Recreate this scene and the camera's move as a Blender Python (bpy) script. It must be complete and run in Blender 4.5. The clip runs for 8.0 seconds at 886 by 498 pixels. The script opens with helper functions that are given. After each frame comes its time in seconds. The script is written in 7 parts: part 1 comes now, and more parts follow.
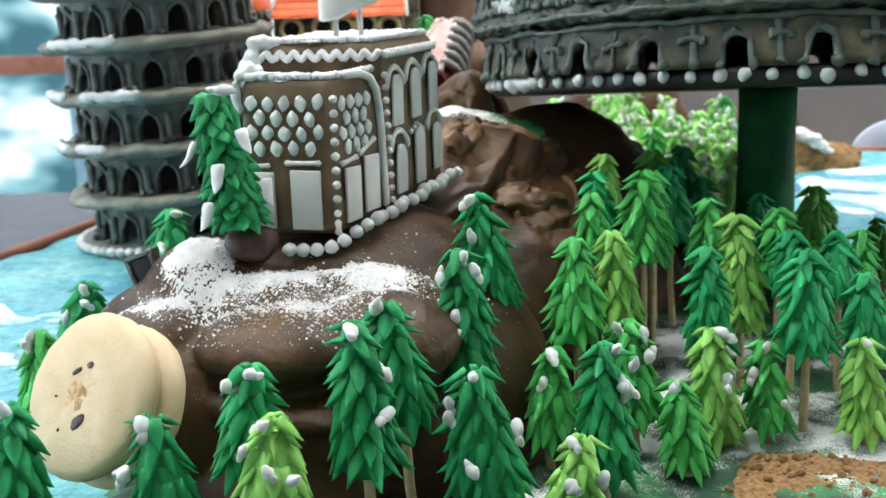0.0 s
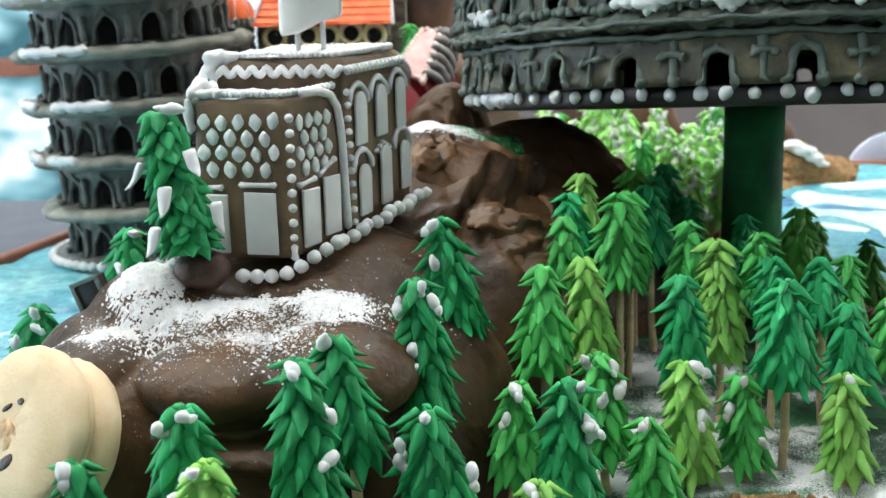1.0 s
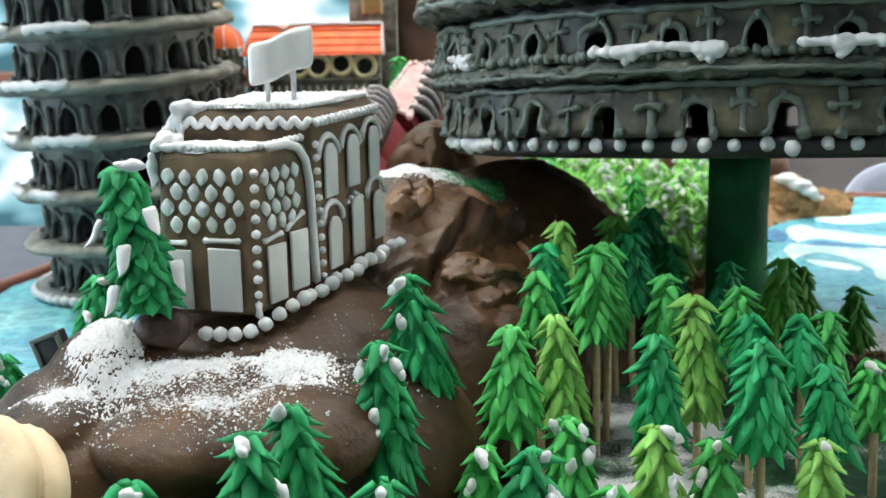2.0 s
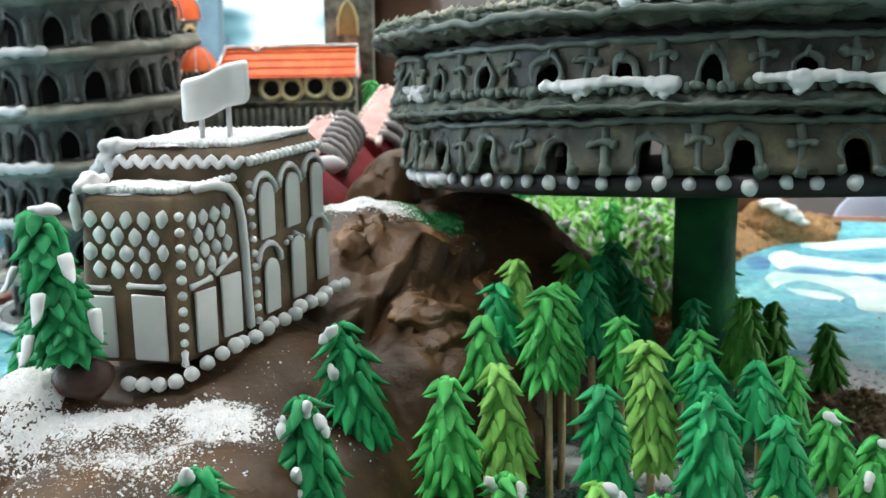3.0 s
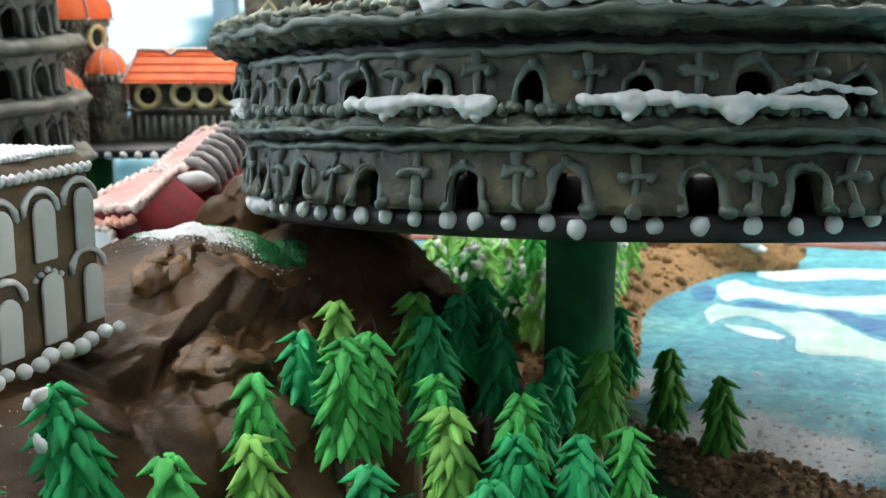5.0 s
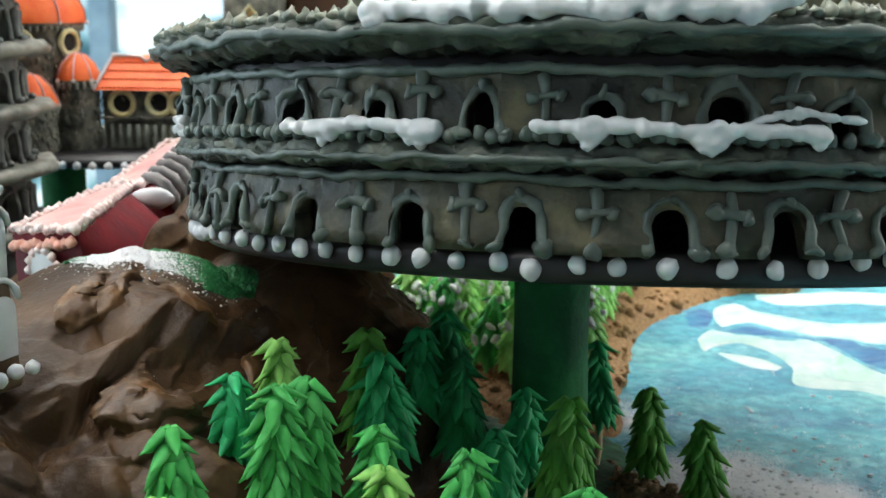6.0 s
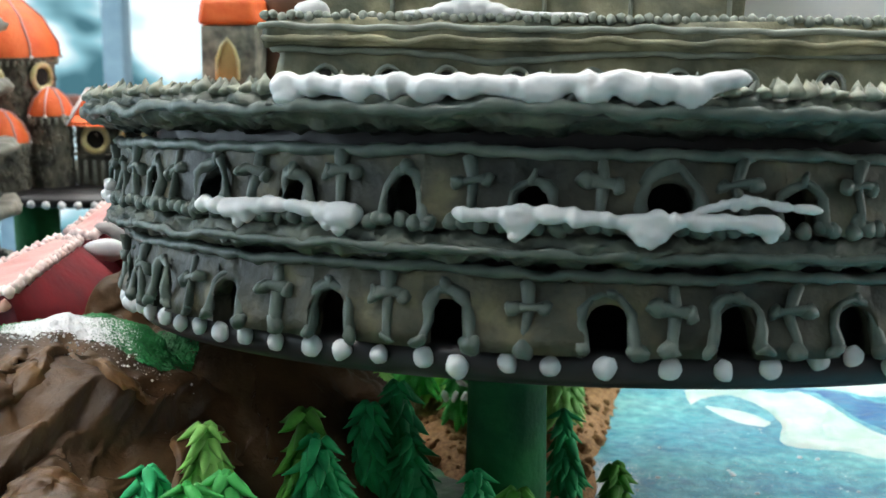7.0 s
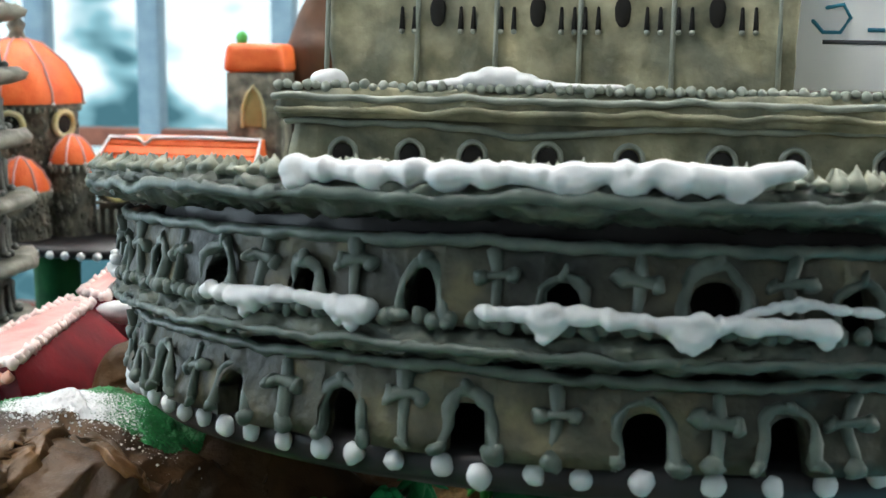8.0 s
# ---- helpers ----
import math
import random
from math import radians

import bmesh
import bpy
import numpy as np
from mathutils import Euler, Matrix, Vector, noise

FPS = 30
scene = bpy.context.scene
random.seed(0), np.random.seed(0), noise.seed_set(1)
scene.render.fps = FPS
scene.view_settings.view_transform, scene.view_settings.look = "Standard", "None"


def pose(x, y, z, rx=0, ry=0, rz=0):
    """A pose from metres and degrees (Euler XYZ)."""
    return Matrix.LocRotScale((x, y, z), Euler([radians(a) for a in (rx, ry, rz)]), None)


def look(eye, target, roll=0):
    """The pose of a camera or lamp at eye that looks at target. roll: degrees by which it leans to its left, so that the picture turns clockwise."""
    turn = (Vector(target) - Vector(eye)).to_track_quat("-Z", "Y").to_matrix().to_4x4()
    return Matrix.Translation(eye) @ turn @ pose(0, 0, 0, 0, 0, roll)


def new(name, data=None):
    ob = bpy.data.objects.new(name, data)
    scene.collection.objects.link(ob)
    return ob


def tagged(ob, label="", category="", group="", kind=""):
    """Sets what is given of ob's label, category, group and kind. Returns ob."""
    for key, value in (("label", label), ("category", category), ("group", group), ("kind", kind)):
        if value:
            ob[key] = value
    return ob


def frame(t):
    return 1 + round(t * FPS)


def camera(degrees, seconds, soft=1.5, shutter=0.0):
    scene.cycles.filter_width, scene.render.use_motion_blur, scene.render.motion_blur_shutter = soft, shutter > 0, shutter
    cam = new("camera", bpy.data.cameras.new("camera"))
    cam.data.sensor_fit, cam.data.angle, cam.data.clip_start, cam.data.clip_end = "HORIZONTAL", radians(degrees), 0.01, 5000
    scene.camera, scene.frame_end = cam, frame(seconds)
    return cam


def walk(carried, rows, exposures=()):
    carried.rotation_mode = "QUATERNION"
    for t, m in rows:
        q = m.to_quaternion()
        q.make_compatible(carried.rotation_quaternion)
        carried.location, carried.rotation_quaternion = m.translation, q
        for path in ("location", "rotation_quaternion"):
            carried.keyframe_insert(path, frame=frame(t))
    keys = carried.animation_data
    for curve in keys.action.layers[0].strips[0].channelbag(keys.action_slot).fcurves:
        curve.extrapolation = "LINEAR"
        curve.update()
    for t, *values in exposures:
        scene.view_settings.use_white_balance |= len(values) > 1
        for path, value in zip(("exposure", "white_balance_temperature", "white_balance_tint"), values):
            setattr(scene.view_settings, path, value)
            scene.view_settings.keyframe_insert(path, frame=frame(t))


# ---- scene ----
cam = camera(40.3, 8.0)
METRES, EYE, TILT, LEAN, TURN = 0.3, 0.174, -13.4, 1.7, 0.0
ROWS = [
    (0.0, 0.0, 0.0, 0.0, 0.0, 0.0, -0.0),
    (0.5, 0.032, 0.0432, 0.0149, 0.31, -0.13, -0.26),
    (1.0, 0.0482, 0.0684, 0.0274, 0.21, 0.14, -0.39),
    (1.5, 0.0694, 0.0786, 0.051, 0.32, 0.48, -0.64),
    (3.0, 0.1646, 0.1558, 0.1184, 0.82, 1.23, -0.95),
    (3.5, 0.2409, 0.1895, 0.1242, 1.12, 1.48, -1.02),
    (4.0, 0.3236, 0.2426, 0.1437, 1.74, 1.22, -1.41),
    (4.5, 0.3854, 0.3104, 0.1571, 2.18, 1.25, -1.79),
    (6.0, 0.4868, 0.4985, 0.2145, 3.28, 1.41, -3.01),
    (6.5, 0.525, 0.5492, 0.2584, 3.61, 1.39, -3.12),
    (7.0, 0.5606, 0.5876, 0.2913, 4.25, 1.78, -3.32),
    (7.5, 0.5671, 0.6312, 0.3278, 4.82, 2.18, -3.38),
    (8.0, 0.5593, 0.6676, 0.3451, 5.79, 3.13, -4.0),
]
walk(cam, [(t, pose(0, 0, EYE, TILT, LEAN, TURN) @ pose(METRES * x, METRES * y, METRES * z, 90 + pitch, roll, yaw)) for t, x, y, z, yaw, pitch, roll in ROWS], exposures=[(0.0, 0.12), (1.5, 0.10), (3.5, 0.0), (4.5, -0.02), (6.5, 0.0), (8.0, 0.0)])

cam.data.dof.use_dof = True
cam.data.dof.focus_distance = 0.37
cam.data.dof.aperture_fstop = 30.0

# ---- world and large lights ----
world = bpy.data.worlds.new("daylight")
scene.world = world
world.use_nodes = True
wn, wl = world.node_tree.nodes, world.node_tree.links
sky = wn.new("ShaderNodeTexSky")
sky.sky_type = "NISHITA"
sky.sun_disc = False
sky.sun_elevation, sky.sun_rotation = radians(38), radians(-60)
wn["Background"].inputs["Strength"].default_value = 0.14
wl.new(sky.outputs[0], wn["Background"].inputs["Color"])

sun = new("sun", bpy.data.lights.new("sun", "SUN"))
sun.data.energy, sun.data.angle, sun.data.color = 1.2, radians(12), (1.0, 0.96, 0.9)
sun.matrix_world = look((-3, 3, 3), (0, 0, 0))

day = new("window_daylight", bpy.data.lights.new("window_daylight", "AREA"))
day.data.shape, day.data.size, day.data.size_y = "RECTANGLE", 5.0, 2.4
day.data.energy, day.data.color = 105.0, (0.72, 0.88, 1.0)
day.matrix_world = look((-3.95, 1.05, 0.5), (0.0, 1.05, 0.4))

# fill lamp added in an assumed east window, brightens the shore under the arena
east_fill = new("east_daylight", bpy.data.lights.new("east_daylight", "AREA"))
east_fill.data.shape, east_fill.data.size, east_fill.data.size_y = "RECTANGLE", 3.2, 1.6
east_fill.data.energy, east_fill.data.color = 62.0, (1.0, 0.97, 0.92)
east_fill.matrix_world = look((3.95, 1.3, 0.55), (0.25, 0.9, 0.0))

# ---- materials ----
def rgb(c):
    return (*c, 1.0)


def material(name, a, b, rough=0.5, scale=60.0, bump=0.15, bump_scale=400.0, metal=0.0, spec=0.4, detail=5.0, coat=0.0, shade=0.0, sss=0.0, third=None, blotch=0.0):
    """Two-colour mottled surface with fine relief; shade varies the lightness from object to object."""
    m = bpy.data.materials.new(name)
    m.use_nodes = True
    n, l = m.node_tree.nodes, m.node_tree.links
    p = n["Principled BSDF"]
    tc = n.new("ShaderNodeTexCoord")
    geo = n.new("ShaderNodeNewGeometry")
    no = n.new("ShaderNodeTexNoise")
    no.inputs["Scale"].default_value, no.inputs["Detail"].default_value = scale, detail
    l.new(geo.outputs["Position"], no.inputs["Vector"])
    ramp = n.new("ShaderNodeValToRGB")
    ramp.color_ramp.elements[0].position, ramp.color_ramp.elements[0].color = 0.35, rgb(a)
    ramp.color_ramp.elements[1].position, ramp.color_ramp.elements[1].color = 0.68, rgb(b)
    if third:
        e = ramp.color_ramp.elements.new(third[0])
        e.color = rgb(third[1])
    l.new(no.outputs["Fac"], ramp.inputs["Fac"])
    colour = ramp.outputs["Color"]
    if blotch:
        wide = n.new("ShaderNodeTexNoise")
        wide.inputs["Scale"].default_value, wide.inputs["Detail"].default_value, wide.inputs["Distortion"].default_value = scale * 0.45, 7, 0.8
        l.new(geo.outputs["Position"], wide.inputs["Vector"])
        tone = n.new("ShaderNodeValToRGB")
        tone.color_ramp.elements[0].position, tone.color_ramp.elements[0].color = 0.36, (1 - blotch, 1 - blotch * 0.9, 1 - blotch * 0.8, 1)
        tone.color_ramp.elements[1].position, tone.color_ramp.elements[1].color = 0.64, (1 + blotch, 1 + blotch * 0.85, 1 + blotch * 0.6, 1)
        l.new(wide.outputs["Fac"], tone.inputs["Fac"])
        times = n.new("ShaderNodeMix")
        times.data_type, times.blend_type = "RGBA", "MULTIPLY"
        times.inputs["Factor"].default_value = 1.0
        l.new(colour, times.inputs["A"])
        l.new(tone.outputs["Color"], times.inputs["B"])
        colour = times.outputs["Result"]
    if shade:
        info = n.new("ShaderNodeObjectInfo")
        hsv = n.new("ShaderNodeHueSaturation")
        mr = n.new("ShaderNodeMapRange")
        mr.inputs["To Min"].default_value, mr.inputs["To Max"].default_value = 1 - shade, 1 + shade
        l.new(info.outputs["Random"], mr.inputs["Value"])
        l.new(mr.outputs[0], hsv.inputs["Value"])
        l.new(colour, hsv.inputs["Color"])
        colour = hsv.outputs["Color"]
    l.new(colour, p.inputs["Base Color"])
    p.inputs["Metallic"].default_value = metal
    p.inputs["Specular IOR Level"].default_value = spec
    p.inputs["Coat Weight"].default_value = coat
    p.inputs["Coat Roughness"].default_value = 0.25
    if sss:
        p.inputs["Subsurface Weight"].default_value = sss
        p.inputs["Subsurface Radius"].default_value = (1.0, 0.9, 0.8)
        p.inputs["Subsurface Scale"].default_value = 0.002
    n2 = n.new("ShaderNodeTexNoise")
    n2.inputs["Scale"].default_value, n2.inputs["Detail"].default_value = bump_scale, 4
    l.new(geo.outputs["Position"], n2.inputs["Vector"])
    rr = n.new("ShaderNodeMapRange")
    rr.inputs["To Min"].default_value, rr.inputs["To Max"].default_value = max(rough - 0.12, 0.03), min(rough + 0.12, 1)
    l.new(no.outputs["Fac"], rr.inputs["Value"])
    l.new(rr.outputs[0], p.inputs["Roughness"])
    if bump:
        bp = n.new("ShaderNodeBump")
        bp.inputs["Strength"].default_value, bp.inputs["Distance"].default_value = bump, 0.0012
        l.new(n2.outputs["Fac"], bp.inputs["Height"])
        l.new(bp.outputs["Normal"], p.inputs["Normal"])
    return m


def glow(name, colour, strength):
    m = bpy.data.materials.new(name)
    m.use_nodes = True
    n, l = m.node_tree.nodes, m.node_tree.links
    e = n.new("ShaderNodeEmission")
    e.inputs["Color"].default_value, e.inputs["Strength"].default_value = rgb(colour), strength
    l.new(e.outputs[0], n["Material Output"].inputs["Surface"])
    return m


def add_powder(m, centres, lumps=420.0, powder=(0.72, 0.72, 0.73), grains=0.95, clumps=0.45):
    """Dusts a material with icing sugar around the given (x, y, z, radius, weight) centres, in grains and clumps."""
    n, l = m.node_tree.nodes, m.node_tree.links
    p = n["Principled BSDF"]
    geo = n.new("ShaderNodeNewGeometry")
    total = None
    for x, y, z, r, w in centres:
        d = n.new("ShaderNodeVectorMath")
        d.operation = "DISTANCE"
        d.inputs[1].default_value = (x, y, z)
        l.new(geo.outputs["Position"], d.inputs[0])
        mr = n.new("ShaderNodeMapRange")
        mr.inputs["From Min"].default_value, mr.inputs["From Max"].default_value = r, r * 0.15
        mr.inputs["To Min"].default_value, mr.inputs["To Max"].default_value = 0.0, w
        l.new(d.outputs["Value"], mr.inputs["Value"])
        if total is None:
            total = mr.outputs[0]
        else:
            mx = n.new("ShaderNodeMath")
            mx.operation = "MAXIMUM"
            l.new(total, mx.inputs[0])
            l.new(mr.outputs[0], mx.inputs[1])
            total = mx.outputs[0]
    fine, coarse = n.new("ShaderNodeTexNoise"), n.new("ShaderNodeTexNoise")
    fine.inputs["Scale"].default_value, fine.inputs["Detail"].default_value = 1500, 3
    coarse.inputs["Scale"].default_value, coarse.inputs["Detail"].default_value = lumps * 0.25, 6
    for k in (fine, coarse):
        l.new(geo.outputs["Position"], k.inputs["Vector"])
    sep = n.new("ShaderNodeSeparateXYZ")
    l.new(geo.outputs["Normal"], sep.inputs[0])
    up = n.new("ShaderNodeMapRange")
    up.inputs["From Min"].default_value, up.inputs["From Max"].default_value = -0.1, 0.6
    l.new(sep.outputs["Z"], up.inputs["Value"])

    def calc(op, a, b):
        k = n.new("ShaderNodeMath")
        k.operation = op
        for i, v in enumerate((a, b)):
            if isinstance(v, (int, float)):
                k.inputs[i].default_value = v
            else:
                l.new(v, k.inputs[i])
        return k.outputs[0]

    grain = calc("ADD", calc("MULTIPLY", fine.outputs["Fac"], grains), calc("MULTIPLY", coarse.outputs["Fac"], clumps))
    level = calc("MULTIPLY", total, up.outputs[0])
    mask = calc("MULTIPLY", calc("SUBTRACT", calc("ADD", grain, level), 1.05), 5.5)
    cl = n.new("ShaderNodeClamp")
    l.new(mask, cl.inputs["Value"])
    mix = n.new("ShaderNodeMix")
    mix.data_type = "RGBA"
    old = p.inputs["Base Color"].links[0].from_socket
    l.new(cl.outputs[0], mix.inputs["Factor"])
    l.new(old, mix.inputs["A"])
    mix.inputs["B"].default_value = rgb(powder)
    l.new(mix.outputs["Result"], p.inputs["Base Color"])
    rmix = n.new("ShaderNodeMix")
    l.new(cl.outputs[0], rmix.inputs["Factor"])
    l.new(p.inputs["Roughness"].links[0].from_socket, rmix.inputs["A"])
    rmix.inputs["B"].default_value = 0.95
    l.new(rmix.outputs["Result"], p.inputs["Roughness"])
    return m


ICING = material("white_icing", (0.56, 0.57, 0.58), (0.70, 0.70, 0.70), 0.42, 90, 0.12, 500, sss=0.15)
PANEL = material("pale_icing_panel", (0.56, 0.565, 0.56), (0.66, 0.665, 0.66), 0.5, 60, 0.1, 300, sss=0.1)
GINGER = material("gingerbread", (0.098, 0.064, 0.035), (0.176, 0.117, 0.066), 0.6, 80, 0.3, 900, blotch=0.2)
ROCK = material("chocolate_rock", (0.036, 0.0185, 0.0082), (0.094, 0.051, 0.0235), 0.46, 40, 0.6, 300, spec=0.22, third=(0.85, (0.17, 0.092, 0.040)), blotch=0.3)
SLAB = material("brown_slab", (0.056, 0.028, 0.0115), (0.180, 0.097, 0.041), 0.45, 60, 0.9, 200, spec=0.3, blotch=0.4)
SUGAR = material("brown_sugar", (0.19, 0.100, 0.038), (0.40, 0.235, 0.105), 0.85, 500, 0.9, 900)
SOIL = material("dark_crumb_soil", (0.13, 0.075, 0.042), (0.42, 0.26, 0.15), 0.85, 420, 0.9, 800)
COOKIE = material("shortbread", (0.55, 0.405, 0.235), (0.67, 0.53, 0.355), 0.66, 70, 0.25, 900)
CHOC = material("dark_chocolate", (0.03, 0.012, 0.008), (0.06, 0.026, 0.016), 0.4, 300, 0.3, 900)
STICK = material("bamboo", (0.46, 0.34, 0.19), (0.60, 0.46, 0.28), 0.6, 300, 0.2, 900)
GREENS = {
    "deep": material("deep_green_icing", (0.008, 0.200, 0.060), (0.020, 0.325, 0.110), 0.6, 120, 0.25, 500, shade=0.16, sss=0.10, spec=0.3),
    "teal": material("teal_green_icing", (0.012, 0.265, 0.088), (0.030, 0.410, 0.148), 0.6, 120, 0.25, 500, shade=0.16, sss=0.10, spec=0.3),
    "mid": material("mid_green_icing", (0.045, 0.34, 0.066), (0.095, 0.49, 0.125), 0.6, 120, 0.25, 500, shade=0.16, sss=0.10, spec=0.3),
    "lime": material("lime_green_icing", (0.17, 0.43, 0.080), (0.29, 0.58, 0.145), 0.6, 120, 0.25, 500, shade=0.14, sss=0.10, spec=0.3),
    # lime lightened so that the colour itself carries the far grove's sunlight
    "bright": material("sunlit_lime_icing", (0.24, 0.60, 0.12), (0.42, 0.78, 0.26), 0.5, 160, 0.25, 500, shade=0.18, sss=0.10, spec=0.4),
    "olive": material("olive_green_icing", (0.045, 0.21, 0.022), (0.10, 0.31, 0.045), 0.6, 120, 0.25, 500, shade=0.14, sss=0.10, spec=0.3),
}
GREY = material("grey_stone_icing", (0.034, 0.036, 0.026), (0.120, 0.108, 0.064), 0.5, 75, 1.0, 190, third=(0.55, (0.066, 0.064, 0.045)), blotch=0.55)
TRIM = material("grey_green_piping", (0.069, 0.092, 0.079), (0.133, 0.158, 0.133), 0.38, 120, 0.25, 400, shade=0.10)
LEDGE = material("grey_ledge_icing", (0.049, 0.061, 0.050), (0.120, 0.134, 0.104), 0.5, 130, 1.0, 210, blotch=0.35)
TOWER = material("tower_grey_icing", (0.080, 0.092, 0.086), (0.190, 0.200, 0.182), 0.5, 110, 0.4, 300)
GALLERY = material("gallery_cream_icing", (0.125, 0.128, 0.105), (0.30, 0.295, 0.245), 0.5, 70, 0.5, 240)
OLD = material("olive_stone_icing", (0.17, 0.167, 0.110), (0.42, 0.395, 0.275), 0.55, 80, 1.0, 190, blotch=0.4)
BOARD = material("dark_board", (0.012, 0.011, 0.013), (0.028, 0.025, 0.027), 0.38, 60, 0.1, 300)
PILLAR = material("green_fondant", (0.004, 0.060, 0.022), (0.022, 0.165, 0.052), 0.7, 34, 0.5, 250, spec=0.2)
ORANGE = material("orange_icing", (0.75, 0.11, 0.02), (0.86, 0.18, 0.045), 0.5, 90, 0.3, 500)
YELLOW = material("yellow_icing", (0.58, 0.50, 0.22), (0.70, 0.65, 0.42), 0.45, 120, 0.1, 500)
RED = material("red_fondant", (0.105, 0.004, 0.009), (0.200, 0.010, 0.016), 0.6, 60, 0.3, 300, spec=0.2)
PINK = material("pink_icing", (0.50, 0.24, 0.22), (0.66, 0.40, 0.37), 0.5, 60, 0.3, 400)
RIB = material("pale_grey_rib_icing", (0.15, 0.14, 0.14), (0.27, 0.25, 0.245), 0.4, 120, 0.2, 300)
# near-black colour that stands for the shade inside openings
INNER_SHADE = material("painted_inner_shade", (0.006, 0.006, 0.006), (0.014, 0.012, 0.01), 0.9, 100, 0.0)
FROST = material("dried_frosting", (0.13, 0.155, 0.125), (0.34, 0.335, 0.25), 0.5, 150, 0.3, 400, shade=0.15)
FORT_TRIM = material("pale_grey_piping", (0.20, 0.225, 0.19), (0.36, 0.38, 0.32), 0.45, 120, 0.3, 400)
CASTLE = material("castle_grey_icing", (0.066, 0.068, 0.054), (0.27, 0.262, 0.212), 0.55, 130, 1.0, 260, blotch=0.35)


def sea_material():
    m = material("blue_icing_sea", (0.040, 0.27, 0.33), (0.13, 0.44, 0.44), 0.34, 75, 1.0, 300, spec=0.45)
    n, l = m.node_tree.nodes, m.node_tree.links
    p = n["Principled BSDF"]
    geo = n.new("ShaderNodeNewGeometry")
    mp = n.new("ShaderNodeMapping")
    mp.inputs["Scale"].default_value = (0.55, 1.5, 1)
    l.new(geo.outputs["Position"], mp.inputs["Vector"])
    swirl = n.new("ShaderNodeTexNoise")
    swirl.inputs["Scale"].default_value, swirl.inputs["Detail"].default_value, swirl.inputs["Distortion"].default_value = 9, 3, 1.4
    l.new(mp.outputs[0], swirl.inputs["Vector"])
    ramp = n.new("ShaderNodeValToRGB")
    ramp.color_ramp.elements[0].position, ramp.color_ramp.elements[0].color = 0.36, (0.045, 0.19, 0.34, 1)
    ramp.color_ramp.elements[1].position, ramp.color_ramp.elements[1].color = 0.74, (0.42, 0.70, 0.67, 1)
    for at, c in ((0.44, (0.07, 0.30, 0.42, 1)), (0.56, (0.10, 0.42, 0.49, 1)), (0.64, (0.20, 0.54, 0.55, 1))):
        e = ramp.color_ramp.elements.new(at)
        e.color = c
    l.new(swirl.outputs["Fac"], ramp.inputs["Fac"])
    mix = n.new("ShaderNodeMix")
    mix.data_type = "RGBA"
    mix.inputs["Factor"].default_value = 0.55
    l.new(p.inputs["Base Color"].links[0].from_socket, mix.inputs["A"])
    l.new(ramp.outputs[0], mix.inputs["B"])
    mottle = n.new("ShaderNodeTexNoise")
    mottle.inputs["Scale"].default_value, mottle.inputs["Detail"].default_value = 150, 8
    l.new(geo.outputs["Position"], mottle.inputs["Vector"])
    fr = n.new("ShaderNodeValToRGB")
    fr.color_ramp.elements[0].position, fr.color_ramp.elements[0].color = 0.38, (0.50, 0.66, 0.78, 1)
    fr.color_ramp.elements[1].position, fr.color_ramp.elements[1].color = 0.64, (1.25, 1.2, 1.15, 1)
    l.new(mottle.outputs["Fac"], fr.inputs["Fac"])
    mul = n.new("ShaderNodeMix")
    mul.data_type, mul.blend_type = "RGBA", "MULTIPLY"
    mul.inputs["Factor"].default_value = 0.85
    l.new(mix.outputs["Result"], mul.inputs["A"])
    l.new(fr.outputs[0], mul.inputs["B"])
    l.new(mul.outputs["Result"], p.inputs["Base Color"])
    return m


SEA = add_powder(sea_material(), [(0.232, 0.640, 0.0, 0.060, 0.95), (0.262, 0.625, 0.0, 0.055, 0.85), (0.20, 0.72, 0.0, 0.05, 0.5), (0.32, 0.76, 0.0, 0.6, 0.24), (-0.22, 0.6, 0.0, 0.45, 0.28)], 300)
FOREST = material("forest_floor_icing", (0.014, 0.070, 0.030), (0.05, 0.25, 0.095), 0.6, 40, 0.8, 200, third=(0.5, (0.02, 0.05, 0.03)))
add_powder(FOREST, [(0.10, 0.44, 0.0, 0.11, 0.55), (0.14, 0.40, 0.0, 0.09, 0.52), (0.06, 0.40, 0.0, 0.07, 0.50), (0.11, 0.52, 0.0, 0.07, 0.6), (0.02, 0.37, 0.0, 0.06, 0.48), (0.17, 0.50, 0.0, 0.06, 0.45)], 260, grains=0.55, clumps=0.85)
# the last, faint centre paints white glints on the rock's open face
add_powder(ROCK, [(-0.086, 0.408, 0.081, 0.020, 0.55), (-0.098, 0.388, 0.066, 0.018, 0.36), (-0.070, 0.392, 0.070, 0.020, 0.36), (-0.045, 0.378, 0.066, 0.022, 0.34), (-0.028, 0.394, 0.070, 0.020, 0.42), (-0.012, 0.405, 0.062, 0.022, 0.26), (0.0, 0.588, 0.107, 0.035, 0.36), (0.05, 0.50, 0.07, 0.06, 0.08)], grains=0.80, clumps=0.70)


# ---- mesh helpers ----
from mathutils.bvhtree import BVHTree


class Geo:
    """Vertices and faces under construction."""

    def __init__(self):
        self.v, self.f = [], []

    def add(self, verts, faces, m=None):
        k = len(self.v)
        self.v += [tuple(m @ Vector(p)) for p in verts] if m is not None else [tuple(p) for p in verts]
        self.f += [tuple(i + k for i in f) for f in faces]
        return self

    def join(self, other, m=None):
        return self.add(other.v, other.f, m)


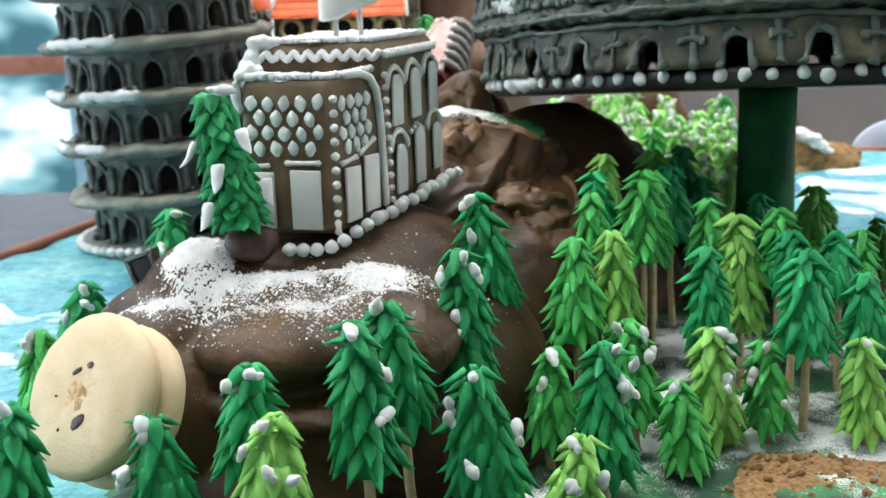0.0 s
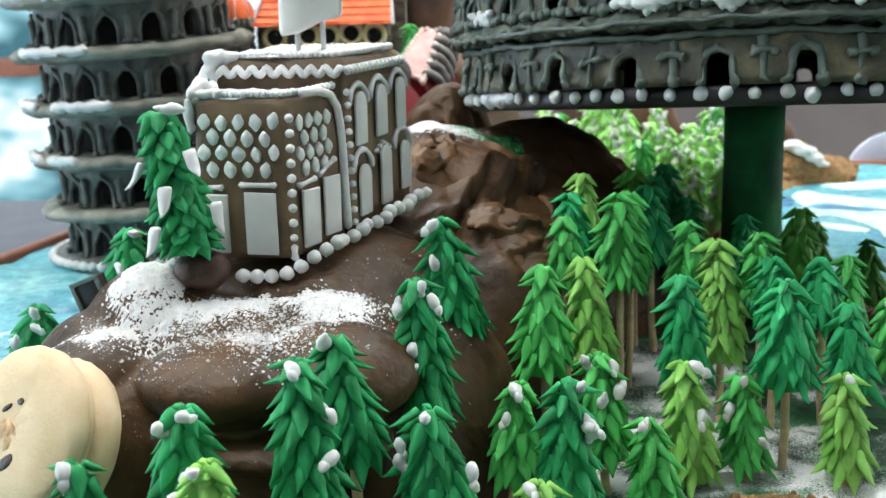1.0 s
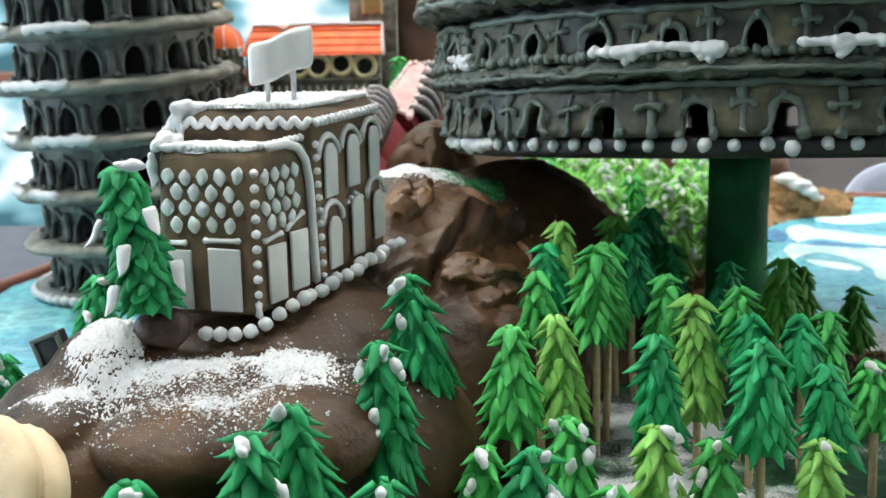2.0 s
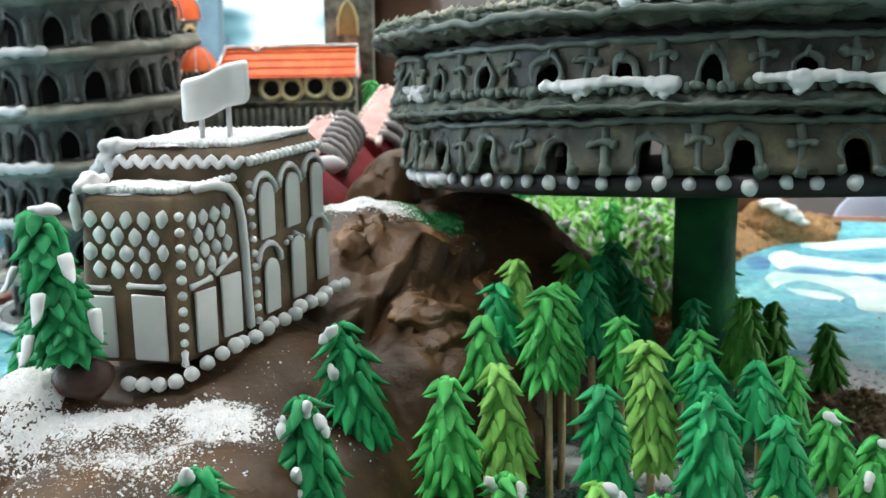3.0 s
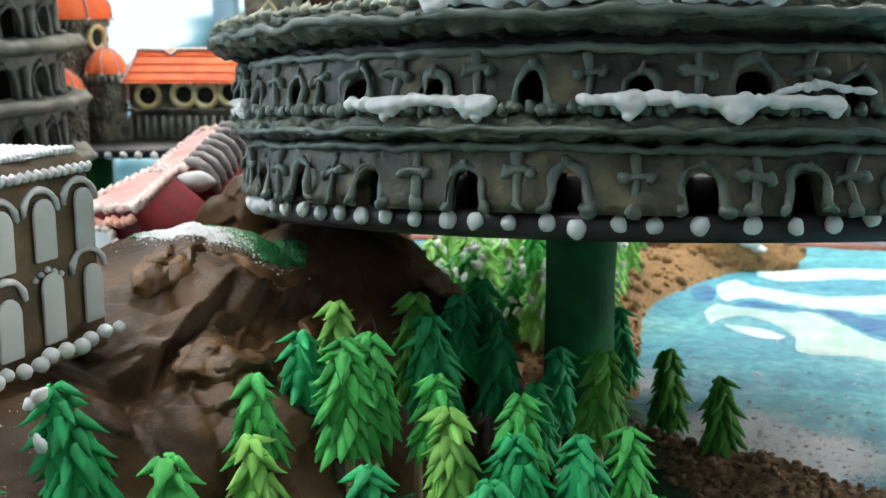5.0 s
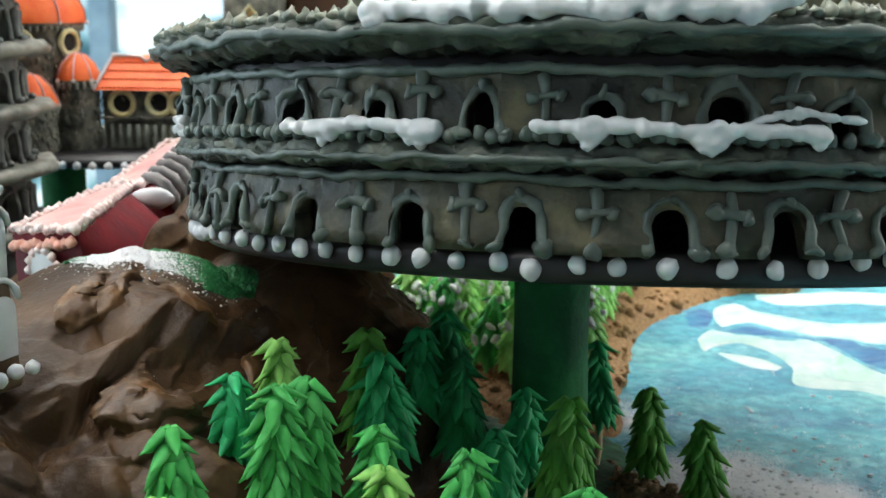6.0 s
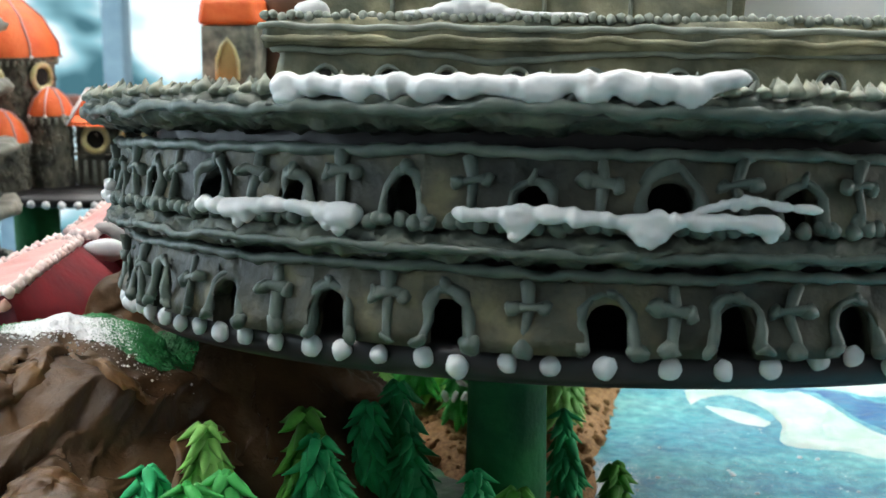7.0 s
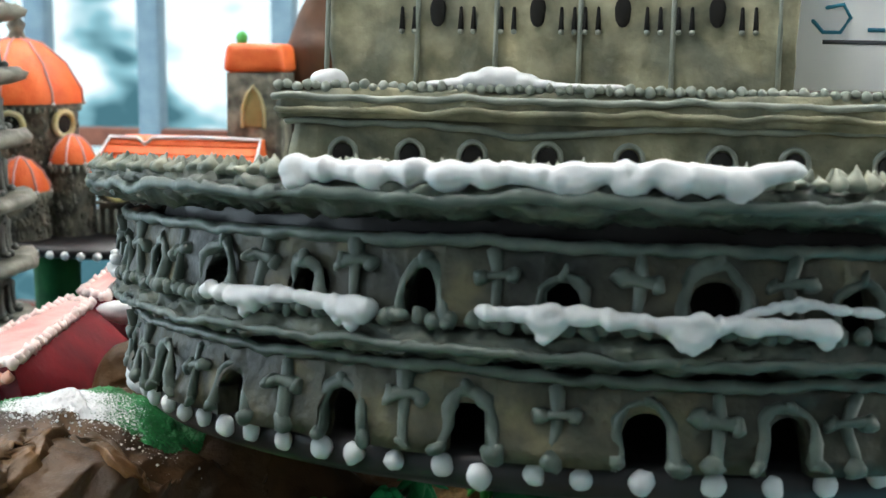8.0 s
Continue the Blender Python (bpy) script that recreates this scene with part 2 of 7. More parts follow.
def mesh(name, geo, mat, smooth=True):
    d = bpy.data.meshes.new(name)
    d.from_pydata(geo.v, [], geo.f)
    d.materials.append(mat)
    d.update()
    if smooth:
        d.polygons.foreach_set("use_smooth", [True] * len(d.polygons))
    return d


def put(name, data, parent=None, m=None, label=""):
    """Links mesh data as one object, under a parent if given."""
    ob = new(name, data)
    if parent is not None:
        ob.parent = parent
    if m is not None:
        ob.matrix_basis = m
    if label:
        ob["label"] = label
    return ob


def part(name, geo, mat, parent=None, label="", m=None, smooth=True):
    return put(name, mesh(name, geo, mat, smooth), parent, m, label)


def thing(name, label, category, m=None, group="", kind=""):
    ob = new(name)
    ob.empty_display_size = 0.01
    if m is not None:
        ob.matrix_basis = m
    return tagged(ob, label, category, group, kind)


def ball(rx, ry=None, rz=None, seg=10, rings=6, tip=0.0):
    """An ellipsoid; tip draws its upper pole out into a small peak, as a piping nozzle leaves it."""
    ry, rz = ry or rx, rz or rx
    g = Geo()
    v, f = [(0, 0, -rz)], []
    for i in range(1, rings):
        a = -math.pi / 2 + math.pi * i / rings
        for j in range(seg):
            b = 2 * math.pi * j / seg
            v.append((rx * math.cos(a) * math.cos(b), ry * math.cos(a) * math.sin(b), rz * math.sin(a)))
    v.append((0, 0, rz * (1 + tip)))
    for j in range(seg):
        f.append((0, 1 + (j + 1) % seg, 1 + j))
        for i in range(rings - 2):
            a, b = 1 + i * seg + j, 1 + i * seg + (j + 1) % seg
            f.append((a, b, b + seg, a + seg))
        k = 1 + (rings - 2) * seg
        f.append((k + j, k + (j + 1) % seg, len(v) - 1))
    return g.add(v, f)


def tube(pts, radii, sides=7, closed=False):
    """A round bead of icing along a line of points, with rounded ends."""
    pts = [Vector(p) for p in pts]
    n = len(pts)
    if isinstance(radii, (int, float)):
        radii = [radii] * n
    g = Geo()
    v, f, up = [], [], Vector((0.13, 0.21, 0.97))
    for i, p in enumerate(pts):
        a = pts[(i + 1) % n] if closed or i < n - 1 else p
        b = pts[i - 1] if closed or i > 0 else p
        d = (a - b).normalized()
        s = d.cross(up)
        if s.length < 0.05:
            s = d.cross(Vector((1, 0.1, 0)))
        s.normalize()
        t = s.cross(d)
        for j in range(sides):
            q = 2 * math.pi * j / sides
            v.append(p + (s * math.cos(q) + t * math.sin(q)) * radii[i])
    last = n if closed else n - 1
    for i in range(last):
        for j in range(sides):
            a, b = i * sides + j, i * sides + (j + 1) % sides
            c, d = ((i + 1) % n) * sides + (j + 1) % sides, ((i + 1) % n) * sides + j
            f.append((a, b, c, d))
    if not closed:
        for i, other in ((0, 1), (n - 1, n - 2)):
            e = (pts[i] - pts[other]).normalized() * radii[i] * 0.8
            v.append(pts[i] + e)
            k = len(v) - 1
            for j in range(sides):
                a, b = i * sides + j, i * sides + (j + 1) % sides
                f.append((b, a, k) if i == 0 else (a, b, k))
    return g.add(v, f)


def lathe(profile, n=64, wob=0.0, seed=0):
    """A body of revolution from (radius, z) pairs, open line; wob makes it hand-made."""
    g = Geo()
    v, f = [], []
    for j in range(n):
        a = 2 * math.pi * j / n
        for k, (r, z) in enumerate(profile):
            w = wob * (noise.noise((math.cos(a) * 9 + seed, math.sin(a) * 9, k * 1.7)) + 0.6 * noise.noise((math.cos(a) * 31 + seed, math.sin(a) * 31, k * 2.3)) + 0.7 * noise.noise((math.cos(a) * 75 + seed, math.sin(a) * 75, k * 2.9)))
            v.append((math.cos(a) * (r + w), math.sin(a) * (r + w), z + 0.5 * w))
    m = len(profile)
    for j in range(n):
        for k in range(m - 1):
            a, b = j * m + k, ((j + 1) % n) * m + k
            f.append((a, b, b + 1, a + 1))
    return g.add(v, f)


def slab(poly, z0, z1, bevel=0.001, seg=2):
    """An upright prism over a ground polygon, with rounded edges."""
    bm = bmesh.new()
    lo = [bm.verts.new((x, y, z0)) for x, y in poly]
    face = bm.faces.new(lo)
    bmesh.ops.recalc_face_normals(bm, faces=bm.faces)
    if face.normal.z > 0:
        face.normal_flip()
    up = bmesh.ops.extrude_face_region(bm, geom=[face])
    bmesh.ops.translate(bm, verts=[e for e in up["geom"] if isinstance(e, bmesh.types.BMVert)], vec=(0, 0, z1 - z0))
    bmesh.ops.recalc_face_normals(bm, faces=bm.faces)
    if bevel:
        bmesh.ops.bevel(bm, geom=list(bm.edges), offset=bevel, segments=seg, profile=0.6, affect="EDGES")
    g = Geo()
    bm.verts.index_update()
    g.add([v.co[:] for v in bm.verts], [[v.index for v in fc.verts] for fc in bm.faces])
    bm.free()
    return g


def block(x0, x1, y0, y1, z0, z1, bevel=0.001, seg=2):
    return slab([(x0, y0), (x1, y0), (x1, y1), (x0, y1)], z0, z1, bevel, seg)


def wobble(g, amount, scale, seed=0.0):
    out = []
    for p in g.v:
        d = noise.noise_vector((p[0] * scale + seed, p[1] * scale, p[2] * scale))
        out.append((p[0] + d.x * amount, p[1] + d.y * amount, p[2] + d.z * amount))
    g.v = out
    return g


def remeshed(g, voxel, name):
    """One closed skin over overlapping lumps."""
    d = bpy.data.meshes.new(name + "_raw")
    d.from_pydata(g.v, [], g.f)
    ob = new(name + "_raw", d)
    mod = ob.modifiers.new("skin", "REMESH")
    mod.mode, mod.voxel_size = "VOXEL", voxel
    ev = ob.evaluated_get(bpy.context.evaluated_depsgraph_get())
    src = ev.to_mesh()
    out = Geo()
    out.v = [v.co[:] for v in src.vertices]
    out.f = [tuple(p.vertices) for p in src.polygons]
    ev.to_mesh_clear()
    bpy.data.objects.remove(ob)
    bpy.data.meshes.remove(d)
    return out


def relax(g, rounds=2):
    near = [[] for _ in g.v]
    for f in g.f:
        for i in range(len(f)):
            near[f[i]].append(f[i - 1])
            near[f[i - 1]].append(f[i])
    v = np.array(g.v)
    for _ in range(rounds):
        v = np.array([0.4 * v[i] + 0.6 * v[k].mean(axis=0) if k else v[i] for i, k in enumerate(near)])
    g.v = [tuple(p) for p in v]
    return g


def arcade(n, r, z0, z1, thick, openings, steps=5, wob=0.0, batter=0.0):
    """A round wall with n bays; openings are (bay angle offset in degrees, half width in degrees, spring z, crown z) or None."""
    g = Geo()
    cells = []
    for k in range(n):
        mid, half, zs, zc = openings[k]
        left = openings[k - 1][0] - (360 if k == 0 else 0)
        right = openings[(k + 1) % n][0] + (360 if k == n - 1 else 0)
        a, b = (left + mid) / 2, (right + mid) / 2
        angles = [(a, None), ((a + mid - half) / 2, None)]
        for i in range(steps * 2 + 1):
            u = -1 + i / steps
            angles.append((mid + u * half, zs + (zc - zs) * math.sqrt(max(0, 1 - abs(u) ** 2.2))))
        angles += [((b + mid + half) / 2, None), (b, None)]
        cells += [(angles[i], angles[i + 1]) for i in range(len(angles) - 1)]

    def point(a, rr, z):
        t = radians(a)
        w = wob * (noise.noise((math.sin(t) * 14, math.cos(t) * 14, z * 120)) + 0.7 * noise.noise((math.sin(t) * 40, math.cos(t) * 40, z * 260))) + batter * (z1 - z) / (z1 - z0)
        return (math.sin(t) * (rr + w), -math.cos(t) * (rr + w), z)

    for (a, za), (b, zb) in cells:
        pa, pb = za if za is not None and zb is not None else z0, zb if za is not None and zb is not None else z0
        rows = [0.0, 0.2, 0.4, 0.6, 0.8, 1.0]
        for ro, flip in ((r, False), (r - thick, True)):
            for u, w in zip(rows, rows[1:]):
                q = [point(a, ro, pa + (z1 - pa) * u), point(b, ro, pb + (z1 - pb) * u), point(b, ro, pb + (z1 - pb) * w), point(a, ro, pa + (z1 - pa) * w)]
                g.add(q, [(3, 2, 1, 0)] if flip else [(0, 1, 2, 3)])
        q = [point(a, r, pa), point(a, r - thick, pa), point(b, r - thick, pb), point(b, r, pb)]
        g.add(q, [(0, 1, 2, 3)])
        q = [point(a, r, z1), point(b, r, z1), point(b, r - thick, z1), point(a, r - thick, z1)]
        g.add(q, [(0, 1, 2, 3)])
    for k in range(n):
        mid, half, zs, zc = openings[k]
        for s in (-1, 1):
            a = mid + s * half
            g.add([point(a, r, z0), point(a, r, zs), point(a, r - thick, zs), point(a, r - thick, z0)], [(0, 1, 2, 3)])
    return g


def merged(g, dist=0.00001):
    bm = bmesh.new()
    vs = [bm.verts.new(p) for p in g.v]
    for f in g.f:
        try:
            bm.faces.new([vs[i] for i in f])
        except ValueError:
            pass
    bmesh.ops.remove_doubles(bm, verts=bm.verts, dist=dist)
    out = Geo()
    bm.verts.index_update()
    out.add([v.co[:] for v in bm.verts], [[v.index for v in fc.verts] for fc in bm.faces])
    bm.free()
    return out


def on_ring(a, r, z):
    t = radians(a)
    return Vector((math.sin(t) * r, -math.cos(t) * r, z))


def ring_pose(a, r, z):
    """A pose on a ring whose local -y looks outwards and z up."""
    return Matrix.Translation(on_ring(a, r, z)) @ Matrix.Rotation(radians(a), 4, "Z")


rng = random.Random(7)

# ---- the room ----
ROOM_WALL = material("painted_wall", (0.10, 0.085, 0.085), (0.15, 0.125, 0.12), 0.8, 3, 0.1, 60)
# pale colour chosen to throw fill light on the display's front
BOUNCE_WALL = material("pale_bounce_wall", (0.36, 0.37, 0.37), (0.44, 0.45, 0.44), 0.8, 3, 0.1, 60)
FLOOR = material("floor_tiles", (0.26, 0.36, 0.40), (0.36, 0.46, 0.50), 0.7, 4, 0.05, 60)
CEIL = material("ceiling_paint", (0.66, 0.66, 0.66), (0.74, 0.74, 0.74), 0.85, 3, 0.1, 60)
FRAME = material("window_frame_metal", (0.15, 0.24, 0.31), (0.21, 0.32, 0.39), 0.4, 20, 0.05, 80)
RAIL = material("red_brown_wood", (0.16, 0.055, 0.035), (0.24, 0.09, 0.055), 0.5, 20, 0.1, 80)
CLOTH = material("table_cover", (0.05, 0.06, 0.08), (0.08, 0.09, 0.11), 0.8, 30, 0.2, 200)
IRON = material("black_iron", (0.015, 0.015, 0.017), (0.03, 0.03, 0.033), 0.45, 40, 0.1, 200, metal=0.6)

tagged(part("floor", block(-4, 4, -3, 4.0, -0.86, -0.80, 0), FLOOR, smooth=False), "grey tiled floor of the hall", "floor", kind="structure")
tagged(part("ceiling", block(-4.1, 4.1, -3.1, 4.1, 2.0, 2.1, 0), CEIL, smooth=False), "pale painted ceiling of the hall", "ceiling", kind="structure")
# unseen south wall serves as a reflector for the front faces
tagged(part("wall_south", block(-4.1, 4.1, -3.1, -3.0, -0.8, 2.0, 0), BOUNCE_WALL, smooth=False), "pale unseen wall of the hall, added to bounce light", "wall", kind="structure")


def pierced(axis, at, lo, hi, z0, z1, holes, thick=0.1):
    """A wall with rectangular openings, along x (axis 0) or y (axis 1)."""
    g = Geo()
    cuts = sorted({lo, hi, *(h[0] for h in holes), *(h[1] for h in holes)})
    for a, b in zip(cuts, cuts[1:]):
        spans, z = [], z0
        for h in holes:
            if h[0] <= a and b <= h[1]:
                spans.append((z, h[2]))
                z = h[3]
        spans.append((z, z1))
        for s, e in spans:
            if e - s > 1e-6:
                g.join(block(a, b, at, at + thick, s, e, 0) if axis == 0 else block(at, at + thick, a, b, s, e, 0))
    return g


tagged(part("wall_north", pierced(0, 4.0, -4.1, 4.0, -0.8, 2.0, [(-3.6, -0.15, -0.75, 1.7)]), ROOM_WALL, smooth=False), "dim wall of the hall with a wide glazed opening", "wall", kind="structure")
# the east opening is out of view, added for the fill lamp
tagged(part("wall_east", pierced(1, 4.0, -3.0, 4.1, -0.8, 2.0, [(-0.4, 3.0, -0.35, 1.45)]), ROOM_WALL, smooth=False), "dim wall of the hall with an added, unseen window opening", "wall", kind="structure")
tagged(part("wall_west", pierced(1, -4.1, -3.0, 4.0, -0.8, 2.0, [(-1.5, 3.6, -0.75, 1.7)]), ROOM_WALL, smooth=False), "dim wall of the hall with a wide glazed opening", "wall", kind="structure")


def glazing(name, axis, at, lo, hi, posts, rails, z0=-0.75, z1=1.7):
    w = thing(name, "tall glazed hall window with slim blue-grey metal posts", "window", kind="structure")
    for p in posts:
        g = block(p - 0.035, p + 0.035, at - 0.02, at + 0.06, z0, z1, 0.004) if axis == 0 else block(at - 0.02, at + 0.06, p - 0.035, p + 0.035, z0, z1, 0.004)
        part("post", g, FRAME, w)
    for z in rails:
        g = block(lo, hi, at - 0.012, at + 0.05, z - 0.03, z + 0.03, 0.004) if axis == 0 else block(at - 0.012, at + 0.05, lo, hi, z - 0.03, z + 0.03, 0.004)
        part("rail", g, RAIL if z < 0 else FRAME, w)
    return w


glazing("window_1", 0, 4.03, -3.6, -0.15, (-3.55, -2.9, -2.2, -1.60, -1.22, -0.78, -0.2), (-0.72, -0.12, 0.75, 1.67))
glazing("window_2", 1, -4.07, -1.5, 3.6, (-1.45, -0.6, 0.4, 1.3, 2.1, 2.8, 3.55), (-0.72, -0.12, 0.75, 1.67))
# third window is unseen and added round the east fill lamp
glazing("window_3", 1, 4.04, -0.4, 3.0, (-0.365, 0.75, 1.85, 2.965), (-0.32, 0.55, 1.42), -0.35, 1.45)

# daylight street outside, far behind the glass
OUT = glow("bright_street", (0.80, 0.95, 1.0), 1.25)
nn, ll = OUT.node_tree.nodes, OUT.node_tree.links
og = nn.new("ShaderNodeNewGeometry")
om = nn.new("ShaderNodeMapping")
om.inputs["Scale"].default_value = (0.5, 0.5, 0.9)
on = nn.new("ShaderNodeTexNoise")
on.inputs["Scale"].default_value, on.inputs["Detail"].default_value = 3.2, 2
orp = nn.new("ShaderNodeValToRGB")
orp.color_ramp.elements[0].position, orp.color_ramp.elements[0].color = 0.36, (0.06, 0.16, 0.20, 1)
orp.color_ramp.elements[1].position, orp.color_ramp.elements[1].color = 0.55, (0.80, 0.95, 1.0, 1)
e0 = orp.color_ramp.elements.new(0.46)
e0.color = (0.25, 0.50, 0.58, 1)
ll.new(og.outputs["Position"], om.inputs["Vector"])
ll.new(om.outputs[0], on.inputs["Vector"])
oz = nn.new("ShaderNodeSeparateXYZ")
ll.new(og.outputs["Position"], oz.inputs[0])
orise = nn.new("ShaderNodeMapRange")
orise.inputs["From Min"].default_value, orise.inputs["From Max"].default_value = -1.3, 0.3
orise.inputs["To Min"].default_value, orise.inputs["To Max"].default_value = -0.14, 0.10
ll.new(oz.outputs["Z"], orise.inputs["Value"])
osum = nn.new("ShaderNodeMath")
ll.new(on.outputs["Fac"], osum.inputs[0])
ll.new(orise.outputs[0], osum.inputs[1])
ll.new(osum.outputs[0], orp.inputs["Fac"])
ll.new(orp.outputs[0], nn["Emission"].inputs["Color"])
tagged(part("backdrop", block(-9, 4, 8.0, 8.05, -2.5, 4.5, 0), OUT, smooth=False), "bright hazy street beyond the hall windows", "backdrop", kind="structure")
tagged(part("backdrop", block(-9.0, -8.95, -5, 7.9, -2.5, 4.5, 0), OUT, smooth=False), "bright hazy street beyond the hall windows", "backdrop", kind="structure")
# street added behind the assumed east window
tagged(part("backdrop", block(8.95, 9.0, -5, 7.9, -2.5, 4.5, 0), OUT, smooth=False), "bright hazy street beyond the hall windows", "backdrop", kind="structure")

# assumed ceiling lights, out of view, added and placed to light the display
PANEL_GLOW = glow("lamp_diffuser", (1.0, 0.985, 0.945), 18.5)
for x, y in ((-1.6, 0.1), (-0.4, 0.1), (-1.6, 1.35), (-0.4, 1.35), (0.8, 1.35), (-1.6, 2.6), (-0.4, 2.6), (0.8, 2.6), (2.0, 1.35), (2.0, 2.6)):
    lamp = thing("ceiling_light", "added square white ceiling light panel, out of view", "ceiling light", Matrix.Translation((x, y, 1.97)), "hall ceiling lights")
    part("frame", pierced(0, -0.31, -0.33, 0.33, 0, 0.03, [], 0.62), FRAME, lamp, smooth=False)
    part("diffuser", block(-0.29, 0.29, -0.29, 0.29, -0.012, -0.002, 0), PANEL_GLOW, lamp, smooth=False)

# wrought-iron bench by the window
bench = thing("iron_bench", "black wrought-iron bench with curled arms by the window", "bench", pose(-0.50, 2.75, -0.8, 0, 0, -90) @ Matrix.Diagonal((1, 1, 0.78, 1)))
part("seat", block(-0.6, 0.6, -0.2, 0.2, 0.40, 0.44, 0.01), RAIL, bench)
for s in (-0.55, 0.55):
    for y in (-0.18, 0.18):
        part("leg", tube([(s, y, 0), (s * 0.97, y * 0.8, 0.2), (s, y, 0.41)], 0.02, 8), IRON, bench)
    part("arm", tube([(s, 0.2, 0.44), (s, 0.2, 0.66), (s, 0.05, 0.72), (s, -0.15, 0.70), (s, -0.24, 0.62), (s, -0.20, 0.54), (s, -0.12, 0.56)], 0.022, 8), IRON, bench)
for k in range(9):
    part("back_bar", tube([(-0.52 + k * 0.13, 0.2, 0.44), (-0.52 + k * 0.13, 0.23, 0.65), (-0.52 + k * 0.13, 0.25, 0.85)], 0.012, 6), IRON, bench)
part("back_rail", tube([(-0.56, 0.25, 0.86), (0, 0.26, 0.90), (0.56, 0.25, 0.86)], 0.02, 8), IRON, bench)

# ---- display table, board, sea and land ----
table = thing("display_table", "covered display table under the edible landscape", "table", Matrix.Translation((0.1, 0.62, -0.03)))
part("tabletop", block(-0.62, 0.62, -0.62, 0.52, -0.03, 0.0, 0.004), CLOTH, table)
for x in (-0.57, 0.57):
    for y in (-0.57, 0.47):
        part("leg", block(x - 0.03, x + 0.03, y - 0.03, y + 0.03, -0.77, -0.03, 0.003), RAIL, table)


def rounded(points, n=6):
    """A closed Catmull-Rom outline through a few points."""
    out = []
    for i in range(len(points)):
        p = [Vector((*points[(i + k) % len(points)], 0)) for k in (-1, 0, 1, 2)]
        for j in range(n):
            t = j / n
            q = 0.5 * ((2 * p[1]) + (p[2] - p[0]) * t + (2 * p[0] - 5 * p[1] + 4 * p[2] - p[3]) * t * t + (3 * p[1] - p[0] - 3 * p[2] + p[3]) * t ** 3)
            out.append((q.x, q.y))
    return out


edge = rounded([(-0.33, 0.25), (-0.36, 0.55), (-0.29, 0.74), (-0.20, 0.95), (0.02, 1.075), (0.30, 1.07), (0.47, 1.03), (0.60, 0.85), (0.62, 0.5), (0.52, 0.22), (0.2, 0.14), (-0.15, 0.15)])
base = thing("base_board", "thick round-cornered board with a red-brown rim under the landscape", "board")
part("board", slab(edge, -0.03, -0.006, 0.002), RAIL, base)
part("rim", tube([(x, y, -0.003) for x, y in edge], 0.006, 8, True), RAIL, base, "red-brown rim")


def sheet(x0, x1, y0, y1, step, height, inside=None):
    """A fine sheet over the plan; cells whose middle lies outside are left out."""
    g = Geo()
    nx, ny = int((x1 - x0) / step), int((y1 - y0) / step)
    idx = {}
    for i in range(nx):
        for j in range(ny):
            cx, cy = x0 + (i + 0.5) * step, y0 + (j + 0.5) * step
            if inside and not inside(cx, cy):
                continue
            q = []
            for a, b in ((i, j), (i + 1, j), (i + 1, j + 1), (i, j + 1)):
                if (a, b) not in idx:
                    x, y = x0 + a * step, y0 + b * step
                    idx[a, b] = len(g.v)
                    g.v.append((x, y, height(x, y)))
                q.append(idx[a, b])
            g.f.append(tuple(q))
    return g


def inside_poly(poly):
    def test(x, y):
        c = False
        for i in range(len(poly)):
            (x0, y0), (x1, y1) = poly[i - 1], poly[i]
            if (y0 > y) != (y1 > y) and x < (x1 - x0) * (y - y0) / (y1 - y0) + x0:
                c = not c
        return c
    return test


def depth_in(poly, x, y):
    """Distance to the outline."""
    best = 9.0
    for i in range(len(poly)):
        (x0, y0), (x1, y1) = poly[i - 1], poly[i]
        dx, dy = x1 - x0, y1 - y0
        t = max(0, min(1, ((x - x0) * dx + (y - y0) * dy) / (dx * dx + dy * dy + 1e-12)))
        best = min(best, math.hypot(x - x0 - t * dx, y - y0 - t * dy))
    return best


def sea_z(x, y):
    return 0.0022 * noise.noise((x * 11, y * 26, 0.3)) + 0.0012 * noise.noise((x * 45, y * 80, 2)) + 0.0005 * noise.noise((x * 160, y * 200, 5)) - 0.002


in_edge = inside_poly(edge)
tagged(part("water", sheet(-0.38, 0.66, 0.12, 1.10, 0.004, sea_z, lambda x, y: in_edge(x, y) and (x < -0.07 or y > 0.5 or x > 0.2)), SEA), "sea of swirled blue and white royal icing", "water", kind="structure")

land = rounded([(-0.15, 0.20), (-0.13, 0.36), (-0.10, 0.50), (-0.07, 0.62), (0.02, 0.72), (0.12, 0.74), (0.188, 0.70), (0.205, 0.640), (0.228, 0.612), (0.262, 0.588), (0.285, 0.565), (0.262, 0.545), (0.250, 0.520), (0.285, 0.42), (0.30, 0.24), (0.1, 0.17)])
in_land = inside_poly(land)


def land_z(x, y):
    d = depth_in(land, x, y)
    return -0.003 + 0.006 * min(1, d / 0.02) + 0.0022 * noise.noise((x * 40, y * 40, 1)) + 0.0012 * noise.noise((x * 130, y * 130, 4)) + 0.0006 * noise.noise((x * 320, y * 320, 8))


tagged(part("ground", sheet(-0.16, 0.35, 0.16, 0.76, 0.003, land_z, in_land), FOREST), "dark green icing forest floor dusted with sugar", "ground", kind="structure")


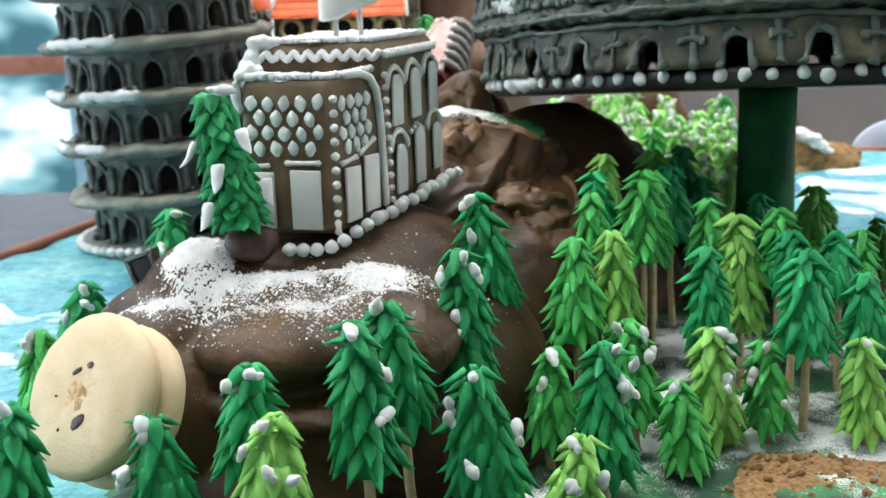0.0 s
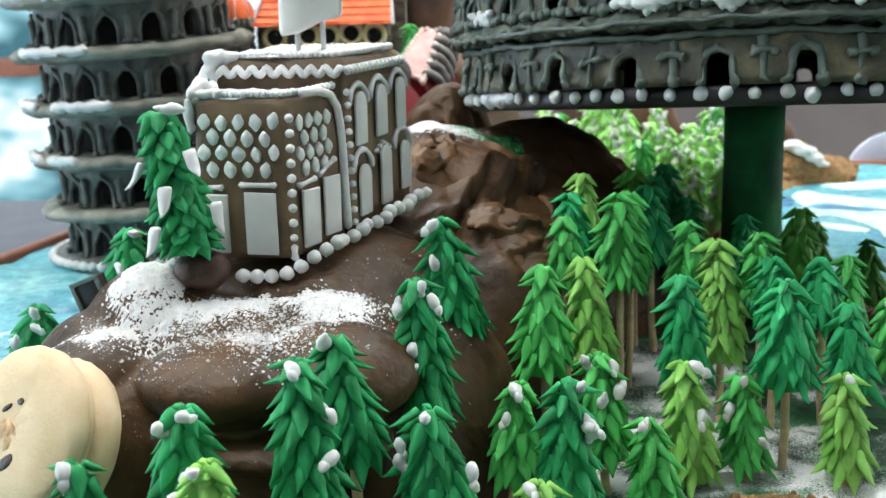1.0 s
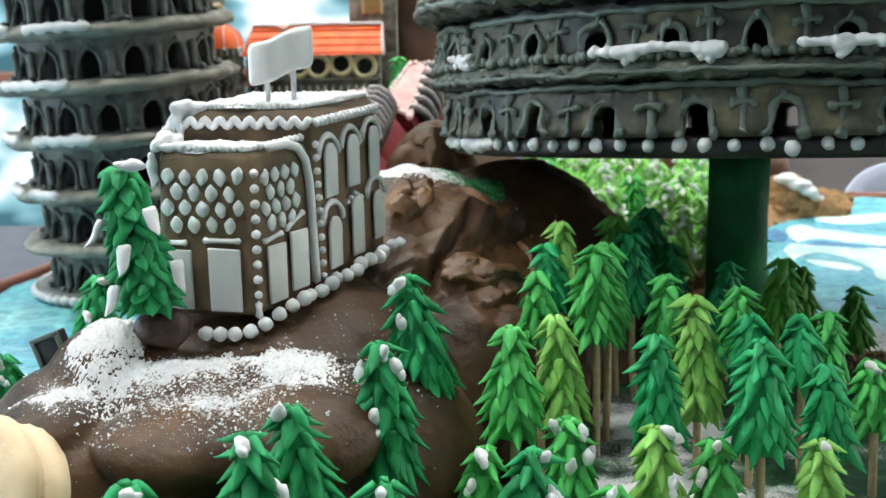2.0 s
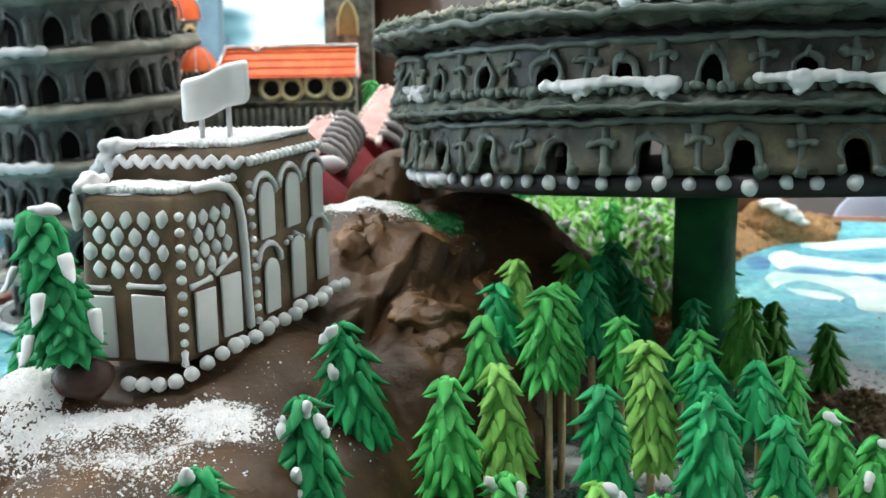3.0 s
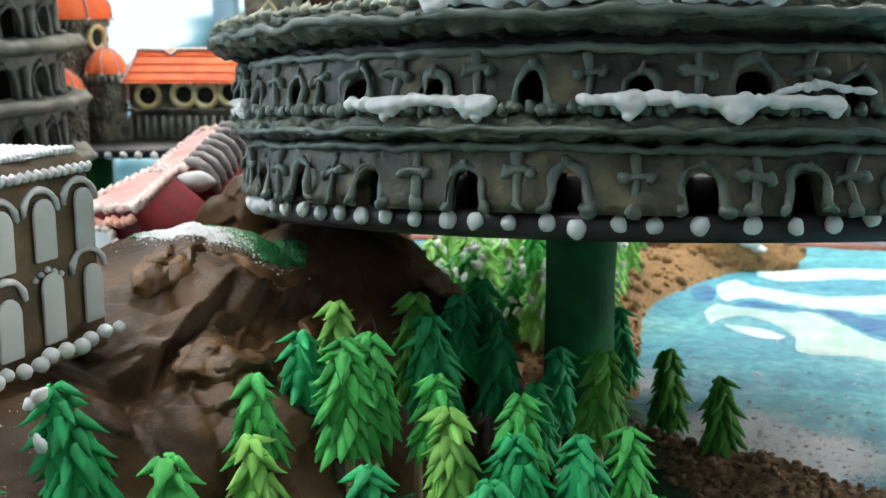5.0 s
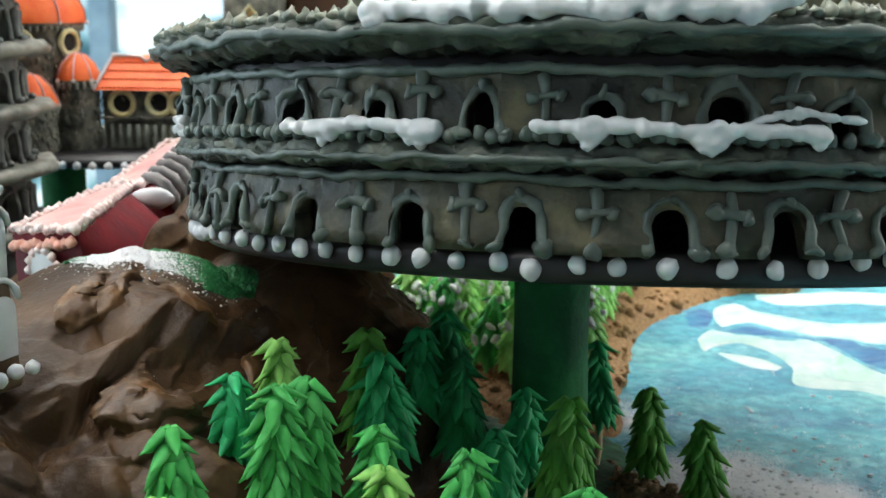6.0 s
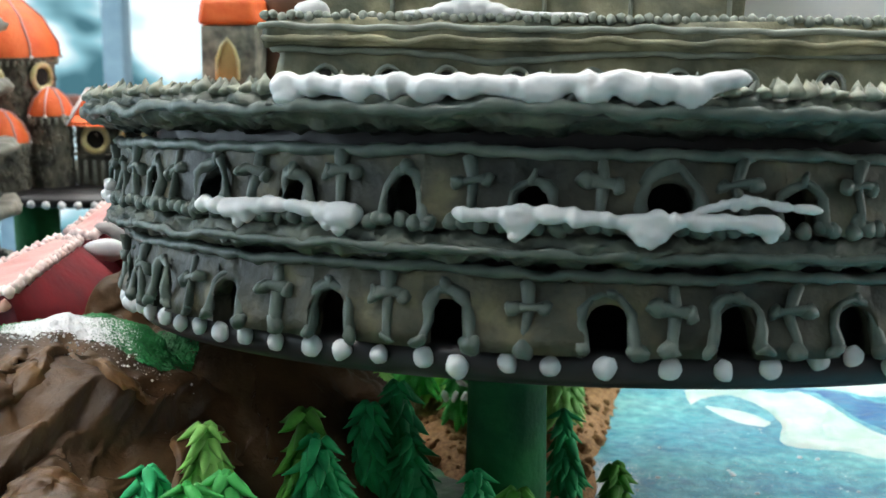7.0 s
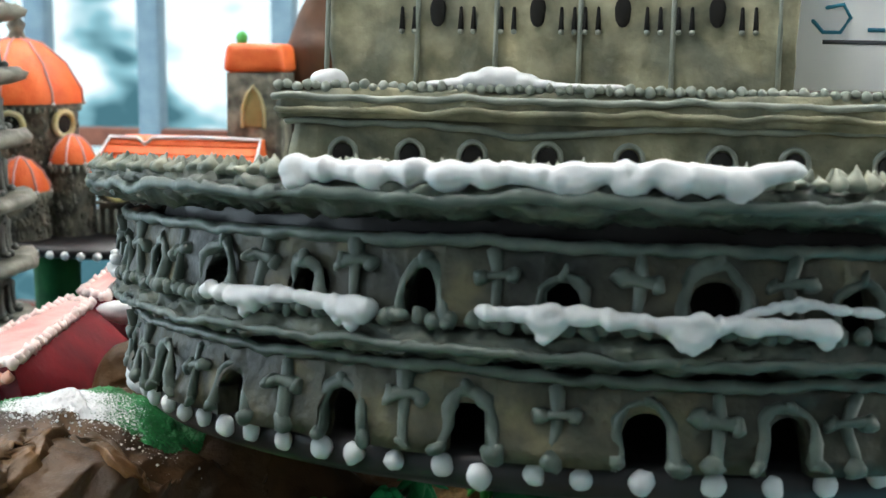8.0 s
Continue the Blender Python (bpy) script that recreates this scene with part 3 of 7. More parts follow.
def crumbs(name, label, outline, height, mat, seed, count, size):
    """A heap of crumbs: a rough mound with loose lumps on it."""
    poly = rounded(outline)
    test = inside_poly(poly)

    def z(x, y):
        d = depth_in(poly, x, y)
        e = min(1, d / 0.018)
        return -0.004 + (0.006 + height * (0.55 + 0.6 * noise.noise((x * 24 + seed, y * 24, 0)))) * e * (2 - e) + e * (0.0022 * noise.noise((x * 110, y * 110, seed)) + 0.0014 * noise.noise((x * 300, y * 300, seed)))

    xs, ys = [p[0] for p in poly], [p[1] for p in poly]
    g = sheet(min(xs), max(xs), min(ys), max(ys), 0.0025, z, test)
    r = random.Random(seed)
    placed = 0
    while placed < count:
        x, y = r.uniform(min(xs), max(xs)), r.uniform(min(ys), max(ys))
        if not test(x, y):
            continue
        s = size * (0.4 + 1.1 * r.random() ** 3)
        g.join(wobble(ball(s, s * 0.9, s * 0.8, 6, 4), s * 0.5, 300, r.random() * 90), Matrix.Translation((x, y, z(x, y) + s * 0.3)))
        placed += 1
    return tagged(part(name, g, mat), label, "crumbs", kind="stuff")


crumbs("brown_sugar_path", "heap of golden brown sugar crumbs at the forest edge", [(0.085, 0.385), (0.11, 0.405), (0.16, 0.395), (0.21, 0.40), (0.25, 0.38), (0.24, 0.30), (0.13, 0.29), (0.08, 0.34)], 0.003, SUGAR, 3, 900, 0.0014)
crumbs("dark_soil_bank", "bank of dark chocolate crumb soil along the shore", [(0.183, 0.668), (0.200, 0.640), (0.222, 0.622), (0.248, 0.606), (0.280, 0.580), (0.305, 0.560), (0.290, 0.548), (0.262, 0.560), (0.238, 0.545), (0.205, 0.540), (0.185, 0.58)], 0.008, SOIL, 5, 500, 0.0018)
crumbs("sandy_coast", "golden brown sugar coast running along the sea", [(0.13, 0.70), (0.192, 0.69), (0.200, 0.75), (0.212, 0.83), (0.228, 0.89), (0.262, 0.94), (0.305, 0.985), (0.36, 1.035), (0.33, 1.06), (0.22, 1.05), (0.10, 1.0), (0.08, 0.85)], 0.012, SUGAR, 8, 700, 0.003)


heap = Geo()
for x, y, r, h in ((0.292, 1.000, 0.030, 0.030), (0.318, 1.000, 0.026, 0.017), (0.268, 1.01, 0.03, 0.018)):
    heap.join(ball(r, r * 0.7, h, 22, 14), Matrix.Translation((x, y, 0)))
heap = wobble(wobble(relax(remeshed(heap, 0.002, "heap"), 2), 0.003, 110), 0.0015, 300)
tagged(part("sandy_hill", heap, SUGAR), "heap of brown sugar rising from the coast", "heap")
tip = Geo()
for x, y, z, r in ((0.288, 0.990, 0.028, 0.009), (0.296, 0.986, 0.024, 0.009), (0.304, 0.984, 0.019, 0.007), (0.311, 0.984, 0.014, 0.005)):
    tip.join(ball(r * 1.2, r, r * 0.5, 14, 9), Matrix.Translation((x, y, z)))
tagged(part("snow_cap", wobble(relax(remeshed(tip, 0.001, "cap"), 1), 0.0012, 200), ICING), "white icing snow lying on the sugar heap", "snow")


def crest(points, width, mat, seed):
    """A smear of thick white icing on the sea."""
    g = Geo()
    line = []
    for i in range(len(points) - 1):
        for j in range(24):
            line.append(Vector((*points[i], 0)).lerp(Vector((*points[i + 1], 0)), j / 24))
    line.append(Vector((*points[-1], 0)))
    k = 18
    for i, p in enumerate(line):
        d = (line[min(i + 1, len(line) - 1)] - line[max(i - 1, 0)]).normalized()
        s = Vector((-d.y, d.x, 0))
        taper = min(1, i / 15, (len(line) - 1 - i) / 15) ** 0.5
        w = width * taper * (0.9 + 1.1 * noise.noise((i * 0.057, seed, 0))) + 0.0006
        for j in range(k + 1):
            u = -1 + 2 * j / k
            q = p + s * (u * w + 0.020 * noise.noise((i * 0.05, seed + 9, 0)) + 0.007 * noise.noise((i * 0.15, u * 2, seed)))
            g.v.append((q.x, q.y, sea_z(q.x, q.y) - 0.001 + 0.0038 * taper * (1 - u * u) ** 0.7 + 0.0008 * noise.noise((q.x * 200, q.y * 200, seed)) - 0.0075 * max(0.0, noise.noise((q.x * 34 + seed, q.y * 75, 0)) + 0.5 * noise.noise((q.x * 90, q.y * 160, seed)) - 0.06)))
    for i in range(len(line) - 1):
        for j in range(k):
            a = i * (k + 1) + j
            g.f.append((a, a + 1, a + k + 2, a + k + 1))
    return tagged(part("wave_crest", g, mat), "thick streak of white icing foam on the blue sea", "wave", group="wave crests")


FOAM = material("foam_icing", (0.42, 0.72, 0.62), (0.80, 0.84, 0.82), 0.35, 26, 0.3, 200)
for pts, w in (([(-0.30, 0.66), (-0.24, 0.62), (-0.19, 0.60)], 0.010), ([(-0.34, 0.50), (-0.27, 0.47), (-0.20, 0.46)], 0.011), ([(-0.28, 0.56), (-0.23, 0.545), (-0.20, 0.53)], 0.007), ([(0.40, 0.80), (0.47, 0.77), (0.56, 0.76)], 0.012)):
    crest(pts, w, FOAM, w * 900)


def pool(name, outline, height, mat, label):
    """A poured patch of icing with a soft raised rim, lying on the sea."""
    poly = rounded(outline, 6)
    xs, ys = [p[0] for p in poly], [p[1] for p in poly]
    ragged = inside_poly(poly)

    def z(x, y):
        e = min(1, depth_in(poly, x, y) / 0.006)
        n = 0.5 * noise.noise((x * 90, y * 60, 3)) + 0.35 * noise.noise((x * 260, y * 200, 6))
        return sea_z(x, y) - 0.0006 + height * (e * (2 - e) * (0.9 + 0.5 * n) - 0.45 * max(0.0, n) * (1 - e))

    return tagged(part(name, sheet(min(xs), max(xs), min(ys), max(ys), 0.0012, z, ragged), mat), label, "wave", group="wave crests")


WHITE_FOAM = material("white_foam_icing", (0.36, 0.56, 0.52), (0.66, 0.70, 0.66), 0.4, 45, 0.3, 200)
NAVY = material("deep_blue_icing", (0.02, 0.085, 0.24), (0.06, 0.25, 0.40), 0.4, 40, 0.6, 220)
MINT = material("mint_icing", (0.36, 0.68, 0.48), (0.55, 0.78, 0.64), 0.4, 50, 0.3, 220)
pool("wave_trough", [(0.268, 0.882), (0.290, 0.896), (0.312, 0.874), (0.335, 0.868), (0.357, 0.857), (0.400, 0.850), (0.44, 0.82), (0.43, 0.79), (0.39, 0.775), (0.36, 0.790), (0.345, 0.808), (0.336, 0.833), (0.325, 0.862), (0.305, 0.863), (0.285, 0.872)], 0.0012, NAVY, "streak of dark blue icing between the wave crests")
pool("wave_trough", [(0.255, 0.931), (0.268, 0.938), (0.272, 0.92), (0.265, 0.894), (0.252, 0.89), (0.25, 0.91)], 0.0012, NAVY, "blot of dark blue icing by the sandy coast")
pool("wave_crest", [(0.272, 0.934), (0.288, 0.950), (0.299, 0.936), (0.318, 0.918), (0.345, 0.906), (0.376, 0.914), (0.43, 0.91), (0.50, 0.88), (0.49, 0.85), (0.42, 0.868), (0.382, 0.864), (0.358, 0.860), (0.338, 0.866), (0.31, 0.884), (0.292, 0.904), (0.271, 0.894)], 0.0024, WHITE_FOAM, "broad swirl of white icing foam on the sea")
pool("wave_crest", [(0.252, 0.861), (0.262, 0.880), (0.279, 0.868), (0.299, 0.858), (0.318, 0.863), (0.332, 0.843), (0.339, 0.816), (0.349, 0.796), (0.38, 0.775), (0.43, 0.755), (0.42, 0.738), (0.37, 0.750), (0.33, 0.769), (0.312, 0.774), (0.292, 0.781), (0.297, 0.813), (0.292, 0.836), (0.278, 0.852), (0.262, 0.847), (0.253, 0.837)], 0.0028, WHITE_FOAM, "broad swirl of white icing foam on the sea")
pool("wave_crest", [(0.260, 0.837), (0.280, 0.831), (0.294, 0.818), (0.289, 0.806), (0.279, 0.808), (0.269, 0.820)], 0.0022, WHITE_FOAM, "small tongue of white icing foam on the sea")
pool("wave_crest", [(0.323, 0.833), (0.334, 0.829), (0.339, 0.804), (0.347, 0.785), (0.326, 0.787), (0.314, 0.795)], 0.0042, MINT, "mint green icing swirl inside white foam")
spray, spray_r = Geo(), random.Random(23)
for x0, y0, spread, count in ((0.25, 0.64, 0.022, 420), (0.30, 0.66, 0.05, 260), (0.30, 0.72, 0.06, 160)):
    for _ in range(count):
        x, y, q = spray_r.gauss(x0, spread), spray_r.gauss(y0, spread), 0.00025 + 0.0010 * spray_r.random() ** 5
        spray.join(ball(q * 1.3, q, q * 0.7, 5, 3), Matrix.Translation((x, y, sea_z(x, y) + q * 0.3)))
tagged(part("sugar_spray", spray, ICING, smooth=False), "white sugar grains sprinkled on the blue sea", "sugar", kind="stuff")
pool("wave_crest", [(0.306, 0.976), (0.335, 0.983), (0.363, 0.993), (0.42, 0.985), (0.46, 0.96), (0.391, 0.960), (0.352, 0.951), (0.316, 0.946)], 0.0020, FOAM, "pale mint icing foam streak on the sea")

# ---- rock ----
SNOWFIELDS = [
    ([(-0.100, 0.400), (-0.088, 0.393), (-0.076, 0.398), (-0.075, 0.412), (-0.082, 0.421), (-0.095, 0.420)], 1.0),
    ([(-0.114, 0.390), (-0.106, 0.378), (-0.090, 0.377), (-0.076, 0.380), (-0.060, 0.384), (-0.045, 0.386), (-0.038, 0.396), (-0.042, 0.406), (-0.056, 0.410), (-0.075, 0.406), (-0.095, 0.400)], 0.62),
    ([(-0.044, 0.400), (-0.038, 0.385), (-0.024, 0.380), (-0.012, 0.388), (-0.014, 0.406), (-0.030, 0.414)], 0.7),
    ([(-0.080, 0.386), (-0.072, 0.362), (-0.045, 0.350), (-0.022, 0.360), (-0.012, 0.386), (-0.040, 0.394)], -0.34),
]
lumps = Geo()
for cx, cy, cz, rx, ry, rz in ((0.0, 0.575, 0.025, 0.080, 0.105, 0.078), (0.045, 0.635, 0.015, 0.066, 0.09, 0.078), (0.028, 0.512, 0.03, 0.050, 0.060, 0.052), (-0.036, 0.462, 0.028, 0.066, 0.075, 0.056), (-0.050, 0.428, 0.038, 0.046, 0.034, 0.041), (-0.068, 0.396, 0.026, 0.056, 0.034, 0.038), (-0.085, 0.405, 0.042, 0.026, 0.030, 0.028), (-0.052, 0.394, 0.028, 0.044, 0.034, 0.036), (-0.088, 0.388, 0.030, 0.032, 0.034, 0.030), (-0.062, 0.380, 0.010, 0.046, 0.030, 0.022), (-0.064, 0.336, -0.004, 0.030, 0.022, 0.014), (-0.008, 0.425, 0.015, 0.046, 0.060, 0.052), (-0.02, 0.385, 0.01, 0.036, 0.03, 0.032), (-0.03, 0.70, 0.02, 0.085, 0.10, 0.066), (0.054, 0.632, 0.016, 0.072, 0.080, 0.084), (-0.088, 0.413, 0.050, 0.027, 0.026, 0.0315), (-0.100, 0.406, 0.042, 0.028, 0.028, 0.0275), (0.011, 0.655, 0.085, 0.015, 0.020, 0.030), (-0.001, 0.648, 0.078, 0.013, 0.013, 0.028), (0.012, 0.705, 0.055, 0.032, 0.030, 0.056), (-0.054, 0.371, 0.0555, 0.029, 0.027, 0.0125), (-0.024, 0.376, 0.055, 0.027, 0.026, 0.015), (-0.097, 0.388, 0.051, 0.021, 0.024, 0.0155), (-0.048, 0.372, 0.0385, 0.046, 0.029, 0.0075), (-0.046, 0.356, 0.0, 0.050, 0.020, 0.012), (-0.062, 0.401, 0.046, 0.046, 0.030, 0.0265), (-0.030, 0.404, 0.046, 0.036, 0.032, 0.0265)):
    lumps.join(ball(rx, ry, rz, 28, 18), Matrix.Translation((cx, cy, cz)) @ Matrix.Rotation(cx * 9, 4, "Z"))
skin = relax(remeshed(lumps, 0.0014, "rock"), 2)


def BROW(x):
    """Height of the overhanging fondant brow on the hill's open side."""
    line = ((-0.01, 0.072), (0.009, 0.076), (0.014, 0.079), (0.022, 0.0875), (0.029, 0.092), (0.039, 0.089), (0.048, 0.0855), (0.07, 0.076))
    for (x0, z0), (x1, z1) in zip(line, line[1:]):
        if x <= x1:
            return z0 + (z1 - z0) * max(0.0, (x - x0) / (x1 - x0)) + 0.0025 * noise.noise((x * 150, 2.0, 0))
    return line[-1][1]


out = []
for x, y, z in skin.v:
    rough = max(0.0, min(1.0, (y - 0.445) / 0.03)) * max(0.0, min(1.0, (x + 0.012) / 0.02))
    dist, _ = noise.voronoi((x * 15 + 0.5 * noise.noise((x * 30, y * 30, z * 30)), y * 15 + 0.5 * noise.noise((x * 30, y * 30, z * 30 + 7)), z * 19))
    crease = math.exp(-(dist[1] - dist[0]) * 14)
    a = noise.noise((x * 30, y * 30, z * 30)) * 0.0035
    b = (0.0052 * noise.noise((x * 36, y * 36, z * 44)) - 0.0030 * abs(noise.noise((x * 60, y * 60, z * 60))) + 0.0020 * noise.noise((x * 105, y * 105, z * 105))) * rough
    c = noise.noise((x * 150, y * 150, z * 150)) * 0.0007 + noise.noise((x * 330, y * 330, z * 330)) * 0.0003 * rough
    wx, wy, wz = (0.55 * noise.noise((x * 45, y * 45, z * 45 + q)) for q in (0, 20, 40))
    near, cells = noise.voronoi((x * 34 + wx, y * 34 + wy, z * 40 + wz))
    b += 0.0078 * (math.sin(cells[0][0] * 12.9898 + cells[0][1] * 78.233 + cells[0][2] * 37.7) * 0.5) * rough * min(1.0, (near[1] - near[0]) / 0.05)
    k = a + b + c * (0.35 + rough) - crease * (0.0004 + 0.0022 * rough)
    if 0.475 < y < 0.575 and z > 0.03:
        brow = BROW(x)
        under = z - brow
        side = max(0.0, min(1.0, (x + 0.002) / 0.010, (0.066 - x) / 0.014))
        k += side * (0.0030 * math.exp(-(under / 0.006) ** 2) if under > 0 else -0.0150 * math.exp(under / 0.016) * min(1.0, -under / 0.0022))
    d = Vector((x - 0.0, y - 0.50, z - 0.0)).normalized()
    out.append((x + d.x * k, y + d.y * k, z + d.z * k * 0.7))
skin.v = out
rock = tagged(part("rock_mountain", skin, ROCK), "lumpy chocolate-brown fondant rock dusted with icing sugar", "rock")
ROCK_TREE = BVHTree.FromPolygons([Vector(p) for p in skin.v], skin.f)


def rock_top(x, y):
    hit = ROCK_TREE.ray_cast(Vector((x, y, 0.4)), Vector((0, 0, -1)))[0]
    return hit.z if hit else 0.0


def patch(centre, r1, r2, turn, thick, mat, seed, label):
    """A torn flap of fondant pressed on the rock round a centre on its skin."""
    p0, n0, _, _ = ROCK_TREE.find_nearest(Vector(centre))
    t = n0.cross(Vector((0, 0, 1))).normalized()
    t = Matrix.Rotation(radians(turn), 3, n0) @ t
    s = n0.cross(t)
    g = Geo()
    n, m = 44, 16
    for i in range(m + 1):
        for j in range(n):
            a = 2 * math.pi * j / n
            rr = (i / m) * (1 + 0.38 * noise.noise((math.cos(a) * 1.6 + seed, math.sin(a) * 1.6, seed)) + 0.12 * noise.noise((math.cos(a) * 6, math.sin(a) * 6, seed)))
            q, nn2, _, _ = ROCK_TREE.find_nearest(p0 + t * (r1 * rr * math.cos(a)) + s * (r2 * rr * math.sin(a)))
            up = thick * (0.75 + 0.5 * noise.noise((math.cos(a) * 1.1 + seed * 2, math.sin(a) * 1.1, 3.0))) * (1.0 if i < m - 1 else (0.75 if i == m - 1 else -0.5)) + (0.0016 * noise.noise((q.x * 110, q.y * 110, q.z * 110 + seed)) + 0.0011 * noise.noise((q.x * 300, q.y * 300, q.z * 300))) * min(1, thick / 0.0026)
            g.v.append(tuple(q + nn2 * up))
    for i in range(m):
        for j in range(n):
            a, b = i * n + j, i * n + (j + 1) % n
            g.f.append((a, a + n, b + n, b))
    return part("fondant_flap", g, mat, rock, label)


for c, r1, r2, turn, thick, seed in (((0.034, 0.503, 0.071), 0.019, 0.0125, 20, 0.0036, 7.0), ((0.066, 0.548, 0.070), 0.020, 0.013, 40, 0.0030, 9.0), ((0.006, 0.540, 0.098), 0.021, 0.0115, 6, 0.0030, 16.0), ((0.030, 0.556, 0.092), 0.022, 0.012, -12, 0.0024, 12.0)):
    patch(c, r1, r2, turn, thick, SLAB, seed, "torn flap of tan fondant pressed on the rock")


def dusting(name, label, outline, depth, mat, seed, bias):
    """A clumpy layer of icing sugar or grass icing lying on the rock."""
    poly = rounded(outline)
    test = inside_poly(poly)
    xs, ys = [p[0] for p in poly], [p[1] for p in poly]

    def z(x, y):
        e = min(1, depth_in(poly, x, y) / 0.014)
        k = 0.7 * noise.noise((x * 90 + seed, y * 90, 0)) + 0.7 * noise.noise((x * 300, y * 300, seed)) + 1.25 * noise.noise((x * 1300, y * 1300, seed)) + bias + 1.1 * (e - 1)
        return rock_top(x, y) + max(-0.0015, min(depth * 1.6, depth * k))

    return tagged(part(name, sheet(min(xs), max(xs), min(ys), max(ys), 0.00045, z, test), mat), label, name.split("_")[0], kind="stuff")


POWDER = material("icing_sugar", (0.70, 0.70, 0.71), (0.78, 0.78, 0.78), 0.95, 300, 0.8, 1400)
for k, (o, bias) in enumerate(SNOWFIELDS):
    dusting("sugar_snow", "clumpy icing sugar snow lying on the chocolate rock", o, 0.0009, POWDER, 3.0 + k, bias)


def grains(name, label, patches, seed, mat):
    """Loose crystals and clumps of sugar scattered on the rock round (x, y, spread, number) centres."""
    r, g = random.Random(seed), Geo()
    shape = [(1, 0, 0), (-1, 0, 0), (0, 1, 0), (0, -1, 0), (0, 0, 1), (0, 0, -1)]
    faces = [(0, 2, 4), (2, 1, 4), (1, 3, 4), (3, 0, 4), (2, 0, 5), (1, 2, 5), (3, 1, 5), (0, 3, 5)]
    for x0, y0, spread, count in patches:
        for _ in range(count):
            x, y = r.gauss(x0, spread), r.gauss(y0, spread * 0.8)
            q = 0.00013 + 0.0006 * r.random() ** 6
            m = Matrix.Translation((x, y, rock_top(x, y) + q * 0.4)) @ Matrix.Rotation(r.uniform(0, 6), 4, "Z") @ Matrix.Diagonal((q * r.uniform(0.8, 1.5), q, q * r.uniform(0.7, 1.2), 1))
            g.add(shape, faces, m)
    return tagged(part(name, g, mat, smooth=False), label, "sugar", kind="stuff")


grains("sugar_grains", "loose grains of icing sugar scattered on brown rock", [(-0.085, 0.392, 0.010, 700), (-0.066, 0.388, 0.012, 900), (-0.045, 0.374, 0.012, 1100), (-0.040, 0.362, 0.008, 400), (-0.028, 0.392, 0.010, 900), (-0.012, 0.402, 0.012, 350), (-0.070, 0.368, 0.014, 350), (-0.004, 0.43, 0.015, 90), (0.036, 0.512, 0.006, 60), (0.0, 0.570, 0.010, 350), (0.025, 0.574, 0.010, 350)], 41, POWDER)
GRASS = add_powder(material("green_grass_icing", (0.006, 0.10, 0.024), (0.02, 0.21, 0.055), 0.6, 60, 0.6, 400), [(0.005, 0.578, 0.108, 0.040, 0.80), (0.03, 0.60, 0.11, 0.02, 0.40)])
dusting("grass_cap", "patch of green icing grass with powdered snow on rock", [(-0.02, 0.580), (0.0, 0.572), (0.02, 0.577), (0.036, 0.575), (0.046, 0.582), (0.046, 0.605), (0.02, 0.620), (-0.015, 0.61)], 0.0010, GRASS, 9.0, 1.25)

PEAK = material("brown_peak", (0.06, 0.026, 0.013), (0.14, 0.065, 0.032), 0.6, 30, 0.4, 200)
peaks = Geo()
for cx, cy, cz, rx, ry, rz in ((-0.002, 1.03, 0.06, 0.040, 0.035, 0.21), (0.02, 0.93, 0.02, 0.045, 0.05, 0.11), (-0.01, 0.83, 0.0, 0.06, 0.06, 0.10), (0.26, 1.03, 0.0, 0.05, 0.025, 0.05), (0.15, 1.045, 0.0, 0.07, 0.02, 0.075)):
    peaks.join(ball(rx, ry, rz, 24, 16), Matrix.Translation((cx, cy, cz)))
pk = relax(remeshed(peaks, 0.004, "peak"), 2)
tagged(part("far_mountain", wobble(pk, 0.008, 30, 4), PEAK), "dark brown fondant mountain behind the castles", "rock")


# ---- trees ----
def leaf(length, width, bend, sides=6, rings=6):
    """A pointed icing leaf that starts at the origin, runs along +x and droops."""
    g = Geo()
    v, f = [], []
    for i in range(rings):
        u = i / (rings - 1)
        w = width * (0.78 + 0.55 * u - 1.33 * u ** 1.9 if u < 1 else 0.0)
        w = max(w, width * 0.10)
        for j in range(sides):
            a = 2 * math.pi * j / sides
            v.append((length * u, w * math.cos(a), -bend * length * u * u + 0.58 * w * math.sin(a) + (0.14 * w if abs(math.cos(a)) < 0.3 and math.sin(a) > 0 else 0)))
    for i in range(rings - 1):
        for j in range(sides):
            a, b = i * sides + j, i * sides + (j + 1) % sides
            f.append((a, b, b + sides, a + sides))
    f.append(tuple(range(sides))[::-1])
    f.append(tuple((rings - 1) * sides + j for j in range(sides)))
    return g.add(v, f)


LEAF_SHAPES = [wobble(leaf(1.0, w, b, 7, 7), 0.05, 2.4, b * 40) for w, b in ((0.36, -0.20), (0.40, -0.10), (0.33, -0.30))]
LEAVES = {k: [mesh("leaf", g, m) for g in LEAF_SHAPES] for k, m in GREENS.items()}
SNOW = [mesh("snow_dollop", wobble(ball(0.9, 0.75, 0.7, 10, 7, tip=0.2).join(ball(0.62, 0.55, 0.55, 9, 6), Matrix.Translation((dx, dy, 0.15))), 0.24, 1.1, s), ICING) for s, dx, dy in ((0.0, 0.9, 0.1), (5.0, -0.7, 0.35), (9.0, 0.75, -0.4), (13.0, 1.1, 0.0))]


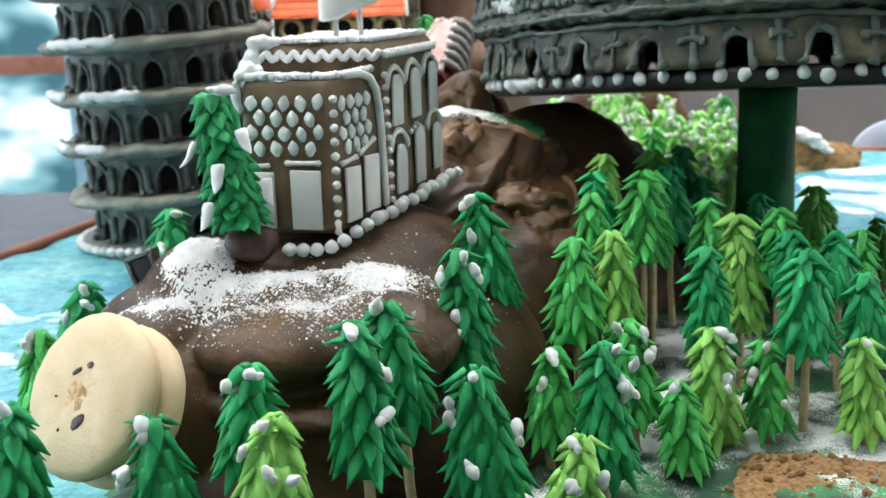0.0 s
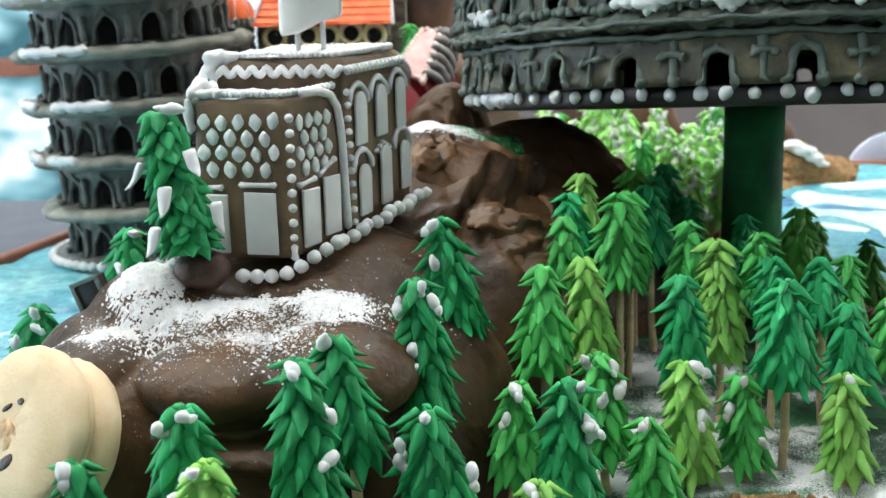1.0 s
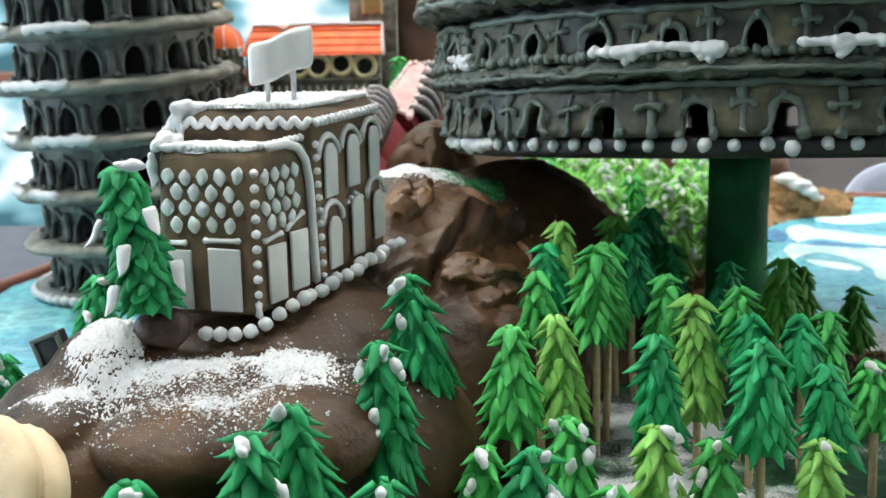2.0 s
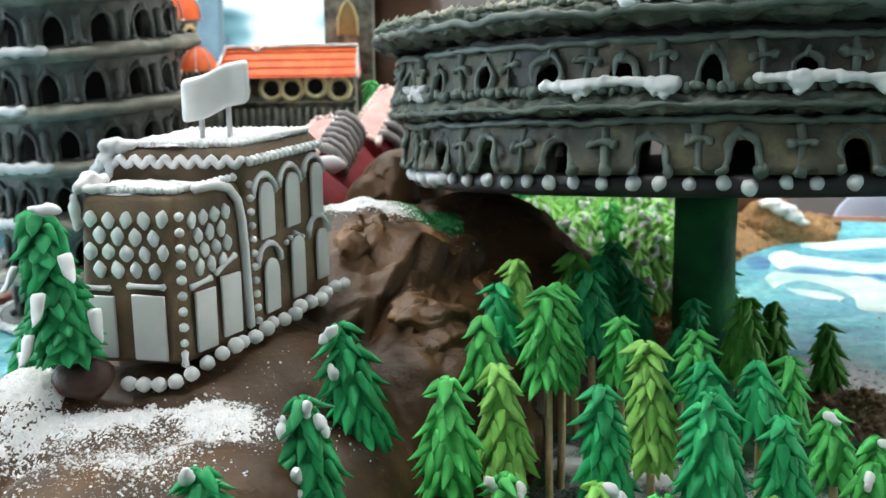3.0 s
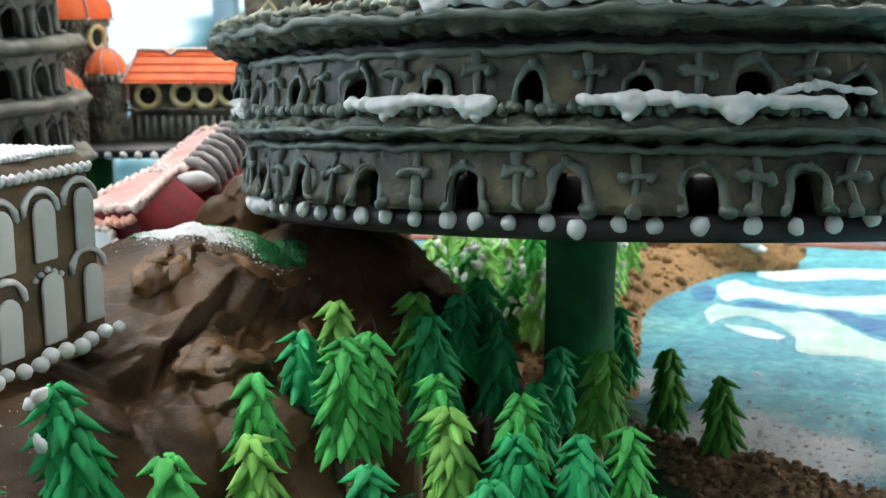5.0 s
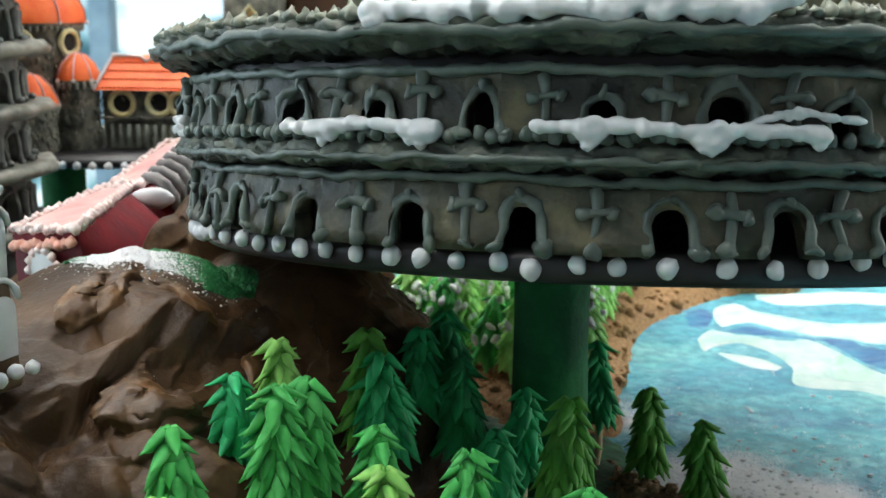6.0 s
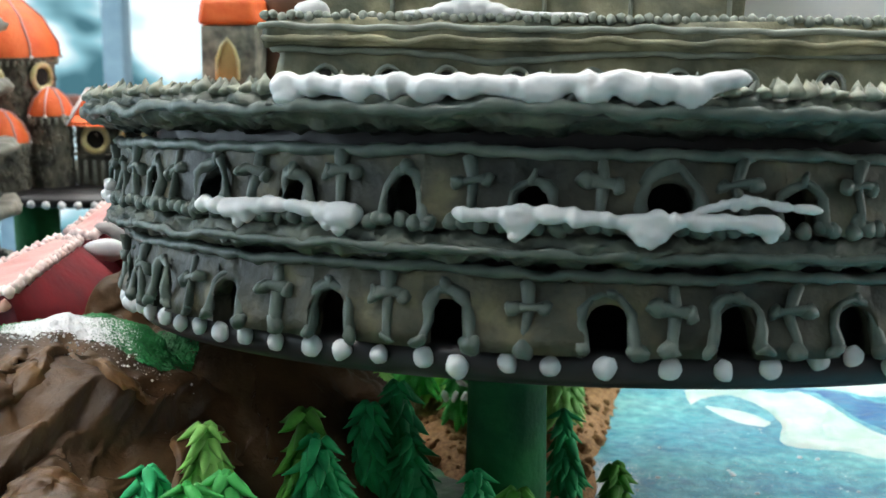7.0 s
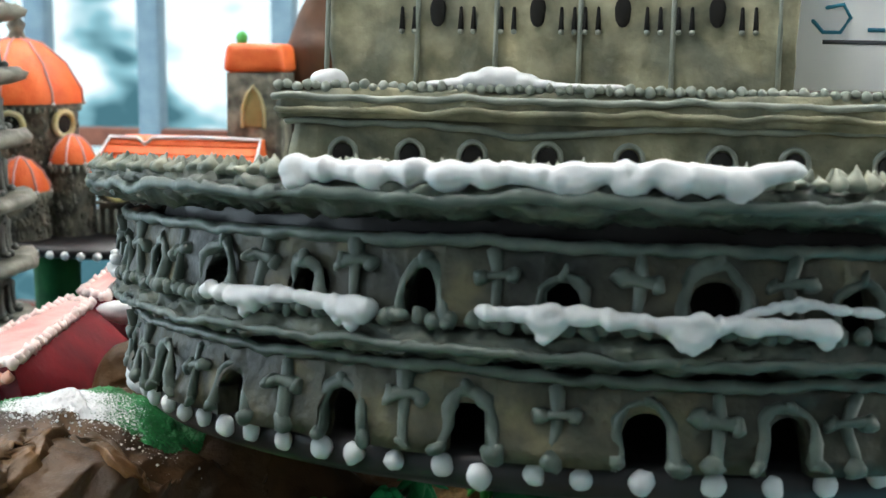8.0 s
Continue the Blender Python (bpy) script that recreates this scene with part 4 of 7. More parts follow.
def tree(base, crown, shade, snow=0, group="icing fir trees", ground=0.0, stick=True, spread=1.0, seed=0, joined=False):
    """A piped fir on a bamboo skewer: base is the crown's foot, crown is (lean x, height, radius)."""
    r = random.Random(seed)
    lean, h, rad = crown
    rad *= 1.07
    x, y, z = base
    words = {"deep": "dark green", "teal": "bluish green", "mid": "bright green", "lime": "lime green", "olive": "yellowish green", "bright": "sunlit lime"}[shade]
    t = thing("fir_tree", words + " piped icing fir" + (" with white snow dollops" if snow else "") + " on a skewer", "tree", Matrix.Translation((x, y, ground)), group)
    foot = z - ground
    if stick and foot > 0.001:
        part("skewer", tube([(r.uniform(-1, 1) * 0.002, r.uniform(-1, 1) * 0.002, -0.003), (0, 0, foot * 0.5), (lean * 0.3, 0, foot + h * 0.5)], 0.0016, 8), STICK, t, "thin bamboo skewer")
    core = lathe([(0.0, 0.0), (0.60, 0.03), (0.62, 0.25), (0.45, 0.6), (0.24, 0.88), (0.0, 0.99)], 10)
    core.v = [(p[0] * rad * 0.98 + lean * p[2], p[1] * rad * 0.98, p[2] * h) for p in core.v]
    c = None if joined else part("crown", core, GREENS[shade], t, m=Matrix.Translation((0, 0, foot)))
    inv = Matrix.Translation((0, 0, -foot))

    def grow(kind, m):
        if joined:
            core.join(LEAF_SHAPES[kind], inv @ m)
        else:
            put("leaf", LEAVES[shade][kind], c, inv @ m)

    size = 0.0076 * (0.75 + 0.25 * h / 0.035) * spread
    rows = max(6, round(h / 0.0039))
    for i in range(rows):
        u = i / (rows - 1)
        level = u * 0.82 + 0.13
        prof = 0.64 * (1 - max(0, u - 0.12) ** 1.35 * 0.86)
        n = max(4, round((7.2 if rad < 0.012 else 8.4) * prof / 0.64 + 0.6))
        for k in range(n):
            a = 2 * math.pi * (k + 0.5 * (i % 2) + r.uniform(-0.30, 0.30)) / n
            droop = radians(r.uniform(-12, 12) + 66 - 24 * u ** 2)
            rr = prof * rad * 0.74
            p = Vector((lean * level + rr * math.cos(a), rr * math.sin(a), foot + h * level + size * 0.30))
            s = size * r.uniform(0.80, 1.25) * (1.0 - 0.18 * u)
            m = Matrix.Translation(p) @ Matrix.Rotation(a, 4, "Z") @ Matrix.Rotation(droop, 4, "Y") @ Matrix.Rotation(r.uniform(-0.45, 0.45), 4, "X") @ Matrix.Diagonal((s * 1.26, s * 1.0, s * 1.02, 1))
            grow(r.randrange(3), m)
    for k in range(3):
        a = r.uniform(0, 6.28)
        m = Matrix.Translation((lean, 0, foot + h * 0.93)) @ Matrix.Rotation(a + k * 2.1, 4, "Z") @ Matrix.Rotation(radians(r.uniform(8, 48) if k else -70), 4, "Y") @ Matrix.Diagonal((size * (0.75 if k else 0.42), size * 0.9, size * 0.9, 1))
        grow(k, m)
    if joined:
        c = part("crown", core, GREENS[shade], t, m=Matrix.Translation((0, 0, foot)))
    for k in range(snow):
        a = r.uniform(-2.9, -0.25)
        u = 0.97 if k == 0 else r.uniform(0.35, 0.92)
        rr = rad * (0.86 * (1 - u) + 0.34)
        s = r.uniform(0.0021, 0.0029)
        m = Matrix.Translation((lean * u + rr * math.cos(a), rr * math.sin(a), foot + h * u + 0.001)) @ Matrix.Rotation(r.uniform(0, 6.28), 4, "Z") @ Matrix.Rotation(radians(r.uniform(20, 80)), 4, "Y") @ Matrix.Diagonal((s * 1.15, s * 0.95, s * 0.95, 1))
        put("snow_dollop", SNOW[r.randrange(4)], c, inv @ m, "white icing snow")
    return t


# columns: x, y, crown foot z, lean, crown height, crown radius, snow dollops
GROVE = {
    "deep": [(0.0162, 0.4221, 0.0484, -0.0074, 0.0439, 0.0130, 2), (0.0049, 0.3818, 0.0381, -0.0030, 0.0436, 0.0123, 5), (-0.0150, 0.3451, 0.0381, -0.0052, 0.0375, 0.0118, 1), (-0.0252, 0.3222, 0.0314, -0.0028, 0.0450, 0.0118, 3), (-0.0571, 0.3103, 0.0385, 0.0014, 0.0296, 0.0119, 2), (-0.0779, 0.2954, 0.0352, -0.0011, 0.0247, 0.0110, 3), (-0.1149, 0.2904, 0.0403, 0.0007, 0.0258, 0.0103, 1), (0.0104, 0.3361, 0.0150, -0.0054, 0.0423, 0.0157, 5), (0.0479, 0.3610, 0.0110, -0.0017, 0.0439, 0.0120, 5), (0.1195, 0.6084, 0.0451, -0.0008, 0.0330, 0.0105, 0), (0.1263, 0.5885, 0.0275, -0.0010, 0.0376, 0.0112, 0), (-0.1225, 0.5046, 0.0450, 0.0041, 0.0283, 0.0128, 2)],
    "teal": [(0.0945, 0.4246, 0.0334, -0.0023, 0.0363, 0.0099, 0), (0.1269, 0.4146, 0.0329, -0.0020, 0.0372, 0.0137, 0), (0.1543, 0.4285, 0.0241, -0.0030, 0.0328, 0.0102, 0), (0.0633, 0.5021, 0.0570, -0.0022, 0.0276, 0.0112, 0), (0.1334, 0.4554, 0.0449, -0.0018, 0.0222, 0.0110, 0), (0.1526, 0.4598, 0.0409, -0.0021, 0.0245, 0.0102, 0), (0.1025, 0.5487, 0.0434, -0.0024, 0.0348, 0.0127, 0), (0.1495, 0.5736, 0.0255, 0.0, 0.0334, 0.0085, 0), (0.1815, 0.6481, 0.0210, -0.0019, 0.0347, 0.0074, 0), (0.1100, 0.5920, 0.0420, 0.0, 0.0330, 0.0110, 0), (0.1400, 0.5480, 0.0230, 0.0, 0.0300, 0.0100, 0)],
    "mid": [(0.0316, 0.3878, 0.0130, 0.0029, 0.0321, 0.0110, 2), (0.0627, 0.3967, 0.0158, -0.0032, 0.0352, 0.0118, 4), (0.0777, 0.3779, 0.0025, -0.0040, 0.0294, 0.0102, 1), (0.1127, 0.4087, 0.0025, -0.0028, 0.0329, 0.0097, 3), (0.0442, 0.4087, 0.0415, -0.0016, 0.0365, 0.0112, 0), (0.0795, 0.4842, 0.0505, -0.0015, 0.0372, 0.0117, 0), (0.0559, 0.4583, 0.0588, -0.0012, 0.0248, 0.0094, 0), (0.0857, 0.4991, 0.0511, -0.0014, 0.0340, 0.0090, 0), (0.1071, 0.4891, 0.0496, -0.0002, 0.0245, 0.0091, 0), (0.1343, 0.4802, 0.0463, -0.0013, 0.0249, 0.0090, 0), (0.1687, 0.4792, 0.0333, -0.0014, 0.0278, 0.0076, 0), (0.1749, 0.4444, 0.0287, -0.0029, 0.0245, 0.0103, 1), (0.1800, 0.4196, 0.0319, -0.0010, 0.0207, 0.0088, 3)],
    "lime": [(-0.0493, 0.2954, 0.0344, 0.0019, 0.0247, 0.0124, 4), (0.0310, 0.3252, 0.0124, 0.0059, 0.0264, 0.0108, 4), (0.0923, 0.3997, 0.0010, -0.0039, 0.0407, 0.0110, 2), (0.1446, 0.4007, 0.0065, -0.0024, 0.0347, 0.0098, 1), (0.0621, 0.4315, 0.0370, -0.0028, 0.0380, 0.0100, 0), (0.1145, 0.4603, 0.0269, -0.0021, 0.0468, 0.0105, 0), (0.0697, 0.5319, 0.0594, -0.0002, 0.0275, 0.0097, 0)],
    "olive": [(0.1626, 0.5338, 0.0365, 0.0016, 0.0331, 0.0123, 0), (0.2010, 0.6282, 0.0075, -0.0017, 0.0347, 0.0087, 0), (0.2195, 0.6004, 0.0099, -0.0027, 0.0293, 0.0085, 0), (0.0958, 0.5557, 0.0436, -0.0008, 0.0408, 0.0109, 0)],
}
seed = 100
for shade, rows in GROVE.items():
    for x, y, z, lean, h, rad, snow in rows:
        seed += 1
        tree((x, y, max(z, 0.006)), (lean, h, rad), shade, snow, seed=seed)
for x, y, z, h, rad, shade in ((-0.151, 0.4690, 0.0290, 0.0222, 0.0138, "deep"), (-0.138, 0.3749, 0.0314, 0.0282, 0.0085, "mid"), (-0.120, 0.452, 0.040, 0.022, 0.0100, "mid")):
    seed += 1
    tree((x, y, z), (0.004, h, rad), shade, 3, seed=seed)
# grove behind the pillar, its sunlight put into a brighter lime colour
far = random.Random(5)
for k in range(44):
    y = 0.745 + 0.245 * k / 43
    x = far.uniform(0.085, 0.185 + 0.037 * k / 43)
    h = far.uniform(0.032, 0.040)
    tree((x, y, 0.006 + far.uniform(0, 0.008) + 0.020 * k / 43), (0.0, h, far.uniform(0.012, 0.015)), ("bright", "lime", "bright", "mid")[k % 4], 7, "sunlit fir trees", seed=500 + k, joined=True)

# stout piped fir beside the gingerbread house
stout = thing("snowy_fir", "stout dark green piped fir with icing snow on chocolate trunk", "tree", Matrix.Translation((-0.0730, 0.4070, 0.0775)))
part("trunk", wobble(ball(0.0100, 0.0085, 0.0070, 14, 8), 0.002, 90), CHOC, stout, "dark chocolate trunk stump", Matrix.Translation((0.004, 0, 0.0035)))
crown = part("crown", lathe([(0, 0.009), (0.0060, 0.0095), (0.0062, 0.018), (0.0046, 0.034), (0.0022, 0.048), (0, 0.051)], 14, 0.0006), GREENS["deep"], stout)
PETAL = [mesh("leaf", wobble(leaf(1.0, 0.44, b, 8, 7), 0.07, 2.0, b * 31), GREENS["deep"]) for b in (-0.10, 0.05, -0.22)]
sr = random.Random(3)
for i in range(15):
    u = i / 14
    rad = 0.0090 * (1 - u ** 1.7 * 0.56)
    n = max(4, round(10 - 5 * u))
    for k in range(n):
        a = 6.283 * (k + 0.5 * (i % 2) + sr.uniform(-0.2, 0.2)) / n
        m = Matrix.Translation((rad * 0.62 * math.cos(a) - 0.0065 * u, rad * 0.62 * math.sin(a), 0.0145 + 0.040 * u)) @ Matrix.Rotation(a, 4, "Z") @ Matrix.Rotation(radians(sr.uniform(28, 62)), 4, "Y") @ Matrix.Rotation(sr.uniform(-0.7, 0.7), 4, "X") @ Matrix.Diagonal((0.0078, 0.0082, 0.0085, 1))
        put("leaf", PETAL[sr.randrange(3)], crown, m)
SNOW_LEAF = mesh("snow_leaf", wobble(leaf(1.0, 0.34, -0.30, 9, 9), 0.09, 2.2, 3), ICING)
for x, y, z, turn, yaw in ((-0.0115, -0.0060, 0.0400, 70, 190), (-0.0035, -0.0105, 0.0330, 78, 255), (0.0040, -0.0080, 0.0440, 60, 305), (0.0112, -0.0072, 0.0270, 85, 318), (-0.0075, -0.0100, 0.0200, 75, 235)):
    put("snow_leaf", SNOW_LEAF, crown, pose(x, y, z, 0, turn, yaw) @ Matrix.Diagonal((0.0098, 0.0088, 0.0085, 1)), "white icing snow")
put("snow_dollop", SNOW[1], crown, pose(-0.0010, -0.004, 0.0570, 0, 0, 15) @ Matrix.Diagonal((0.0045, 0.0024, 0.0026, 1)), "white icing snow")

# ---- gingerbread house ----
house = thing("gingerbread_house", "brown gingerbread house piped with white icing and pale panels", "gingerbread house")
FL, FC, TC, TB, TL, BL = (-0.0735, 0.4270), (-0.0408, 0.4200), (-0.0236, 0.4510), (-0.0040, 0.5000), (-0.0740, 0.4580), (-0.056, 0.505)
FZ, TZ = 0.1350, 0.1415


def inset(a, b, t):
    return (a[0] + (b[0] - a[0]) * t, a[1] + (b[1] - a[1]) * t)


JC = (-0.0250, 0.4505)
part("front_bay", wobble(slab([FL, FC, JC, (-0.072, 0.462)], 0.0805, FZ, 0.0034, 5), 0.0005, 60), GINGER, house)
part("main_block", wobble(slab([TL, TC, TB, BL], 0.0805, TZ, 0.0016, 3), 0.0005, 60, 4), GINGER, house)


def wall_pose(a, b, along, z, out=0.0008):
    """A pose on the wall from a to b: x along, z up, -y outwards."""
    d = Vector((b[0] - a[0], b[1] - a[1], 0)).normalized()
    n = Vector((d.y, -d.x, 0))
    p = Vector((*a, 0)) + d * along + n * out
    return Matrix(((d.x, -n.x, 0, p.x), (d.y, -n.y, 0, p.y), (0, 0, 1, z), (0, 0, 0, 1)))


def leaning(p):
    """The walls draw in a little towards the eaves, as hand-cut walls do."""
    k = 1 - 0.045 * (p[2] - 0.11) / 0.03
    return Vector((-0.040 + (p[0] + 0.040) * k, 0.465 + (p[1] - 0.465) * k, p[2]))


def length(a, b):
    return math.hypot(b[0] - a[0], b[1] - a[1])


def panel(w, h, top=0.0, d=0.0012):
    """A flat icing panel with soft edges; top rounds its head into an arch."""
    pts = [(-w / 2, 0), (w / 2, 0)]
    if top:
        for i in range(9):
            a = math.pi * i / 8
            pts.append((w / 2 * math.cos(a), h - w / 2 * top + w / 2 * top * math.sin(a)))
    else:
        pts += [(w / 2, h), (-w / 2, h)]
    g = slab(pts, 0, d, d * 0.45, 2)
    g.v = [(x, -z, y) for x, y, z in g.v]
    return wobble(g, 0.0004, 160)


def put_panel(name, w, h, a, b, along, z, top=0.0, label="pale white icing panel"):
    return part(name, panel(w, h, top), PANEL, house, label, wall_pose(a, b, along, z, 0.0004))


front, side1, side2 = length(FL, FC), length(FC, JC), length(TC, TB)
put_panel("door", 0.0114, 0.0215, FL, FC, front * 0.72, 0.0825)
put_panel("window", 0.0090, 0.0205, FL, FC, front * 0.26, 0.0828)
put_panel("window", 0.0100, 0.0200, FC, JC, side1 * 0.33, 0.0835)
put_panel("window", 0.0100, 0.0208, FC, JC, side1 * 0.70, 0.0850)
for k, (u, w) in enumerate(((0.20, 0.0094), (0.54, 0.0094), (0.88, 0.0086))):
    put_panel("arched_window", w, 0.0195, TC, TB, side2 * u, 0.1135 + 0.001 * k, 1.0)
    put_panel("arched_window", w, 0.0190 + (0.0035 if k == 1 else 0), TC, TB, side2 * u, 0.0875 + 0.0018 * k - (0.001 if k == 1 else 0), 1.0)
BEAD = [mesh("bead", wobble(ball(1, 1, 0.9, 10, 7, tip=0.12), 0.10, 1.5, s), ICING) for s in (0, 3, 6, 8)]


def bead(parent, p, s, label=""):
    return put("bead", BEAD[rng.randrange(4)], parent, Matrix.Translation(p) @ Matrix.Rotation(rng.uniform(0, 6.28), 4, "Z") @ Matrix.Diagonal((s, s, s, 1)), label)


for i in range(3):
    u = side2 * (0.20 + 0.34 * i)
    for z0 in (0.1175 + 0.001 * i, 0.0935 + 0.0018 * i):
        if z0 < 0.1 and i == 1:
            for k in range(5):
                bead(house, (wall_pose(TC, TB, u + (k - 2) * 0.0028, z0 + 0.0165 - abs(k - 2) * 0.0012)).translation, 0.0011)
            continue
        line = []
        for k in range(9):
            t = math.pi * k / 8
            line.append(wall_pose(TC, TB, u + 0.0076 * math.cos(t), z0 + 0.0112 + 0.0070 * math.sin(t)).translation)
        part("arch_piping", tube(line, [0.0011 * (1 + 0.2 * math.sin(k * 2)) for k in range(9)], 7), ICING, house)
for k in range(9):
    bead(house, wall_pose(FC, JC, 0.0008, 0.0885 + k * 0.0050).translation + Vector((0.0, -0.0008, 0)), 0.0016 if k else 0.0014)
part("drip", tube([wall_pose(FC, JC, 0.0008, z).translation + Vector((0.0, -0.0008, 0)) for z in (0.0815, 0.0835, 0.0855)], [0.0014, 0.0009, 0.0013], 7), ICING, house)
for k in range(11):
    bead(house, wall_pose(TC, TB, 0.0012, 0.0865 + k * 0.0047).translation, 0.0014)
# diamonds in staggered rows


DIAMOND_ICING = material("puffed_icing", (0.58, 0.61, 0.61), (0.69, 0.71, 0.70), 0.45, 60, 0.1, 300, sss=0.1)


def pillow():
    """A puffy diamond."""
    g = ball(1, 1, 1, 16, 10)
    g.v = [tuple(Vector(v) / max(1e-6, abs(v[0]) ** 1.5 + abs(v[1]) ** 2 + abs(v[2]) ** 1.5) ** 0.667) for v in g.v]
    g.v = [(x, y * 0.6, z * 1.12) for x, y, z in g.v]
    return g


DIAMOND = [mesh("diamond", wobble(pillow(), 0.20, 1.2, s), DIAMOND_ICING) for s in (0, 4, 9)]
for r in range(4):
    for c in range(5 - (r % 2)):
        u = front * (0.07 + 0.188 * c + 0.094 * (r % 2))
        put("diamond", DIAMOND[rng.randrange(3)], house, wall_pose(FL, FC, u + 0.0012, 0.1272 - r * 0.0054 + rng.uniform(-1, 1) * 0.0006, 0.0004) @ Matrix.Rotation(rng.uniform(-0.25, 0.25), 4, "Y") @ Matrix.Diagonal((rng.uniform(0.0020, 0.0024), 0.0022, rng.uniform(0.0023, 0.0027), 1)))
    for c in range(4 - (r % 2)):
        u = side1 * (0.20 + 0.17 * c + 0.085 * (r % 2))
        put("diamond", DIAMOND[rng.randrange(3)], house, wall_pose(FC, JC, u, 0.1262 - r * 0.0052, 0.0004) @ Matrix.Rotation(rng.uniform(-0.25, 0.25), 4, "Y") @ Matrix.Diagonal((rng.uniform(0.0020, 0.0024), 0.0020, rng.uniform(0.0022, 0.0026), 1)))
for a, b, s, e, z, dz in ((FL, FC, 0.05, 0.30, 0.1052, 0), (FL, FC, 0.50, 0.86, 0.1062, 0), (FC, JC, 0.14, 0.42, 0.1052, 0.001), (FC, JC, 0.50, 0.80, 0.1072, 0.004)):
    n = length(a, b)
    part("lintel", tube([wall_pose(a, b, n * (s + (e - s) * t), z + dz * t).translation for t in (0, 0.15, 0.5, 0.85, 1)], [0.0012, 0.0009, 0.0008, 0.0009, 0.0012], 7), ICING, house)


def wavy(a, b, z, amp, waves, rad, name, out=0.001, down=True):
    pts, n = [], length(a, b)
    for i in range(waves * 14 + 1):
        u = i / (waves * 14)
        pts.append(wall_pose(a, b, n * u, z - amp * (0.5 - 0.5 * math.cos(2 * math.pi * waves * u)) ** 0.7, out).translation)
    return part(name, tube(pts, [rad * (1 + 0.18 * noise.noise((i * 0.7, z * 99, 0))) for i in range(len(pts))], 7), ICING, house)


wavy(TL, TC, TZ + 0.0010, 0.0024, 9, 0.0014, "eave_piping", 0.0014)
wavy(TC, TB, TZ + 0.0006, 0.0016, 15, 0.0011, "eave_piping", 0.0014)
arc = [wall_pose(FC, JC, side1 * u, z, 0.001).translation for u, z in ((0.25, FZ + 0.0010), (0.55, FZ + 0.0008), (0.76, FZ - 0.0012), (0.89, FZ - 0.0060), (0.935, 0.1220), (0.95, 0.113), (0.95, 0.105), (0.955, 0.095), (0.96, 0.0855))]
part("corner_piping", tube(arc, 0.0016, 8), ICING, house)
ROOF = [inset(TL, TB, 0.045), inset(TC, BL, 0.075), inset(TB, TL, 0.045), inset(BL, TC, 0.075)]
RZ = TZ + 0.0052
for a, b, z, n, back in ((FL, FC, FZ + 0.0012, 14, -0.0022), (FC, JC, FZ + 0.0012, 11, -0.0022), (ROOF[0], ROOF[1], RZ, 22, 0.0), (ROOF[1], ROOF[2], RZ, 24, 0.0), (ROOF[2], ROOF[3], RZ, 20, 0.0)):
    for k in range(n):
        p = wall_pose(a, b, length(a, b) * (k + 0.5) / n, z, back).translation
        bead(house, p, rng.uniform(0.0012, 0.0016))
ROOF_SNOW = material("roof_sugar", (0.58, 0.58, 0.60), (0.70, 0.70, 0.71), 0.9, 300, 0.9, 900)


def lumpy(poly, z, height, inset_by=0.003):
    p = rounded(poly, 2)
    xs, ys = [q[0] for q in p], [q[1] for q in p]
    t = inside_poly(p)
    return sheet(min(xs), max(xs), min(ys), max(ys), 0.0011, lambda x, y: z + height * min(1, depth_in(p, x, y) / 0.003) * (0.6 + 0.8 * noise.noise((x * 130, y * 130, z * 50)) + 0.5 * noise.noise((x * 420, y * 420, 1))), t)


g = Geo()
for poly, z in (((TL, TC, TB, BL), TZ - 0.0006), ((TL, TC, TB, BL), TZ + 0.0010), (ROOF, RZ - 0.0004), ([inset(ROOF[k], ROOF[k - 2], 0.04) for k in range(4)], RZ)):
    for k in range(4):
        for t in range(12):
            x, y = inset(poly[k], poly[(k + 1) % 4], t / 12)
            g.v.append((x, y, z))
for i in range(3):
    for k in range(48):
        g.f.append((i * 48 + k, i * 48 + (k + 1) % 48, i * 48 + 48 + (k + 1) % 48, i * 48 + 48 + k))
g.f.append(tuple(144 + k for k in range(48)))
part("upper_roof", wobble(g, 0.0005, 90), GINGER, house, "sloped gingerbread roof rim")
part("roof_snow", lumpy([inset(ROOF[0], ROOF[2], 0.02), inset(ROOF[1], ROOF[3], 0.06), inset(ROOF[2], ROOF[0], 0.05), inset(ROOF[3], ROOF[1], 0.05)], RZ - 0.0004, 0.0017), ROOF_SNOW, house, "lumpy sugar snow on the roof")
part("roof_snow", lumpy([inset(FL, JC, 0.05), inset(FC, TL, 0.16), inset(JC, FL, 0.16), (-0.070, 0.456)], FZ - 0.0004, 0.0017), ROOF_SNOW, house, "lumpy sugar snow on the roof")
